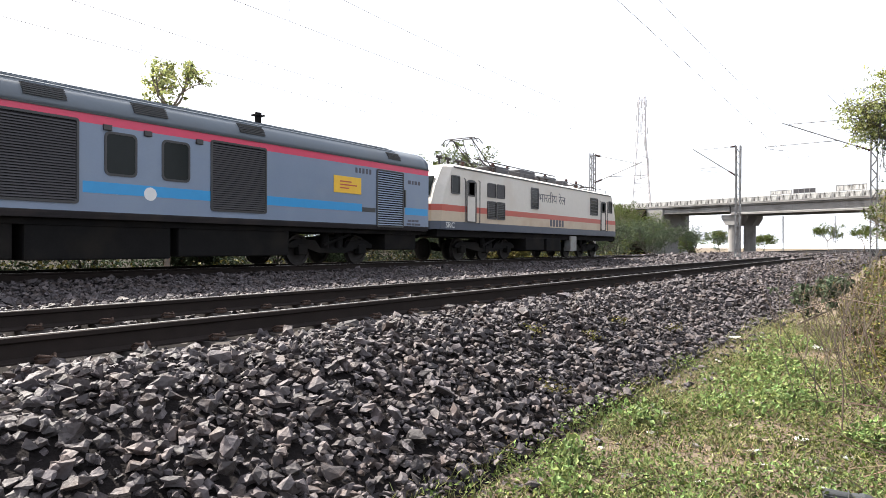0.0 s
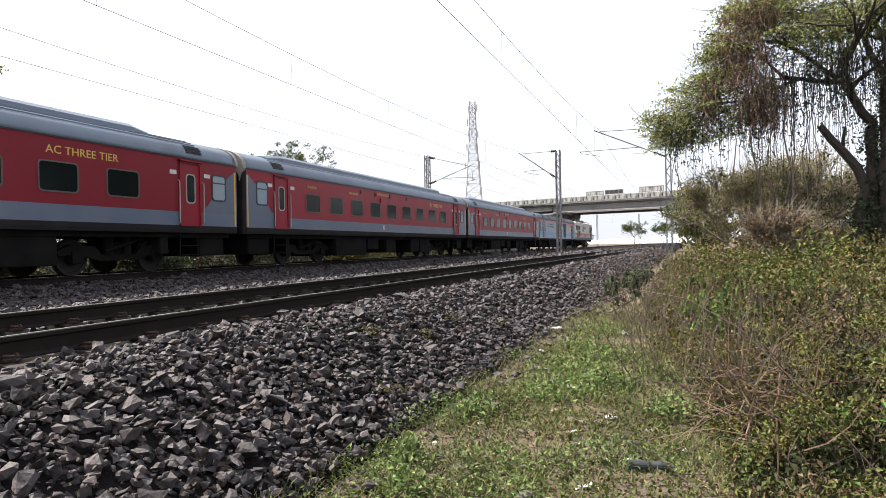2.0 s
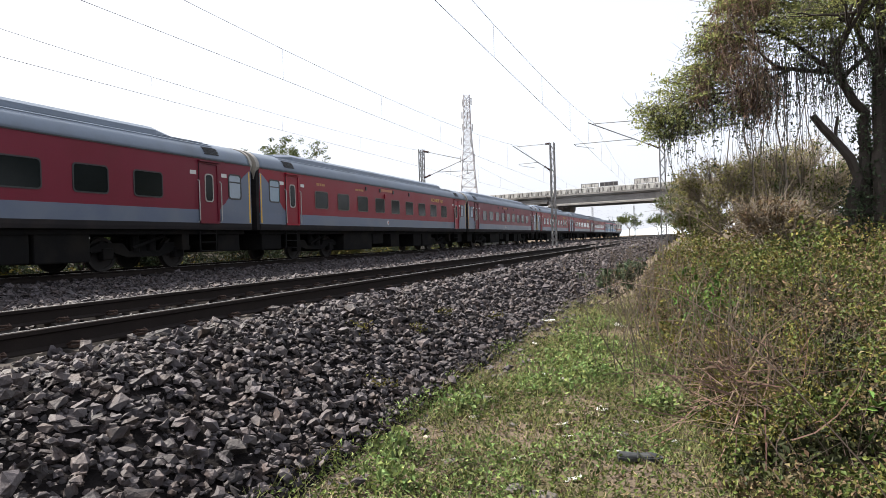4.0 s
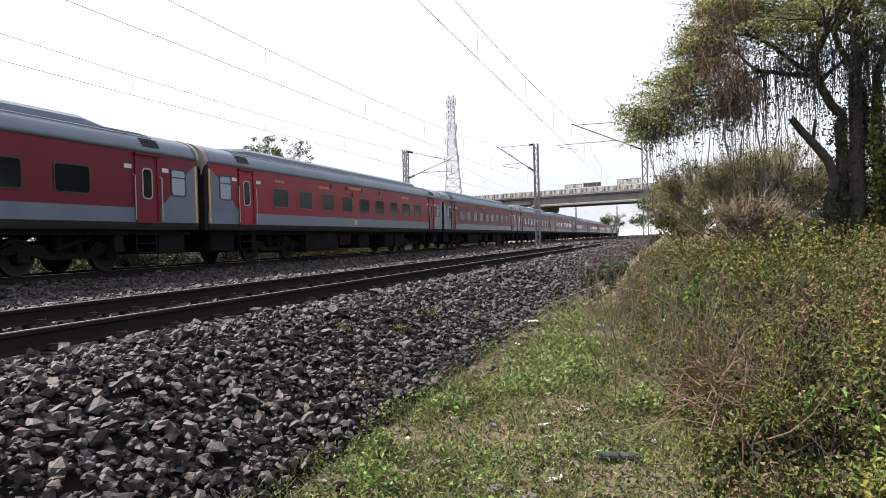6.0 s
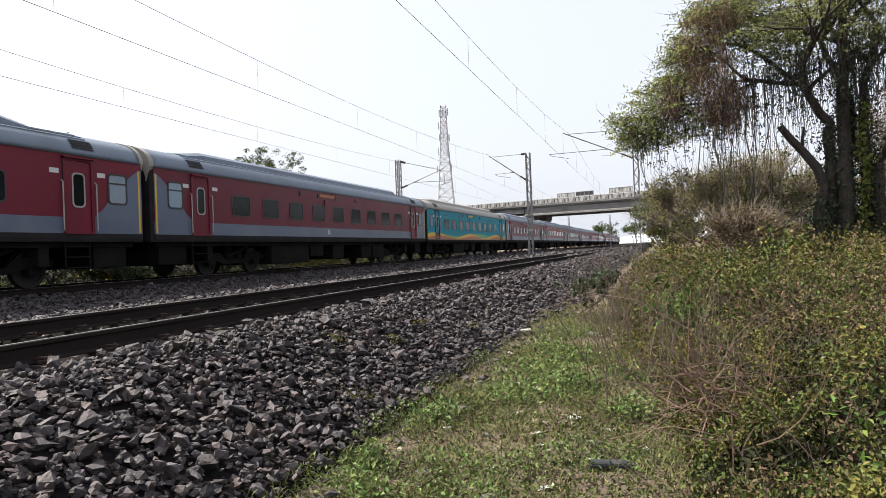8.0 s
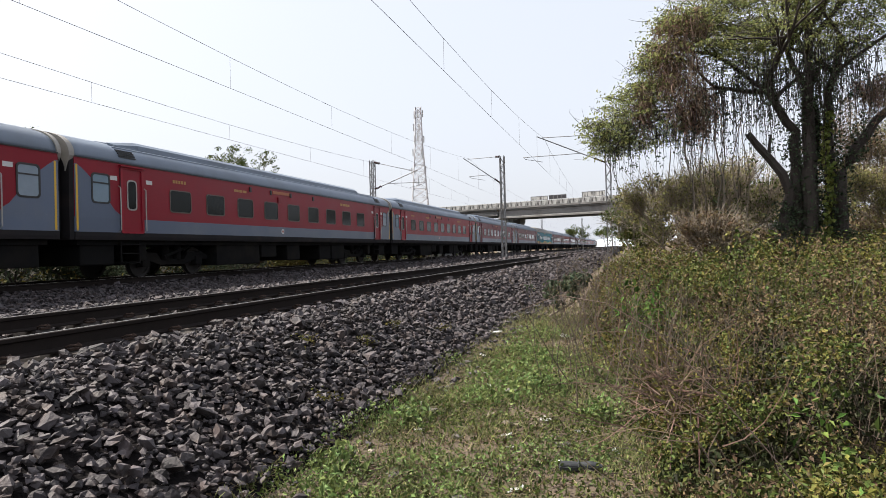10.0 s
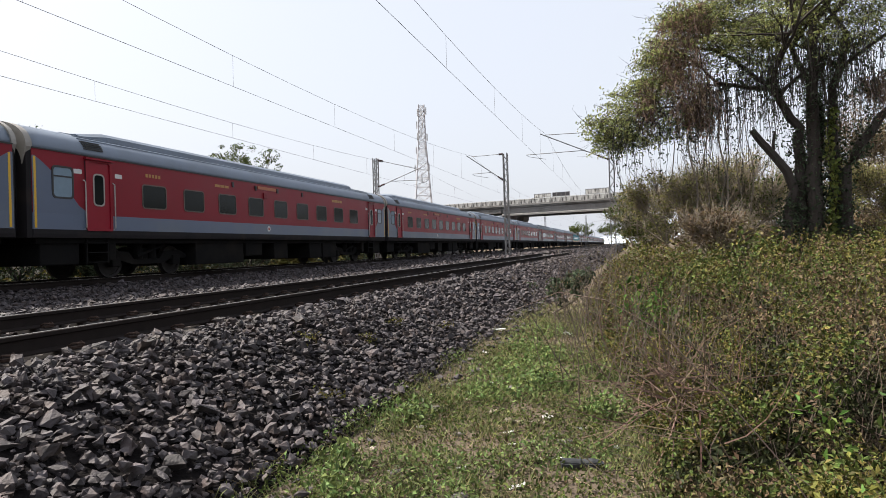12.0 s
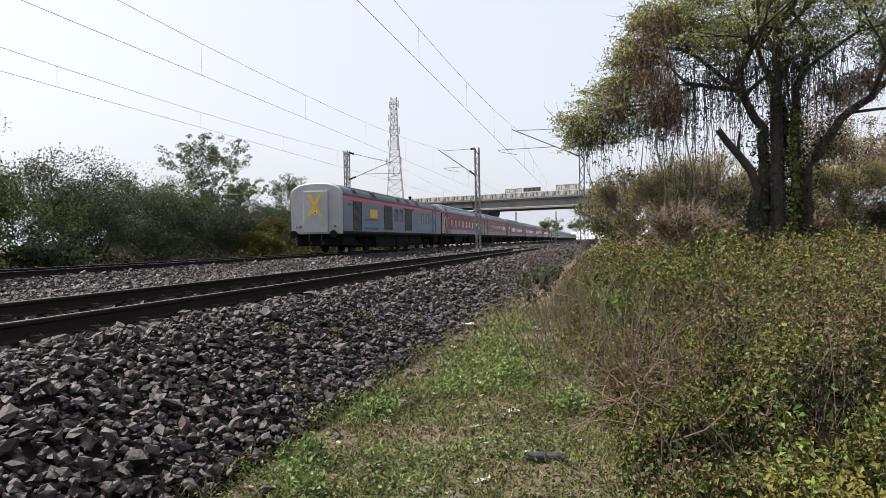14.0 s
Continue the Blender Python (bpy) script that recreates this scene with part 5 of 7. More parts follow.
def stem_arrays(base, tip, r, bow=0.15, seg=4):
    """Thin three-sided stalks from base to tip, bowed sideways."""
    n = len(base)
    t = np.linspace(0, 1, seg + 1)
    side = RNG.normal(size=(n, 3)) * np.linalg.norm(tip - base, axis=1)[:, None] * bow
    pts = base[:, None] + (tip - base)[:, None] * t[None, :, None] + side[:, None] * (np.sin(np.pi * t) * 0.8)[None, :, None]
    pts = pts + RNG.normal(size=pts.shape) * (np.linalg.norm(tip - base, axis=1) * 0.006)[:, None, None]
    rad = np.broadcast_to(np.asarray(r, float), (n,))[:, None] * (1 - 0.72 * t)[None]
    ring = []
    d = tip - base
    d = d / (np.linalg.norm(d, axis=1)[:, None] + 1e-9)
    a = np.cross(d, np.array([0.31, 0.83, 0.46]))
    a /= np.linalg.norm(a, axis=1)[:, None] + 1e-9
    b = np.cross(d, a)
    for k in range(3):
        ang = 2 * np.pi * k / 3
        ring.append(pts + (a * np.cos(ang) + b * np.sin(ang))[:, None] * rad[..., None])
    v = np.stack(ring, 2).reshape(-1, 3)
    i = np.arange(n)[:, None, None] * (seg + 1) * 3 + np.arange(seg)[None, :, None] * 3
    k = np.arange(3)[None, None]
    k2 = (k + 1) % 3
    f = np.stack([i + k, i + k2, i + 3 + k2, i + 3 + k], -1).reshape(-1, 4)
    return v, f


def stuff(name, arrays, material, label, category, parent=None):
    vs, fs, o = [], [], 0
    for v, f in arrays:
        vs.append(v)
        fs.append(f + o)
        o += len(v)
    return mesh_stuff(name, np.concatenate(vs), np.concatenate(fs), material, label, category, parent=parent)


def lumps(n, *bounds):
    return np.stack([RNG.uniform(a, b, n) for a, b in bounds], -1)


WAVES = np.random.default_rng(19).normal(size=(26, 2)) * 1.7
PHASE = np.random.default_rng(23).uniform(0, 6.28, 26)


def patchy(x, y, s=1.0):
    """Smooth uneven field between 0 and 1."""
    x, y = np.asarray(x, float), np.asarray(y, float)
    f = np.sin(x[..., None] * WAVES[:, 0] * s + y[..., None] * WAVES[:, 1] * s + PHASE).sum(-1)
    return np.clip(0.5 + f / 13.0, 0, 1)


def bank_height(x, y):
    """How high the creepers stand above the soil."""
    e = x - bank_edge(y)
    return np.clip(e * 0.85, 0.0, 1.0) ** 0.7 * (0.22 + 0.75 * patchy(x, y, 0.6) + 1.15 * (patchy(x, y, 2.9) - 0.44)) * np.interp(y, [0, 6, 14, 30], [0.80, 0.95, 1.05, 1.2])


def build_grass():
    # short turf on the path
    p = np.concatenate([lumps(100000, (-2.9, 1.2), (1.6, 17.0)), lumps(26000, (-2.9, 1.2), (-3.0, 1.6))])
    e = p[:, 0] - near_mid(p[:, 1])
    keep = (e > 3.05) & (p[:, 0] < bank_edge(p[:, 1]) + 0.6) & (RNG.random(len(p)) < 0.12 + 1.1 * patchy(p[:, 0], p[:, 1], 1.9) ** 2.2) & (RNG.random(len(p)) < np.interp(p[:, 1], [2, 6, 17], [1, 0.75, 0.35]))
    p = p[keep]
    b = np.column_stack([p, ground_z(p[:, 0], p[:, 1]) - 0.005])
    h = RNG.uniform(0.03, 0.10, len(b)) * np.interp(b[:, 1], [2, 10, 17], [0.9, 1.2, 1.6])
    tip = b + np.column_stack([RNG.normal(0, 0.6, len(b)) * h, RNG.normal(0, 0.6, len(b)) * h, h])
    half = RNG.random(len(b)) < 0.74
    stuff("grass", [stem_arrays(b[half], tip[half], 0.0055, 0.12, 2)], GRASS, "short patchy green grass on the path", "grass")
    stuff("grass", [stem_arrays(b[~half], tip[~half] + np.array([0, 0, -0.02]), 0.0045, 0.2, 2)], STRAW, "dry straw-coloured grass among the green", "grass")
    # small-leaved ground weeds
    p = np.concatenate([lumps(40000, (-2.8, 1.0), (1.8, 15.0)), lumps(16000, (-2.4, 0.6), (2.0, 6.5))])
    e = p[:, 0] - near_mid(p[:, 1])
    keep = (e > 3.1) & (p[:, 0] < bank_edge(p[:, 1]) + 0.5) & (RNG.random(len(p)) < patchy(p[:, 0] + 3, p[:, 1], 1.1) ** 1.5 + 0.12)
    p = p[keep]
    c = np.column_stack([p, ground_z(p[:, 0], p[:, 1]) + RNG.uniform(0.0, 0.06, len(p))])
    stuff("ground_weed", [leaf_arrays(c, 0.034, 1.0, 0.6)], LEAF_GREEN, "low small-leaved weeds", "weeds")
    p = lumps(30000, (-2.4, 0.6), (2.0, 9.5))
    e = p[:, 0] - near_mid(p[:, 1])
    p = p[(e > 3.0) & (p[:, 0] < bank_edge(p[:, 1]) + 0.3) & (RNG.random(len(p)) < (patchy(p[:, 0] - 6, p[:, 1] + 2, 2.3) * 1.25) ** 3)]
    c = np.column_stack([p, ground_z(p[:, 0], p[:, 1]) + RNG.uniform(0.005, 0.085, len(p)) * patchy(p[:, 0] - 6, p[:, 1] + 2, 2.3)])
    stuff("ground_weed", [leaf_arrays(c, 0.036, 0.9, 0.55)], LEAF_FRESH, "patches of low fresh green weeds on the path", "weeds")
    # dead leaves and straw strewn about
    p = lumps(9000, (-2.6, 1.0), (1.8, 12.0))
    e = p[:, 0] - near_mid(p[:, 1])
    p = p[(e > 3.0) & (p[:, 0] < bank_edge(p[:, 1]) + 0.5)]
    c = np.column_stack([p, ground_z(p[:, 0], p[:, 1]) + 0.012])
    k = RNG.random(len(c)) < 0.55
    stuff("leaf_litter", [leaf_arrays(c[k], 0.04, 2.0, 0.6)], LEAF_DRY, "dead brown leaves strewn on the path", "leaf litter")
    d = np.column_stack([RNG.normal(0, 0.07, (len(c), 2)), RNG.uniform(0, 0.03, len(c))])
    stuff("straw_litter", [stem_arrays(c[~k], (c + d)[~k], 0.003, 0.1, 2)], STRAW, "bits of straw strewn on the path", "straw")
    p = lumps(420, (-2.3, 0.5), (2.0, 8.0))
    p = p[(p[:, 0] - near_mid(p[:, 1]) > 3.1) & (p[:, 0] < bank_edge(p[:, 1]) + 0.4)]
    c = np.column_stack([p, ground_z(p[:, 0], p[:, 1]) + 0.02])
    d = np.column_stack([RNG.normal(0, 0.16, (len(c), 2)), RNG.uniform(0, 0.05, len(c))])
    stuff("fallen_twig", [stem_arrays(c, c + d, 0.004, 0.12, 4)], TWIG, "dry brown twigs fallen on the path", "twigs")
    # lush clumps at the foot of the bank
    arr = []
    for x, y, r, n in ((-1.36, 7.9, 0.55, 700), (-1.25, 6.6, 0.45, 420), (-1.0, 8.8, 0.5, 420), (-1.9, 5.6, 0.22, 260), (-1.5, 9.9, 0.35, 420), (-0.9, 7.2, 0.35, 500), (-2.0, 4.3, 0.2, 200), (-1.75, 3.7, 0.16, 150), (-0.2, 6.2, 0.25, 260), (-1.4, 11.5, 0.5, 400)):
        q = RNG.normal(size=(n, 3)) * np.array([r * 0.55, r * 0.55, 0.0])
        h = np.abs(RNG.normal(0, 0.09, n)) + 0.02
        q[:, 0] += x
        q[:, 1] += y
        q[:, 2] = ground_z(q[:, 0], q[:, 1]) + h * np.exp(-((q[:, 0] - x) ** 2 + (q[:, 1] - y) ** 2) / r ** 2 * 0.5) * 1.3
        arr.append(leaf_arrays(q, 0.052, 0.8, 0.6))
    stuff("ground_weed", arr, LEAF_FRESH, "lush bright green weeds at the foot of the bank", "weeds")
    # weeds rooted in the stones
    arr = []
    for x, y in ((-3.0, 7.2), (-3.1, 8.4), (-2.6, 5.3), (-3.3, 6.2), (-2.7, 9.6)):
        q = RNG.normal(size=(60, 3)) * np.array([0.07, 0.07, 0.03])
        q += np.array([x, y, float(ground_z(x, y)) + 0.09])
        arr.append(leaf_arrays(q, 0.04, 0.7, 0.5))
    stuff("ground_weed", arr, LEAF_OLIVE, "small weeds growing out of the stones", "weeds")


def build_thicket():
    # dense creepers over the bank, finer close by
    for x0, x1, y0, y1, n, per, spread, size, lab in ((0.4, 5.0, -3.0, 0.9, 1800, 22, 0.10, 0.06, "creepers over the bank beside the path"), (-0.3, 5.8, 0.9, 8.5, 8600, 27, 0.060, 0.037, "dense small-leaved creepers over the bank"), (-1.0, 13.0, 8.5, 17.0, 6000, 24, 0.10, 0.062, "creepers covering the bank further off"), (-1.0, 24.0, 17.0, 34.0, 4400, 20, 0.18, 0.12, "rough undergrowth below the trees")):
        p = lumps(n, (x0, x1), (y0, y1))
        p = p[(p[:, 0] > bank_edge(p[:, 1]) + 0.05) & (patchy(p[:, 0] - 4, p[:, 1] + 7, 3.0 if y0 < 8 else 1.6) > RNG.uniform(0.34, 0.56, len(p)))]
        h = bank_height(p[:, 0], p[:, 1])
        z = ground_z(p[:, 0], p[:, 1]) + np.maximum(h, 0.04) * (1 - 0.6 * RNG.random(len(p)) ** 2.2) + RNG.normal(0, 0.05, len(p))
        tone = patchy(p[:, 0] + 5, p[:, 1] - 2, 0.8) + RNG.normal(0, 0.2, len(p))
        c = np.column_stack([p, z])
        pick = np.repeat(np.arange(len(c)), RNG.integers(per // 2, per * 3 // 2, len(c)))
        q = c[pick] + RNG.normal(size=(len(pick), 3)) * spread * np.array([1, 1, 0.7])
        t = tone[pick] + RNG.normal(0, 0.08, len(pick))
        for lo, hi, mt, what in ((-9, 0.42, LEAF_OLIVE, "olive"), (0.42, 0.74, LEAF_GREEN, "green"), (0.74, 9, LEAF_DRY, "browning")):
            k = (t >= lo) & (t < hi)
            stuff("thicket", [leaf_arrays(q[k], size, 0.45, 0.6)], mt, lab + ", " + what, "undergrowth")
    # low leaves under the creepers, shade put into their dark colour
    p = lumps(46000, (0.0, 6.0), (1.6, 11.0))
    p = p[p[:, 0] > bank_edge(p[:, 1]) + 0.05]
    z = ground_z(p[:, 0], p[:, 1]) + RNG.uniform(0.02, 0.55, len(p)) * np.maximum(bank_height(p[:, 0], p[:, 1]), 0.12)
    stuff("thicket", [leaf_arrays(np.column_stack([p, z]), 0.055, 0.2, 0.6)], LEAF_SHADE, "leaves low down in the creepers, coloured dark as shade", "undergrowth")
    # their stalks
    p = lumps(3000, (-0.2, 7.0), (1.2, 14.0))
    p = p[p[:, 0] > bank_edge(p[:, 1])]
    b = np.column_stack([p, ground_z(p[:, 0], p[:, 1])])
    tip = b + np.column_stack([RNG.normal(0, 0.22, len(b)), RNG.normal(0, 0.22, len(b)), bank_height(p[:, 0], p[:, 1]) * RNG.uniform(0.6, 1.12, len(b)) + 0.05])
    stuff("thicket_stalk", [stem_arrays(b, tip, 0.005, 0.14, 3)], TWIG, "thin brown stalks in the thicket", "undergrowth")
    # long arching canes
    p = lumps(130, (0.0, 5.0), (2.2, 10.0))
    p = p[p[:, 0] > bank_edge(p[:, 1])]
    b = np.column_stack([p, ground_z(p[:, 0], p[:, 1]) + 0.2])
    tip = b + np.column_stack([RNG.normal(0, 0.7, len(b)), RNG.normal(0, 0.5, len(b)), RNG.uniform(0.0, 0.75, len(b))])
    stuff("thicket_cane", [stem_arrays(b, tip, 0.0045, 0.22, 8)], TWIG, "long brown arching canes", "undergrowth")
    # tall dry weeds along the path
    p = np.concatenate([np.stack([bank_edge(y) + RNG.normal(0.2, 0.45, len(y)) + 0.3 * np.sin(y * 2.3), y], -1) for y in (RNG.uniform(5.8, 9.0, 48), RNG.uniform(9.0, 19.0, 95))])
    b = np.column_stack([p, ground_z(p[:, 0], p[:, 1]) - 0.02])
    h = RNG.uniform(0.7, 1.5, len(b)) * np.interp(b[:, 1], [5, 9, 14], [0.75, 1.0, 1.12])
    tip = b + np.column_stack([RNG.normal(0, 0.22, len(b)) * h, RNG.normal(0, 0.22, len(b)) * h, h])
    arr = [stem_arrays(b, tip, 0.0075, 0.07, 5)]
    tb, tt = [], []
    for k in range(5):
        f = RNG.uniform(0.35, 0.95, len(b))[:, None]
        s = b + (tip - b) * f
        tb.append(s)
        tt.append(s + np.column_stack([RNG.normal(0, 0.13, len(b)), RNG.normal(0, 0.13, len(b)), RNG.uniform(0.05, 0.3, len(b))]))
    tb, tt = np.concatenate(tb), np.concatenate(tt)
    arr.append(stem_arrays(tb, tt, 0.003, 0.1, 2))
    stuff("dry_weed", arr, TWIG, "tall dry branching weed stalks along the path", "weeds")
    lf = np.concatenate([tb + (tt - tb) * RNG.uniform(0.3, 1.0, (len(tb), 1)) for _ in range(4)])
    lf = lf[RNG.random(len(lf)) < 0.6]
    half = RNG.random(len(lf)) < 0.6
    stuff("dry_weed_leaf", [leaf_arrays(lf[half], 0.035, 0.3, 0.4)], LEAF_DRY, "withered brown leaves on the tall weeds", "weeds")
    stuff("dry_weed_leaf", [leaf_arrays(lf[~half], 0.035, 0.3, 0.45)], LEAF_OLIVE, "faded olive leaves on the tall weeds", "weeds")
    # heap of reddish dead stalks leaning over the path
    q = RNG.normal(size=(230, 3)) * np.array([0.20, 0.75, 0.0]) + np.array([0.5, 6.1, 0])
    q[:, 2] = ground_z(q[:, 0], q[:, 1]) + RNG.uniform(0.0, 0.5, len(q))
    d = np.column_stack([RNG.normal(-0.12, 0.28, len(q)), RNG.normal(-0.1, 0.28, len(q)), RNG.normal(0.08, 0.22, len(q))])
    stuff("dead_stalk", [stem_arrays(q, q + d * 1.5, 0.006, 0.16, 4)], REDTWIG, "tangle of reddish dead stalks", "dead stalks")
    # a sprig of large bright leaves, and a few broad ones in the thicket
    arr = []
    for x, y, z, n, r, s in ((0.30, 9.2, -0.25, 150, 0.19, 0.11), (0.22, 8.9, -0.6, 90, 0.16, 0.10), (1.25, 4.4, -0.50, 30, 0.13, 0.085), (1.75, 4.0, -0.5, 26, 0.14, 0.08), (2.3, 4.9, -0.25, 26, 0.14, 0.08), (2.7, 6.3, -0.05, 40, 0.2, 0.09), (1.1, 3.4, -0.75, 22, 0.12, 0.07), (0.95, 3.0, -0.85, 26, 0.15, 0.06)):
        q = RNG.normal(size=(n, 3)) * r + np.array([x, y, z])
        arr.append(leaf_arrays(q, s, 0.2, 0.42))
    stuff("broad_leaved_sprig", arr, LEAF_BRIGHT, "sprigs of broad fresh green leaves", "weeds")


def limb(bm, a, d, length, r, depth, tips, spread=0.55, rise=0.1):
    """A branch that forks into thinner ones; collects the tips."""
    pts = [Vector(a)]
    dirn = Vector(d).normalized()
    n = 4
    for k in range(n):
        dirn = (dirn + Vector((random.gauss(0, 0.12), random.gauss(0, 0.12), random.gauss(0, 0.08) + rise * 0.15))).normalized()
        pts.append(pts[-1] + dirn * length / n)
    tube(bm, pts, r, 6 if r > 0.05 else 4, r * 0.62)
    if depth == 0:
        tips.append((pts[-1], dirn))
        tips.append((pts[2], dirn))
        return
    for k in range(random.choice((2, 3, 3))):
        nd = (dirn + Vector((random.gauss(0, spread), random.gauss(0, spread), random.gauss(rise, spread * 0.5)))).normalized()
        limb(bm, pts[random.choice((3, 4, 4))], nd, length * random.uniform(0.6, 0.8), r * 0.6, depth - 1, tips, spread, rise)


def tree(name, x, y, height, radius, leaves, size, leaf_material, label, bark=BARK, clumps=70, trunk_r=0.14, flat=0.75, low=0.35, group="", bushy=False, twigs=0):
    """Tapered trunk, forking limbs, and a ragged crown of leaf clumps round the limb ends."""
    z0 = float(ground_z(x, y)) - 0.1
    t = thing(name, label, "tree" if not bushy else "bush", group, m=pose(x, y, z0))
    bm = bmesh.new()
    tips = []
    fork = height * low
    pts = [(0, 0, 0), (random.gauss(0, 0.1), random.gauss(0, 0.1), fork * 0.5), (random.gauss(0, 0.2), random.gauss(0, 0.2), fork)]
    tube(bm, pts, trunk_r, 8, trunk_r * 0.7)
    for k in range(5):
        a = 2 * math.pi * (k + random.random() * 0.6) / 5
        limb(bm, pts[-1], (math.cos(a) * 0.8, math.sin(a) * 0.8, random.uniform(0.5, 1.3)), (height - fork) * 0.42, trunk_r * 0.5, 2, tips)
    part("trunk", bm, bark, t, "tapered trunk with forking limbs")
    c = []
    zc = (fork * 0.8 + height) / 2
    for k in range(clumps):
        a, b, rr = random.uniform(0, 2 * math.pi), random.uniform(-1, 1), random.random() ** 0.4
        s = math.sqrt(1 - b * b)
        wob = 0.8 + 0.35 * math.sin(3 * a + height) * math.sin(2.3 * b + x)
        c.append((math.cos(a) * s * radius * rr * wob, math.sin(a) * s * radius * rr * wob, zc + b * (height - fork * 0.8) * 0.5 * rr * wob))
    c = np.array(c + [tuple(p) for p, _ in tips if p.z < height * 1.05])
    per = max(3, leaves // len(c))
    pick = np.repeat(np.arange(len(c)), per)
    sp = radius * 0.105 * RNG.uniform(0.6, 1.5, len(c))[pick][:, None]
    ball = RNG.normal(size=(len(pick), 3))
    ball *= RNG.random((len(pick), 1)) ** 0.4 / np.linalg.norm(ball, axis=1)[:, None]
    pos = c[pick] + ball * sp * 1.75 * np.array([1, 1, flat])
    pos = pos[pos[:, 2] > 0.05]
    v, f = leaf_arrays(pos, size, 0.45, 0.55)
    stuff("crown", [(v, f)], leaf_material, "ragged leafy crown with gaps", "", parent=t)
    b = c[RNG.integers(0, len(c), twigs)] if twigs else c[:0]
    if twigs:
        stuff("twig", [stem_arrays(b - (b - np.array([0, 0, fork])) * 0.22, b + (b - np.array([0, 0, fork])) * 0.12 + RNG.normal(size=b.shape) * 0.28, 0.014, 0.10, 4)], bark, "fine bare twigs", "", parent=t)
    return t


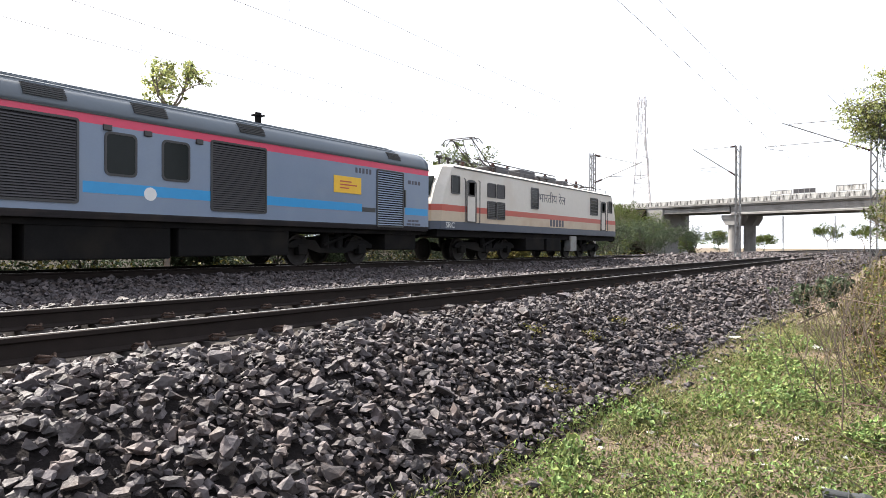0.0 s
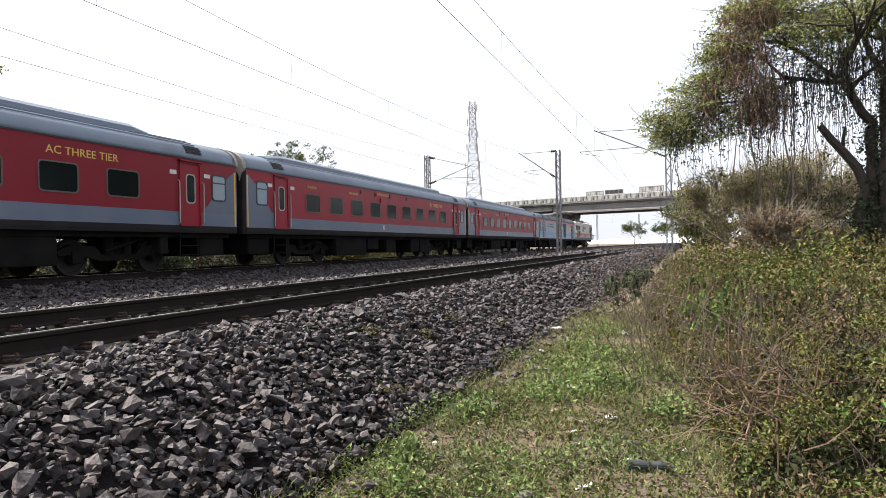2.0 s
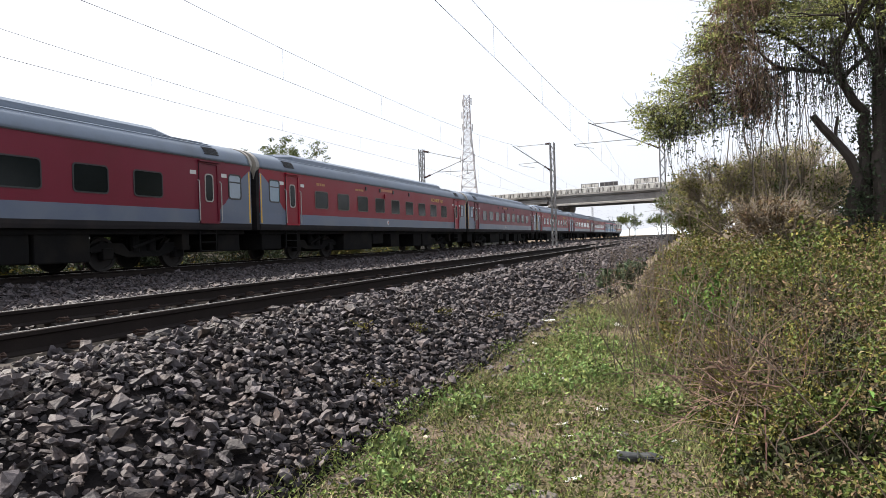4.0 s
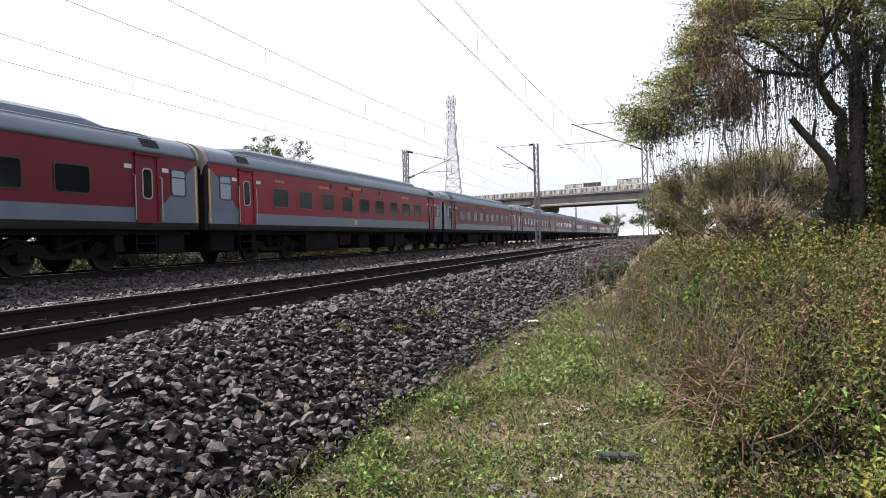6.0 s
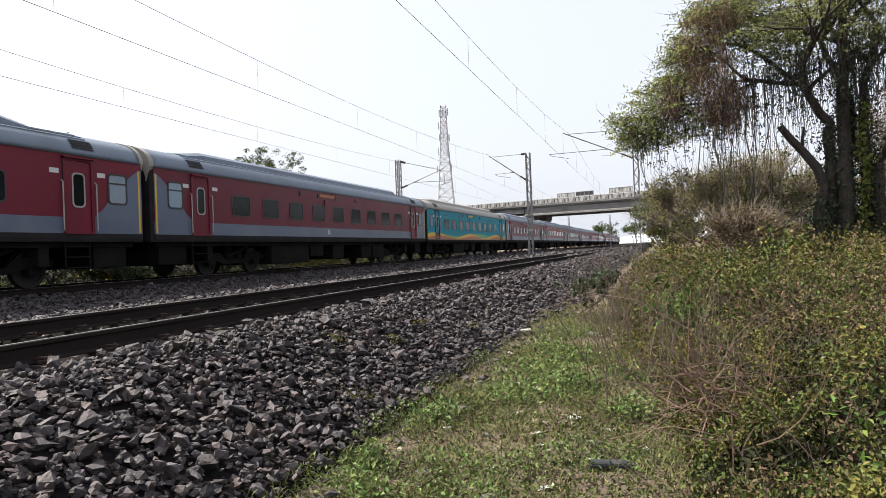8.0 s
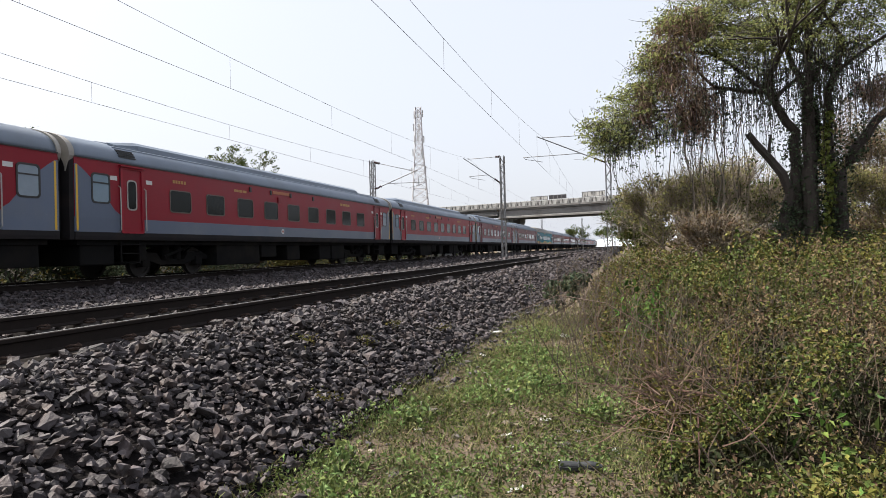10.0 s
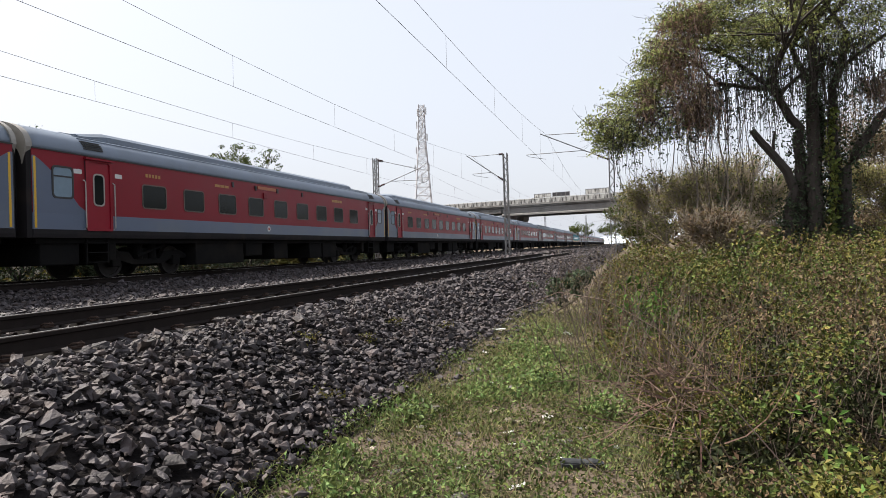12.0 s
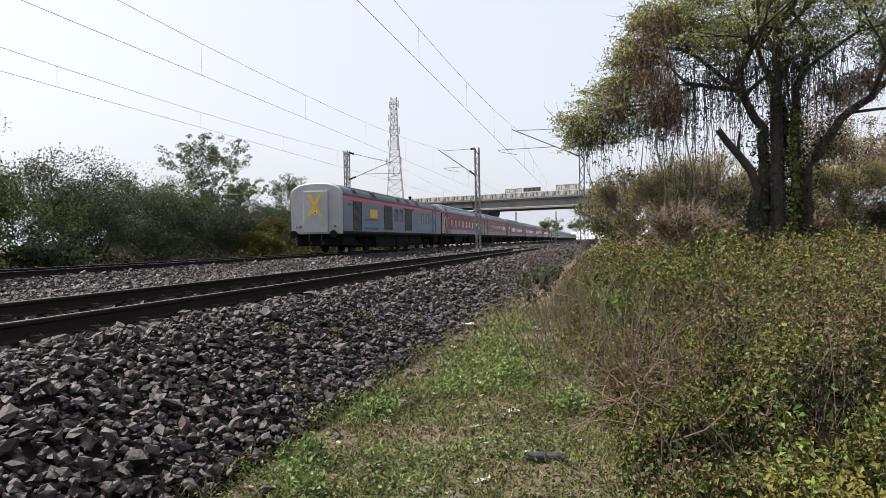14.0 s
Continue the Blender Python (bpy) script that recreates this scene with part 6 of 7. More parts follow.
def vine_tree():
    """The great spreading tree, hung with creepers, several stems from one foot."""
    t = thing("vine_draped_tree", "great spreading tree hung with dry vines, on several dark stems", "tree", m=pose(7.6, 28.5, -1.0))
    random.seed(11)
    tips = []
    stems = (((-0.80, 0.0, 0), (-0.72, 0.1, 3.6), (-0.80, 0.1, 6.0), (-1.7, 0.0, 7.75), 0.27), ((-0.25, -0.2, 0), (-0.30, -0.1, 4.0), (-0.20, 0, 7.6), (-0.1, 0.2, 10.2), 0.32), ((0.40, 0.2, 0), (0.48, 0.2, 3.6), (0.50, 0.1, 6.8), (1.0, 0, 9.6), 0.25),
             ((0.75, -0.1, 0), (0.80, -0.1, 4.2), (2.0, -0.2, 6.2), (3.9, -0.2, 7.7), 0.25), ((0.1, 0.6, 0), (0.0, 0.6, 3.8), (0.3, 0.9, 7.0), (-0.6, 1.4, 9.6), 0.22))
    for s in stems:
        bm = bmesh.new()
        pts = [Vector(p) for p in s[:4]]
        fine = []
        for i in range(3):
            for k in range(4):
                fine.append(pts[i].lerp(pts[i + 1], k / 4) + Vector((random.gauss(0, 0.045), random.gauss(0, 0.045), 0)))
        fine.append(pts[3])
        tube(bm, fine, s[4], 10, s[4] * 0.5)
        for k in range(4):
            a = random.uniform(0, 2 * math.pi)
            d = (pts[3] - pts[2]).normalized() * 0.6 + Vector((math.cos(a) * 0.9, math.sin(a) * 0.9, 0.35))
            limb(bm, fine[random.choice((10, 11, 12))], d, 2.3, s[4] * 0.36, 2, tips, 0.5, 0.08)
        part("stem", bm, BARK, t, "dark furrowed stem")
    for a, d, ln, r in (((-1.6, 0.0, 7.65), (-1, 0, 0.06), 2.2, 0.11), ((-1.7, 0.1, 7.75), (-0.8, 0.1, 0.8), 2.6, 0.11), ((-3.0, 0.1, 8.0), (-1, 0, -0.25), 2.6, 0.07), ((-3.4, 0.1, 9.2), (-0.7, 0.1, 0.5), 1.3, 0.07), ((3.8, -0.2, 7.65), (1, 0.1, 0.35), 2.6, 0.10), ((2.2, -0.2, 6.4), (1, -0.1, 0.15), 2.4, 0.07), ((-5.0, 0, 7.3), (-1, 0, -0.1), 1.7, 0.05)):
        bm = bmesh.new()
        limb(bm, a, d, ln, r, 2, tips, 0.4, 0.02)
        part("limb", bm, BARK, t, "long spreading limb")
    bm = bmesh.new()
    tube(bm, [(-1.0, -0.1, 0), (-1.28, -0.1, 1.4), (-1.22, -0.1, 2.6), (-0.98, -0.1, 3.5), (-1.25, -0.1, 4.3), (-1.75, -0.12, 5.0), (-2.15, -0.14, 5.5), (-2.5, -0.15, 6.02)], 0.24, 9, 0.13)
    tube(bm, [(-1.75, -0.12, 5.0), (-1.72, -0.2, 5.5), (-1.66, -0.2, 5.9)], 0.08, 6, 0.05)
    part("broken_limb", bm, BARK, t, "leaning stem ending in a broken-off limb")
    # crown: flat feathery sprays gathered in billows, thin at the hanging wing
    billows = ((-8.5, 0, 6.5, 0.9, 0.9, 0.7), (-7.6, 0, 6.9, 1.1, 1.0, 0.9), (-7.0, 0.2, 6.1, 1.2, 1.0, 0.6), (-6.6, 0, 7.6, 1.1, 1.2, 1.1), (-6.0, 0, 8.9, 1.1, 1.4, 1.2), (-5.3, 0, 10.3, 1.1, 1.5, 1.2), (-4.2, 0.3, 11.3, 1.4, 1.7, 0.9),
               (-3.2, -0.3, 9.6, 1.6, 1.6, 1.3), (-2.2, 0, 8.8, 1.4, 1.4, 0.8), (-1.4, 0.2, 10.6, 1.9, 2.0, 1.4), (0.6, -0.4, 9.4, 1.7, 1.6, 1.0), (1.2, 0.2, 11.3, 2.2, 2.2, 1.3), (-0.8, 0, 12.5, 2.6, 2.2, 1.0), (3.2, 0, 9.9, 1.6, 1.8, 1.2),
               (4.6, 0.3, 8.9, 1.5, 1.6, 0.9), (6.2, 0, 9.4, 1.6, 1.6, 1.2), (7.6, 0, 8.4, 1.3, 1.3, 0.9), (3.4, 0, 12.0, 2.2, 2.0, 1.2), (-5.6, 0, 6.6, 1.0, 1.0, 0.7), (5.4, -0.2, 7.6, 1.0, 1.0, 0.6), (-2.9, 0.2, 11.6, 1.6, 1.6, 0.9), (-6.9, 0, 8.0, 0.8, 0.9, 0.7), (-6.3, -0.2, 9.5, 0.7, 0.9, 0.8), (-5.4, -0.3, 8.2, 0.9, 0.9, 1.2), (-8.0, 0, 6.0, 1.0, 0.8, 0.6), (-3.6, 0, 10.4, 1.2, 1.4, 1.0), (-5.0, 0, 11.0, 0.8, 1.0, 0.6))
    cl = []
    for x, y, z, rx, ry, rz in billows:
        d = RNG.normal(size=(int(40 * rx * max(rz, 0.8)), 3))
        d = d / np.linalg.norm(d, axis=1)[:, None] * RNG.random((len(d), 1)) ** 0.45
        cl.append(np.array([x, y, z]) + d * np.array([rx, ry, rz]))
    cl = np.concatenate(cl + [np.array([tuple(p) for p, _ in tips])])
    sel = np.repeat(np.arange(len(cl)), RNG.integers(18, 46, len(cl)))
    lean = RNG.normal(0, 0.25, (len(cl), 2))[sel]
    off = np.clip(RNG.normal(size=(len(sel), 3)), -1.6, 1.6) * np.array([0.30, 0.30, 0.06])
    off[:, 2] += (off[:, :2] * lean).sum(1) - 0.35 * (off[:, 0] ** 2 + off[:, 1] ** 2)
    stuff("crown", [leaf_arrays(cl[sel] + off, 0.135, 0.9, 0.42)], LEAF_ACACIA, "fine feathery green leaves with gaps", "", parent=t)
    b = cl[RNG.integers(0, len(cl), 4200)]
    stuff("twig", [stem_arrays(b + RNG.normal(size=b.shape) * 0.1, b + RNG.normal(size=b.shape) * np.array([0.5, 0.5, 0.28]), 0.013, 0.15, 3)], BARK, "fine bare twigs", "", parent=t)
    # withered creeper hanging over the outer crown
    vb, vl = [], []
    for x, y, z, rx, ry, rz, n in ((-5.7, -0.6, 9.5, 0.8, 0.8, 1.4, 170), (-4.9, -0.8, 8.3, 1.0, 0.7, 1.7, 260), (-4.4, -0.7, 7.1, 0.8, 0.6, 1.1, 170), (-4.7, -0.6, 10.6, 1.1, 0.8, 0.9, 150), (2.0, -0.4, 7.5, 0.8, 0.5, 0.6, 150), (3.0, -0.2, 8.0, 0.7, 0.5, 0.5, 120), (-6.5, -0.4, 7.6, 0.5, 0.6, 1.0, 140)):
        d = RNG.normal(size=(n, 3))
        d = d / np.linalg.norm(d, axis=1)[:, None] * RNG.random((n, 1)) ** 0.4
        vb.append(np.array([x, y, z]) + d * np.array([rx, ry, rz]))
    vb = np.concatenate(vb)
    vt = vb + np.column_stack([RNG.normal(0, 0.22, len(vb)), RNG.normal(0, 0.22, len(vb)), -RNG.uniform(0.3, 1.2, len(vb))])
    stuff("withered_creeper", [stem_arrays(vb, vt, 0.016, 0.18, 4)], DEAD_VINE, "mat of withered brown creeper stems", "", parent=t)
    f = RNG.random((len(vb), 6, 1))
    vl = (vb[:, None] + (vt - vb)[:, None] * f).reshape(-1, 3)
    stuff("withered_leaves", [leaf_arrays(vl + RNG.normal(size=vl.shape) * 0.09, 0.12, 0.2, 0.45)], LEAF_VINE, "withered brown creeper leaves on the crown", "", parent=t)
    # hanging creepers
    n = 560
    x = np.concatenate([RNG.uniform(-5.0, -1.4, 220), RNG.normal(0.3, 0.9, 270), RNG.uniform(-8.0, -5.0, 70)])
    y = RNG.normal(0, 0.9, n)
    top = np.interp(x, [-8, -5.5, -3, 0, 3], [6.0, 7.0, 8.3, 9.0, 8.6]) + RNG.normal(0, 0.4, n)
    length = RNG.uniform(0.7, 3.6, n) * np.where(RNG.random(n) < 0.2, 1.8, 0.85) * np.where(x < -5, 0.5, 1.0)
    b = np.column_stack([x, y, top])
    tip = b + np.column_stack([RNG.normal(0, 0.16, n), RNG.normal(0, 0.16, n), -np.minimum(length, top - 0.3)])
    stuff("hanging_vine", [stem_arrays(b, tip, 0.016, 0.05, 8)], BARK, "dry brown vines hanging from the crown", "", parent=t)
    f = RNG.random((n, 6, 1)) ** 0.8
    lf = (b[:, None] + (tip - b)[:, None] * f).reshape(-1, 3).repeat(2, 0)
    stuff("vine_leaves", [leaf_arrays(lf + RNG.normal(size=lf.shape) * 0.06, 0.12, -0.2, 0.5)], LEAF_DARK, "dark leaves on the hanging vines", "", parent=t)
    # woody lianas from the ground to the crown
    for x, y, x2, r in ((-4.6, -0.3, -4.9, 0.050), (-4.35, 0.2, -4.1, 0.036), (-3.4, -0.2, -3.7, 0.048), (-3.1, 0.3, -2.8, 0.030), (-3.75, 0.1, -3.3, 0.034), (-2.3, 0.4, -2.6, 0.028), (-5.3, 0.5, -5.6, 0.034)):
        bm = bmesh.new()
        tube(bm, [(x + (x2 - x) * k / 9 + 0.13 * math.sin(k * 1.3 + x * 5), y + 0.1 * math.sin(k * 0.9 + x), 0.3 + 0.78 * k) for k in range(10)], r, 6, r * 0.55)
        part("liana", bm, PALE_BARK, t, "pale twisting woody liana")
    # creepers climbing the stems
    q = []
    for s in stems:
        for _ in range(1700):
            u = RNG.random() ** 1.4
            p = Vector(s[0]).lerp(Vector(s[1]), min(1, u * 1.6)) if u < 0.62 else Vector(s[1]).lerp(Vector(s[2]), (u - 0.62) / 0.38)
            q.append(tuple(p + Vector(tuple(RNG.normal(0, s[4] * 1.0, 3)))))
    for x, z1, n in ((-1.25, 3.2, 900), (-3.5, 3.0, 600), (-4.7, 2.4, 350), (1.2, 2.0, 500)):
        q += np.column_stack([RNG.normal(x, 0.28, n), RNG.normal(-0.3, 0.25, n), RNG.random(n) ** 1.5 * z1]).tolist()
    stuff("climbing_creeper", [leaf_arrays(np.array(q), 0.14, 0.1, 0.6)], LEAF_DARK, "dark creeper leaves climbing the stems", "", parent=t)
    z = RNG.uniform(0.1, 6.6, 620)
    q = np.column_stack([0.26 + 0.08 * np.sin(z * 2.1) + RNG.normal(0, 0.10, 620), RNG.normal(-0.55, 0.06, 620), z])
    stuff("climbing_creeper", [leaf_arrays(q, 0.17, 0.2, 0.8)], LEAF_CREEPER, "fresh green creeper up one stem", "", parent=t)
    return t


random.seed(5)
build_grass()
build_thicket()
vine_tree()
random.seed(21)
# undergrowth and small trees on the near side
for x, y, h, r, n, mt, lab in ((3.3, 32.5, 6.0, 2.0, 2600, LEAF_SCRUB, "thin olive scrub tree behind the lianas"), (5.7, 31.6, 5.6, 1.6, 2000, LEAF_GREEN, "thin green scrub tree behind the lianas"), (2.0, 30, 5.2, 2.5, 4600, LEAF_SCRUB, "olive scrub tree beside the great tree"), (4.6, 33, 6.2, 2.8, 4200, LEAF_SCRUB, "thin olive scrub tree beside the path"), (0.9, 36, 4.2, 2.0, 4200, LEAF_GREEN, "low green scrub tree"), (3.2, 25.5, 3.0, 1.6, 3600, LEAF_DRY, "half-bare brown scrub beside the tree"),
                              (12.0, 37, 8.4, 3.2, 11000, LEAF_DRY, "bare brown tree with few leaves"), (15.0, 40, 8.6, 3.6, 11000, LEAF_SCRUB, "tall olive tree at the edge"), (11.3, 32.5, 5.4, 2.4, 8000, LEAF_SCRUB, "olive bush behind the stems"), (12.6, 29.5, 3.4, 1.8, 4500, LEAF_DARK, "dark bush in the tree's shade"), (21, 31, 6.5, 3.6, 5000, LEAF_DRY, "brown tree at the edge"), (9.0, 45, 6.2, 3.4, 7000, LEAF_SCRUB, "olive tree farther off"), (6.5, 42, 4.2, 2.6, 4000, LEAF_SCRUB, "scrub in front of the hut")):
    tree("scrub_tree", x, y, h, r, n, 0.12, mt, lab, PALE_BARK, 60, 0.09, low=0.3, twigs=700)
for x, y, h in ((10.4, 36, 3.0), (12.3, 35, 3.2), (14.2, 36.5, 3.6), (16, 35, 3.4), (11.2, 41, 3.2), (13.6, 43, 3.8), (17.5, 39, 4.0), (19.5, 36, 4.0), (8.2, 38, 2.4), (5.6, 37.5, 2.6)):
    tree("bush", x, y, h, 2.0, 3200, 0.14, LEAF_SCRUB if int(x) % 2 else LEAF_DRY, "brownish olive bush behind the great tree", PALE_BARK, 46, 0.05, low=0.12, bushy=True, twigs=420)
tree("bush", -1.25, 13.6, 1.25, 0.62, 900, 0.13, LEAF_DARK, "dark green broad-leaved bush at the edge of the stones", PALE_BARK, 26, 0.03, low=0.45, bushy=True)
# the green wall behind the far track
row = [(-24.5, 12, 4.4, 2.6, LEAF_DARK), (-27, 17, 6.0, 3.2, LEAF_DARK), (-25, 21, 4.6, 2.6, LEAF_GREEN), (-28.5, 24, 6.2, 3.4, LEAF_DARK), (-24.5, 26.5, 4.0, 2.5, LEAF_DARK), (-28, 30.5, 5.6, 3.2, LEAF_DARK), (-24.2, 31.5, 4.2, 2.7, LEAF_DARK), (-27, 36, 5.3, 3.0, LEAF_GREEN), (-24, 37.5, 4.0, 2.5, LEAF_DARK), (-27.5, 42, 4.7, 2.8, LEAF_DARK), (-23.8, 44, 3.2, 2.3, LEAF_OLIVE), (-26.5, 49, 4.2, 2.7, LEAF_DARK), (-24, 52, 3.2, 2.2, LEAF_OLIVE),
       (-27, 58, 4.5, 3.0, LEAF_GREEN), (-25, 66, 4.6, 3.0, LEAF_DARK), (-28, 75, 5.2, 3.4, LEAF_GREEN), (-26, 85, 5.0, 3.4, LEAF_DARK), (-29, 96, 6.0, 4.0, LEAF_GREEN), (-25, 104, 4.5, 2.4, LEAF_DARK), (-24.5, 7, 4.2, 2.6, LEAF_DARK), (-29.5, 10, 6.6, 3.6, LEAF_DARK), (-28.5, 3, 6.2, 3.4, LEAF_GREEN), (-26, 1, 4.8, 2.8, LEAF_DARK), (-25, -5, 4.3, 2.6, LEAF_GREEN), (-31, 33, 6.4, 3.6, LEAF_DARK), (-32, 44, 5.6, 3.6, LEAF_DARK), (-31, 20, 7.0, 3.6, LEAF_DARK), (-31, 55, 5.4, 3.4, LEAF_DARK), (-22.3, 22.5, 1.8, 1.5, LEAF_DARK), (-22.2, 40, 2.2, 1.6, LEAF_OLIVE), (-22.6, 15.5, 2.2, 1.6, LEAF_DARK), (-33, 108, 5.5, 3.4, LEAF_DARK), (-38, 112, 6.5, 4.0, LEAF_GREEN), (-43, 114, 6.0, 4.0, LEAF_DARK), (-30.5, 103, 4.6, 3.0, LEAF_DARK), (-27, 110, 3.6, 2.2, LEAF_GREEN), (-47, 118, 6.5, 4.2, LEAF_GREEN), (-36, 103, 6.0, 3.6, LEAF_DARK)]
for x, y, h, r, mt in row:
    tree("roadside_tree" if h > 4.5 else "bush", x, y, h * (1.14 if y < 16 else 1.28), r * 1.12, 12500 if y < 60 else 3600, 0.125 if y < 60 else 0.2, mt, {LEAF_DARK.name: "dark dense bushy tree behind the far track", LEAF_GREEN.name: "green bushy tree behind the far track", LEAF_OLIVE.name: "olive bush behind the far track"}[mt.name], BARK, 80, 0.10, low=0.08, group="trees behind the far track", bushy=h <= 4.5)
# slender taller trees that stand out above it
for x, y, h, r in ((-28.3, 42.5, 10.6, 2.1), (-33.5, 56, 9.2, 1.4), (-32, 64, 9.6, 2.9), (-37, 84, 10.0, 3.6), (-34, 96, 9.5, 4.0), (-41, 110, 10.5, 3.4), (-29.5, 68, 6.0, 2.2)):
    tree("slender_tree", x, y, h, r, 7000, 0.15, LEAF_GREEN, "slender airy tree rising above the bushes", PALE_BARK, 90, 0.12, low=0.46)
tree("slender_tree", -20.7, 12.7, 8.6, 0.95, 2600, 0.12, LEAF_ACACIA, "slender grey-green tree close behind the far track", PALE_BARK, 60, 0.10, low=0.74)
# trees beyond the bridge
for x, y, h, r in ((-12, 190, 7.5, 5.0), (-5, 215, 8.0, 4.5), (-24, 170, 5.0, 4.5), (-30, 150, 5.5, 4.5), (2, 185, 7.0, 4.5), (8, 150, 6.5, 4.5), (14, 120, 7.0, 4.5), (4, 92, 5.0, 3.5), (3, 70, 4.6, 3.2), (8, 62, 5.4, 3.4), (1.8, 55, 3.8, 2.4), (16, 80, 7.0, 4.5), (-50, 140, 6, 5), (-62, 150, 7, 5), (-75, 150, 7, 5), (12, 56, 6.0, 3.5)):
    tree("distant_tree", x, y, h, r, 2600, 0.34, LEAF_GREEN if y > 100 else LEAF_OLIVE, "hazy distant tree beyond the tracks", PALE_BARK, 40, 0.14, low=0.35)


def verge():
    """Yellowed grass strip at the foot of the far bushes."""
    p = lumps(26000, (-24.0, -18.7), (-6, 62))
    p = p[RNG.random(len(p)) < 0.3 + 0.7 * patchy(p[:, 0], p[:, 1], 0.5)]
    b = np.column_stack([p, ground_z(p[:, 0], p[:, 1])])
    h = RNG.uniform(0.12, 0.42, len(b))
    tip = b + np.column_stack([RNG.normal(0, 0.5, len(b)) * h, RNG.normal(0, 0.5, len(b)) * h, h])
    k = RNG.random(len(b)) < 0.5
    stuff("verge_grass", [stem_arrays(b[k], tip[k], 0.016, 0.1, 2)], STRAW, "yellowed tall grass behind the far track", "grass")
    stuff("verge_grass", [stem_arrays(b[~k], tip[~k], 0.016, 0.1, 2)], GRASS, "green tall grass behind the far track", "grass")
    q = lumps(34000, (-25.0, -19.4), (-8, 66))
    q = q[RNG.random(len(q)) < 0.15 + 0.85 * patchy(q[:, 0], q[:, 1], 0.45) ** 2]
    c = np.column_stack([q, ground_z(q[:, 0], q[:, 1]) + RNG.uniform(0.02, 1.0, len(q)) * patchy(q[:, 0], q[:, 1], 0.9) * 1.3])
    h = lumps(30000, (-30.0, -23.2), (-10, 72))
    h = np.column_stack([h, ground_z(h[:, 0], h[:, 1]) + RNG.uniform(0.0, 1.9, len(h)) * (0.35 + patchy(h[:, 0], h[:, 1], 0.6))])
    stuff("hedge_foot", [leaf_arrays(h, 0.17, 0.4, 0.6)], LEAF_DARK, "dark low undergrowth at the foot of the far trees", "undergrowth")
    stuff("verge_weed", [leaf_arrays(c, 0.15, 0.5, 0.6)], LEAF_OLIVE, "rank weeds behind the far track", "weeds")


verge()

# ---- litter on the path ----
LITTER = mat("crumpled_paper", (0.585, 0.579, 0.558), 0.7, vary=0.2, scale=20, fine=120)
LITTER_TAN = mat("stained_card", (0.298, 0.247, 0.195), 0.8, vary=0.3, scale=15)
FLAT_STONE = mat("flat_grey_stone", (0.0984, 0.0861, 0.0779), 0.85, vary=0.35, scale=12, fine=90, bump=0.004)
SANDAL = mat("old_dark_rubber", (0.01804, 0.01968, 0.02132), 0.6, vary=0.4, scale=10)


def scrap(x, y, size, material, label, lift=0.0):
    """A crumpled scrap: a small buckled sheet with thickness."""
    n = 5
    bm = bmesh.new()
    grid = [[bm.verts.new(((i / (n - 1) - 0.5) * size * random.uniform(0.85, 1.1), (j / (n - 1) - 0.5) * size * 0.62 * random.uniform(0.8, 1.1), random.uniform(0, size * 0.22))) for i in range(n)] for j in range(n)]
    for j in range(n - 1):
        for i in range(n - 1):
            bm.faces.new((grid[j][i], grid[j][i + 1], grid[j + 1][i + 1], grid[j + 1][i]))
    bmesh.ops.solidify(bm, geom=bm.faces[:], thickness=0.004)
    o = part("litter", bm, material, None, label)
    o.matrix_basis = pose(x, y, float(ground_z(x, y)) + 0.012 + lift, random.uniform(-15, 15), random.uniform(-15, 15), random.uniform(0, 360))
    return tagged(o, label, "litter", "litter on the path")


random.seed(3)
for x, y, s in ((-2.22, 11.31, 0.28), (-0.94, 5.26, 0.10), (-1.73, 5.34, 0.09), (-0.48, 4.77, 0.11), (-1.15, 4.47, 0.08), (-0.68, 5.86, 0.14), (-2.0, 9.3, 0.12), (-0.7, 4.25, 0.12), (-0.05, 5.1, 0.08), (-0.85, 5.0, 0.09), (-1.55, 7.3, 0.14), (-1.7, 8.1, 0.13), (-0.35, 5.6, 0.10), (-1.3, 9.0, 0.18), (-0.95, 11.5, 0.22)):
    scrap(x, y, s, LITTER, "crumpled scrap of white paper")
for x, y, s in ((-0.97, 5.6, 0.16), (-0.63, 4.72, 0.13), (-1.5, 6.3, 0.15), (-1.2, 5.9, 0.12), (-0.75, 5.6, 0.14)):
    scrap(x, y, s, LITTER_TAN, "stained tan scrap of card")


def pebble(x, y, sx, sy, sz, label, material=FLAT_STONE):
    bm = bmesh.new()
    bmesh.ops.create_icosphere(bm, subdivisions=2, radius=0.5)
    for v in bm.verts:
        k = 1 + 0.22 * noise.noise(v.co * 2.3 + Vector((x, y, 0)))
        v.co = Vector((v.co.x * sx * k, v.co.y * sy * k, v.co.z * sz * 0.75 * k))
    o = part("stone", bm, material, None, label)
    o.matrix_basis = pose(x, y, float(ground_z(x, y)) + sz * 0.12, 0, 0, random.uniform(0, 180))
    tagged(o, label, "stone", "stones on the path")


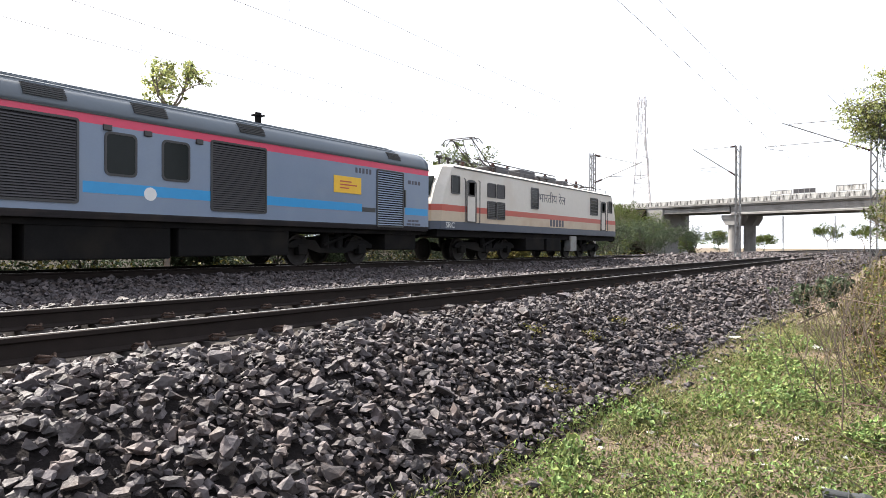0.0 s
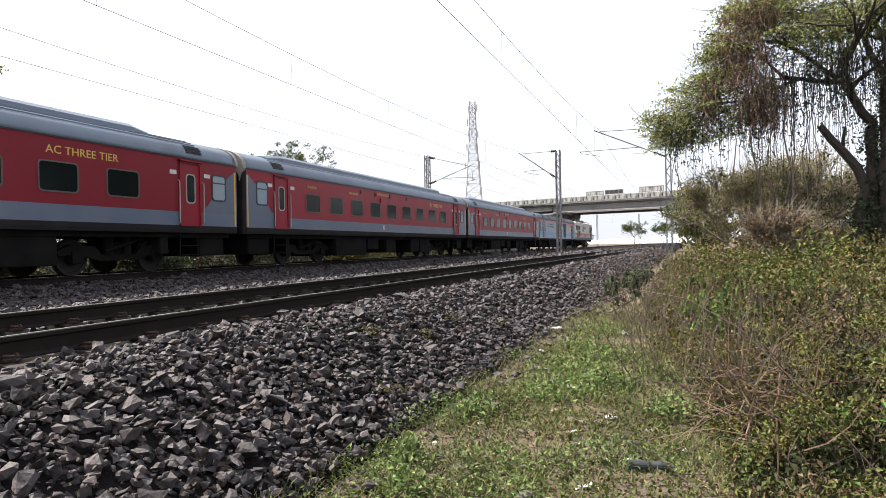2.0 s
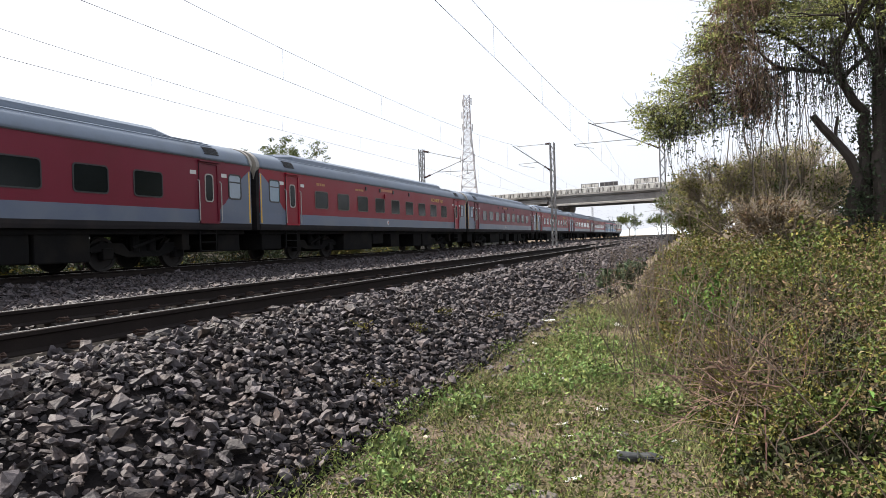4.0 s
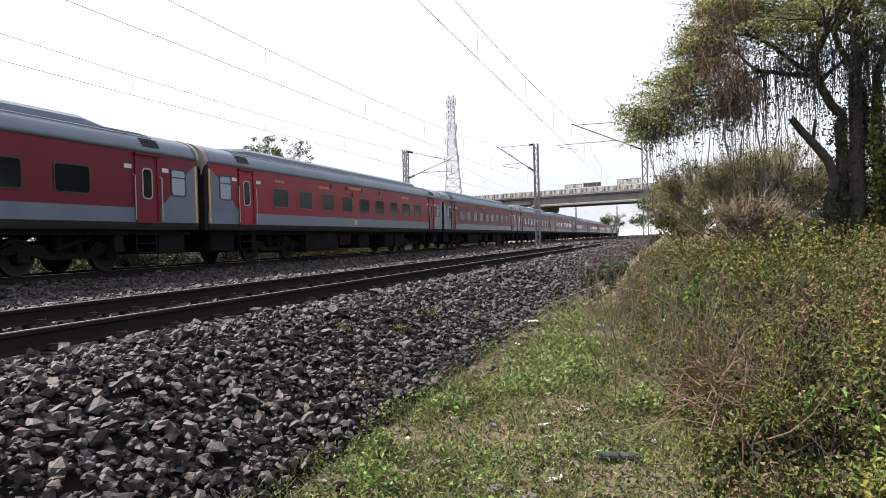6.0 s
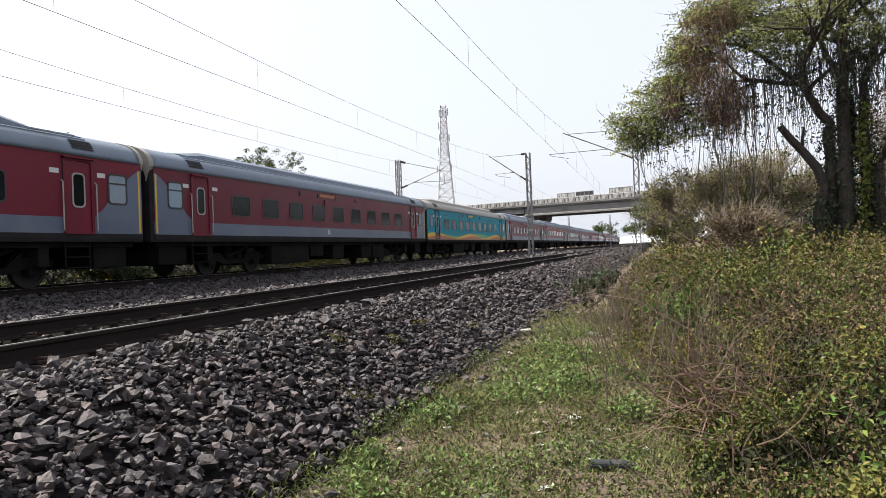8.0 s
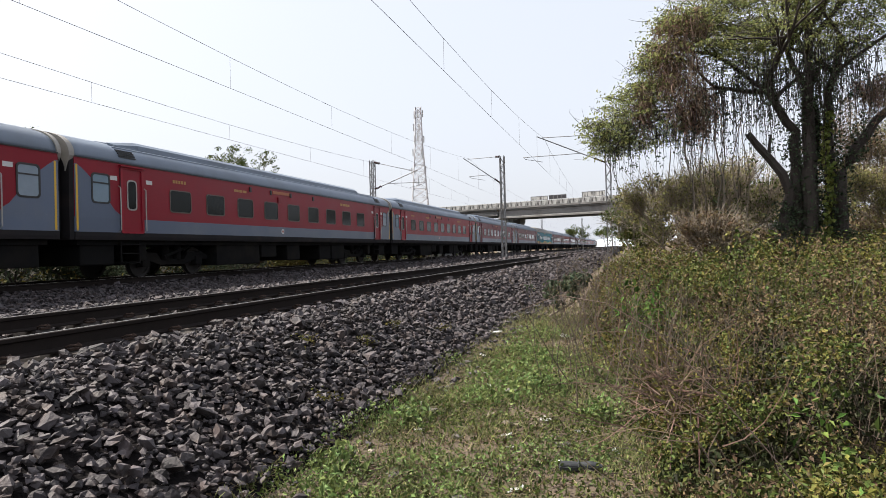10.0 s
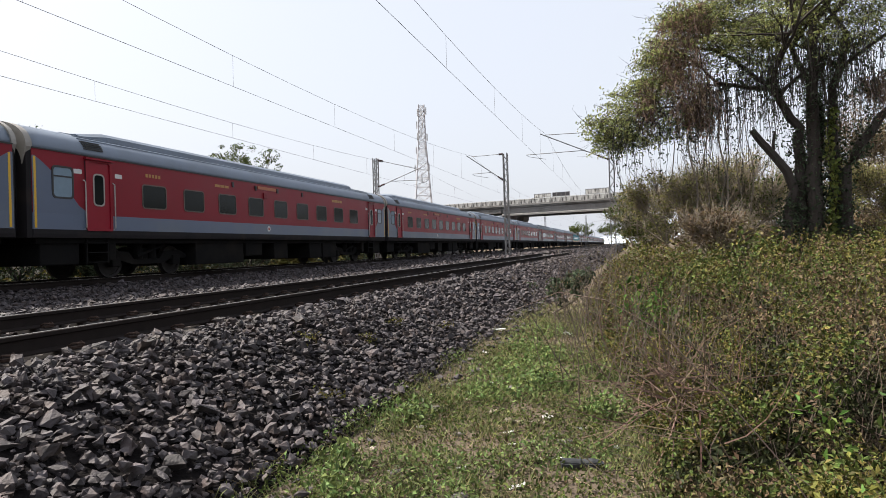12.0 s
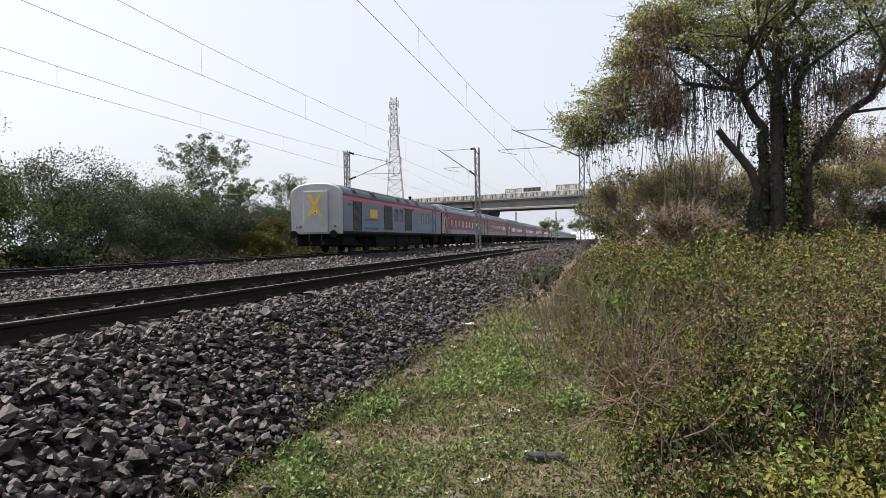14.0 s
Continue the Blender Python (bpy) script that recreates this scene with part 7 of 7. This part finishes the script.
for x, y, sx, sy, sz in ((-0.48, 5.19, 0.15, 0.11, 0.05), (-0.85, 3.95, 0.2, 0.13, 0.08), (-1.05, 4.0, 0.16, 0.12, 0.07), (-0.55, 5.35, 0.12, 0.09, 0.05), (-1.6, 4.3, 0.13, 0.1, 0.06), (-1.35, 5.2, 0.1, 0.08, 0.05), (-1.2, 7.0, 0.2, 0.15, 0.14), (-1.8, 6.0, 0.12, 0.1, 0.07)):
    pebble(x, y, sx, sy, sz, "flat grey stone lying on the path")
pebble(-1.95, 4.76, 0.08, 0.06, 0.07, "pale stone at the foot of the ballast", LITTER_TAN)


def sandal():
    """An old rubber shoe lying on its side."""
    t = thing("old_shoe", "worn dark rubber shoe lying in the grass", "shoe", m=pose(-0.30, 4.66, float(ground_z(-0.3, 4.66)) + 0.01, 0, 0, 12))
    bm = bmesh.new()
    prof = [(-0.15, 0.035), (-0.10, 0.048), (-0.02, 0.036), (0.06, 0.046), (0.12, 0.044), (0.155, 0.02)]
    loft(bm, [[(x, -w, 0), (x, w, 0), (x, w, 0.028), (x, -w, 0.028)] for x, w in prof])
    part("sole", bm, SANDAL, t, "dark rubber sole")
    bm = bmesh.new()
    loft(bm, [[(x, w * math.cos(a), 0.028 + h * math.sin(a)) for a in [math.pi * k / 8 for k in range(9)]] for x, w, h in ((-0.14, 0.030, 0.035), (-0.08, 0.040, 0.03), (0.0, 0.034, 0.022), (0.07, 0.041, 0.03), (0.13, 0.032, 0.016))])
    part("upper", bm, SANDAL, t, "dark crumpled upper")
    bm = bmesh.new()
    tube(bm, [(-0.02, -0.045, 0.03), (-0.015, -0.03, 0.055), (-0.01, 0.03, 0.055), (0.0, 0.045, 0.03)], 0.005, 6)
    part("strap", bm, SANDAL, t)


sandal()


def motions():
    """The train runs off at about 128 km/h; rows give the rear end of the first coach."""
    rear = ((0.0, -5.2), (0.5, 12.5), (1.0, 30.1), (1.5, 47.75), (2.0, 65.55), (2.5, 83.5), (3.0, 101.3), (3.5, 120.2), (6.0, 208.9), (6.5, 226.75), (7.0, 244.0), (7.5, 261.3),
            (8.0, 278.9), (10.5, 366.9), (11.0, 384.6), (11.5, 402.25), (12.0, 419.9), (12.5, 437.5), (13.0, 455.0), (13.5, 472.05), (14.0, 489.5))
    for ob, shift in TRAIN:
        walk(ob, [(t, pose(TRAIN_X, y + shift, 0)) for t, y in rear])


motions()
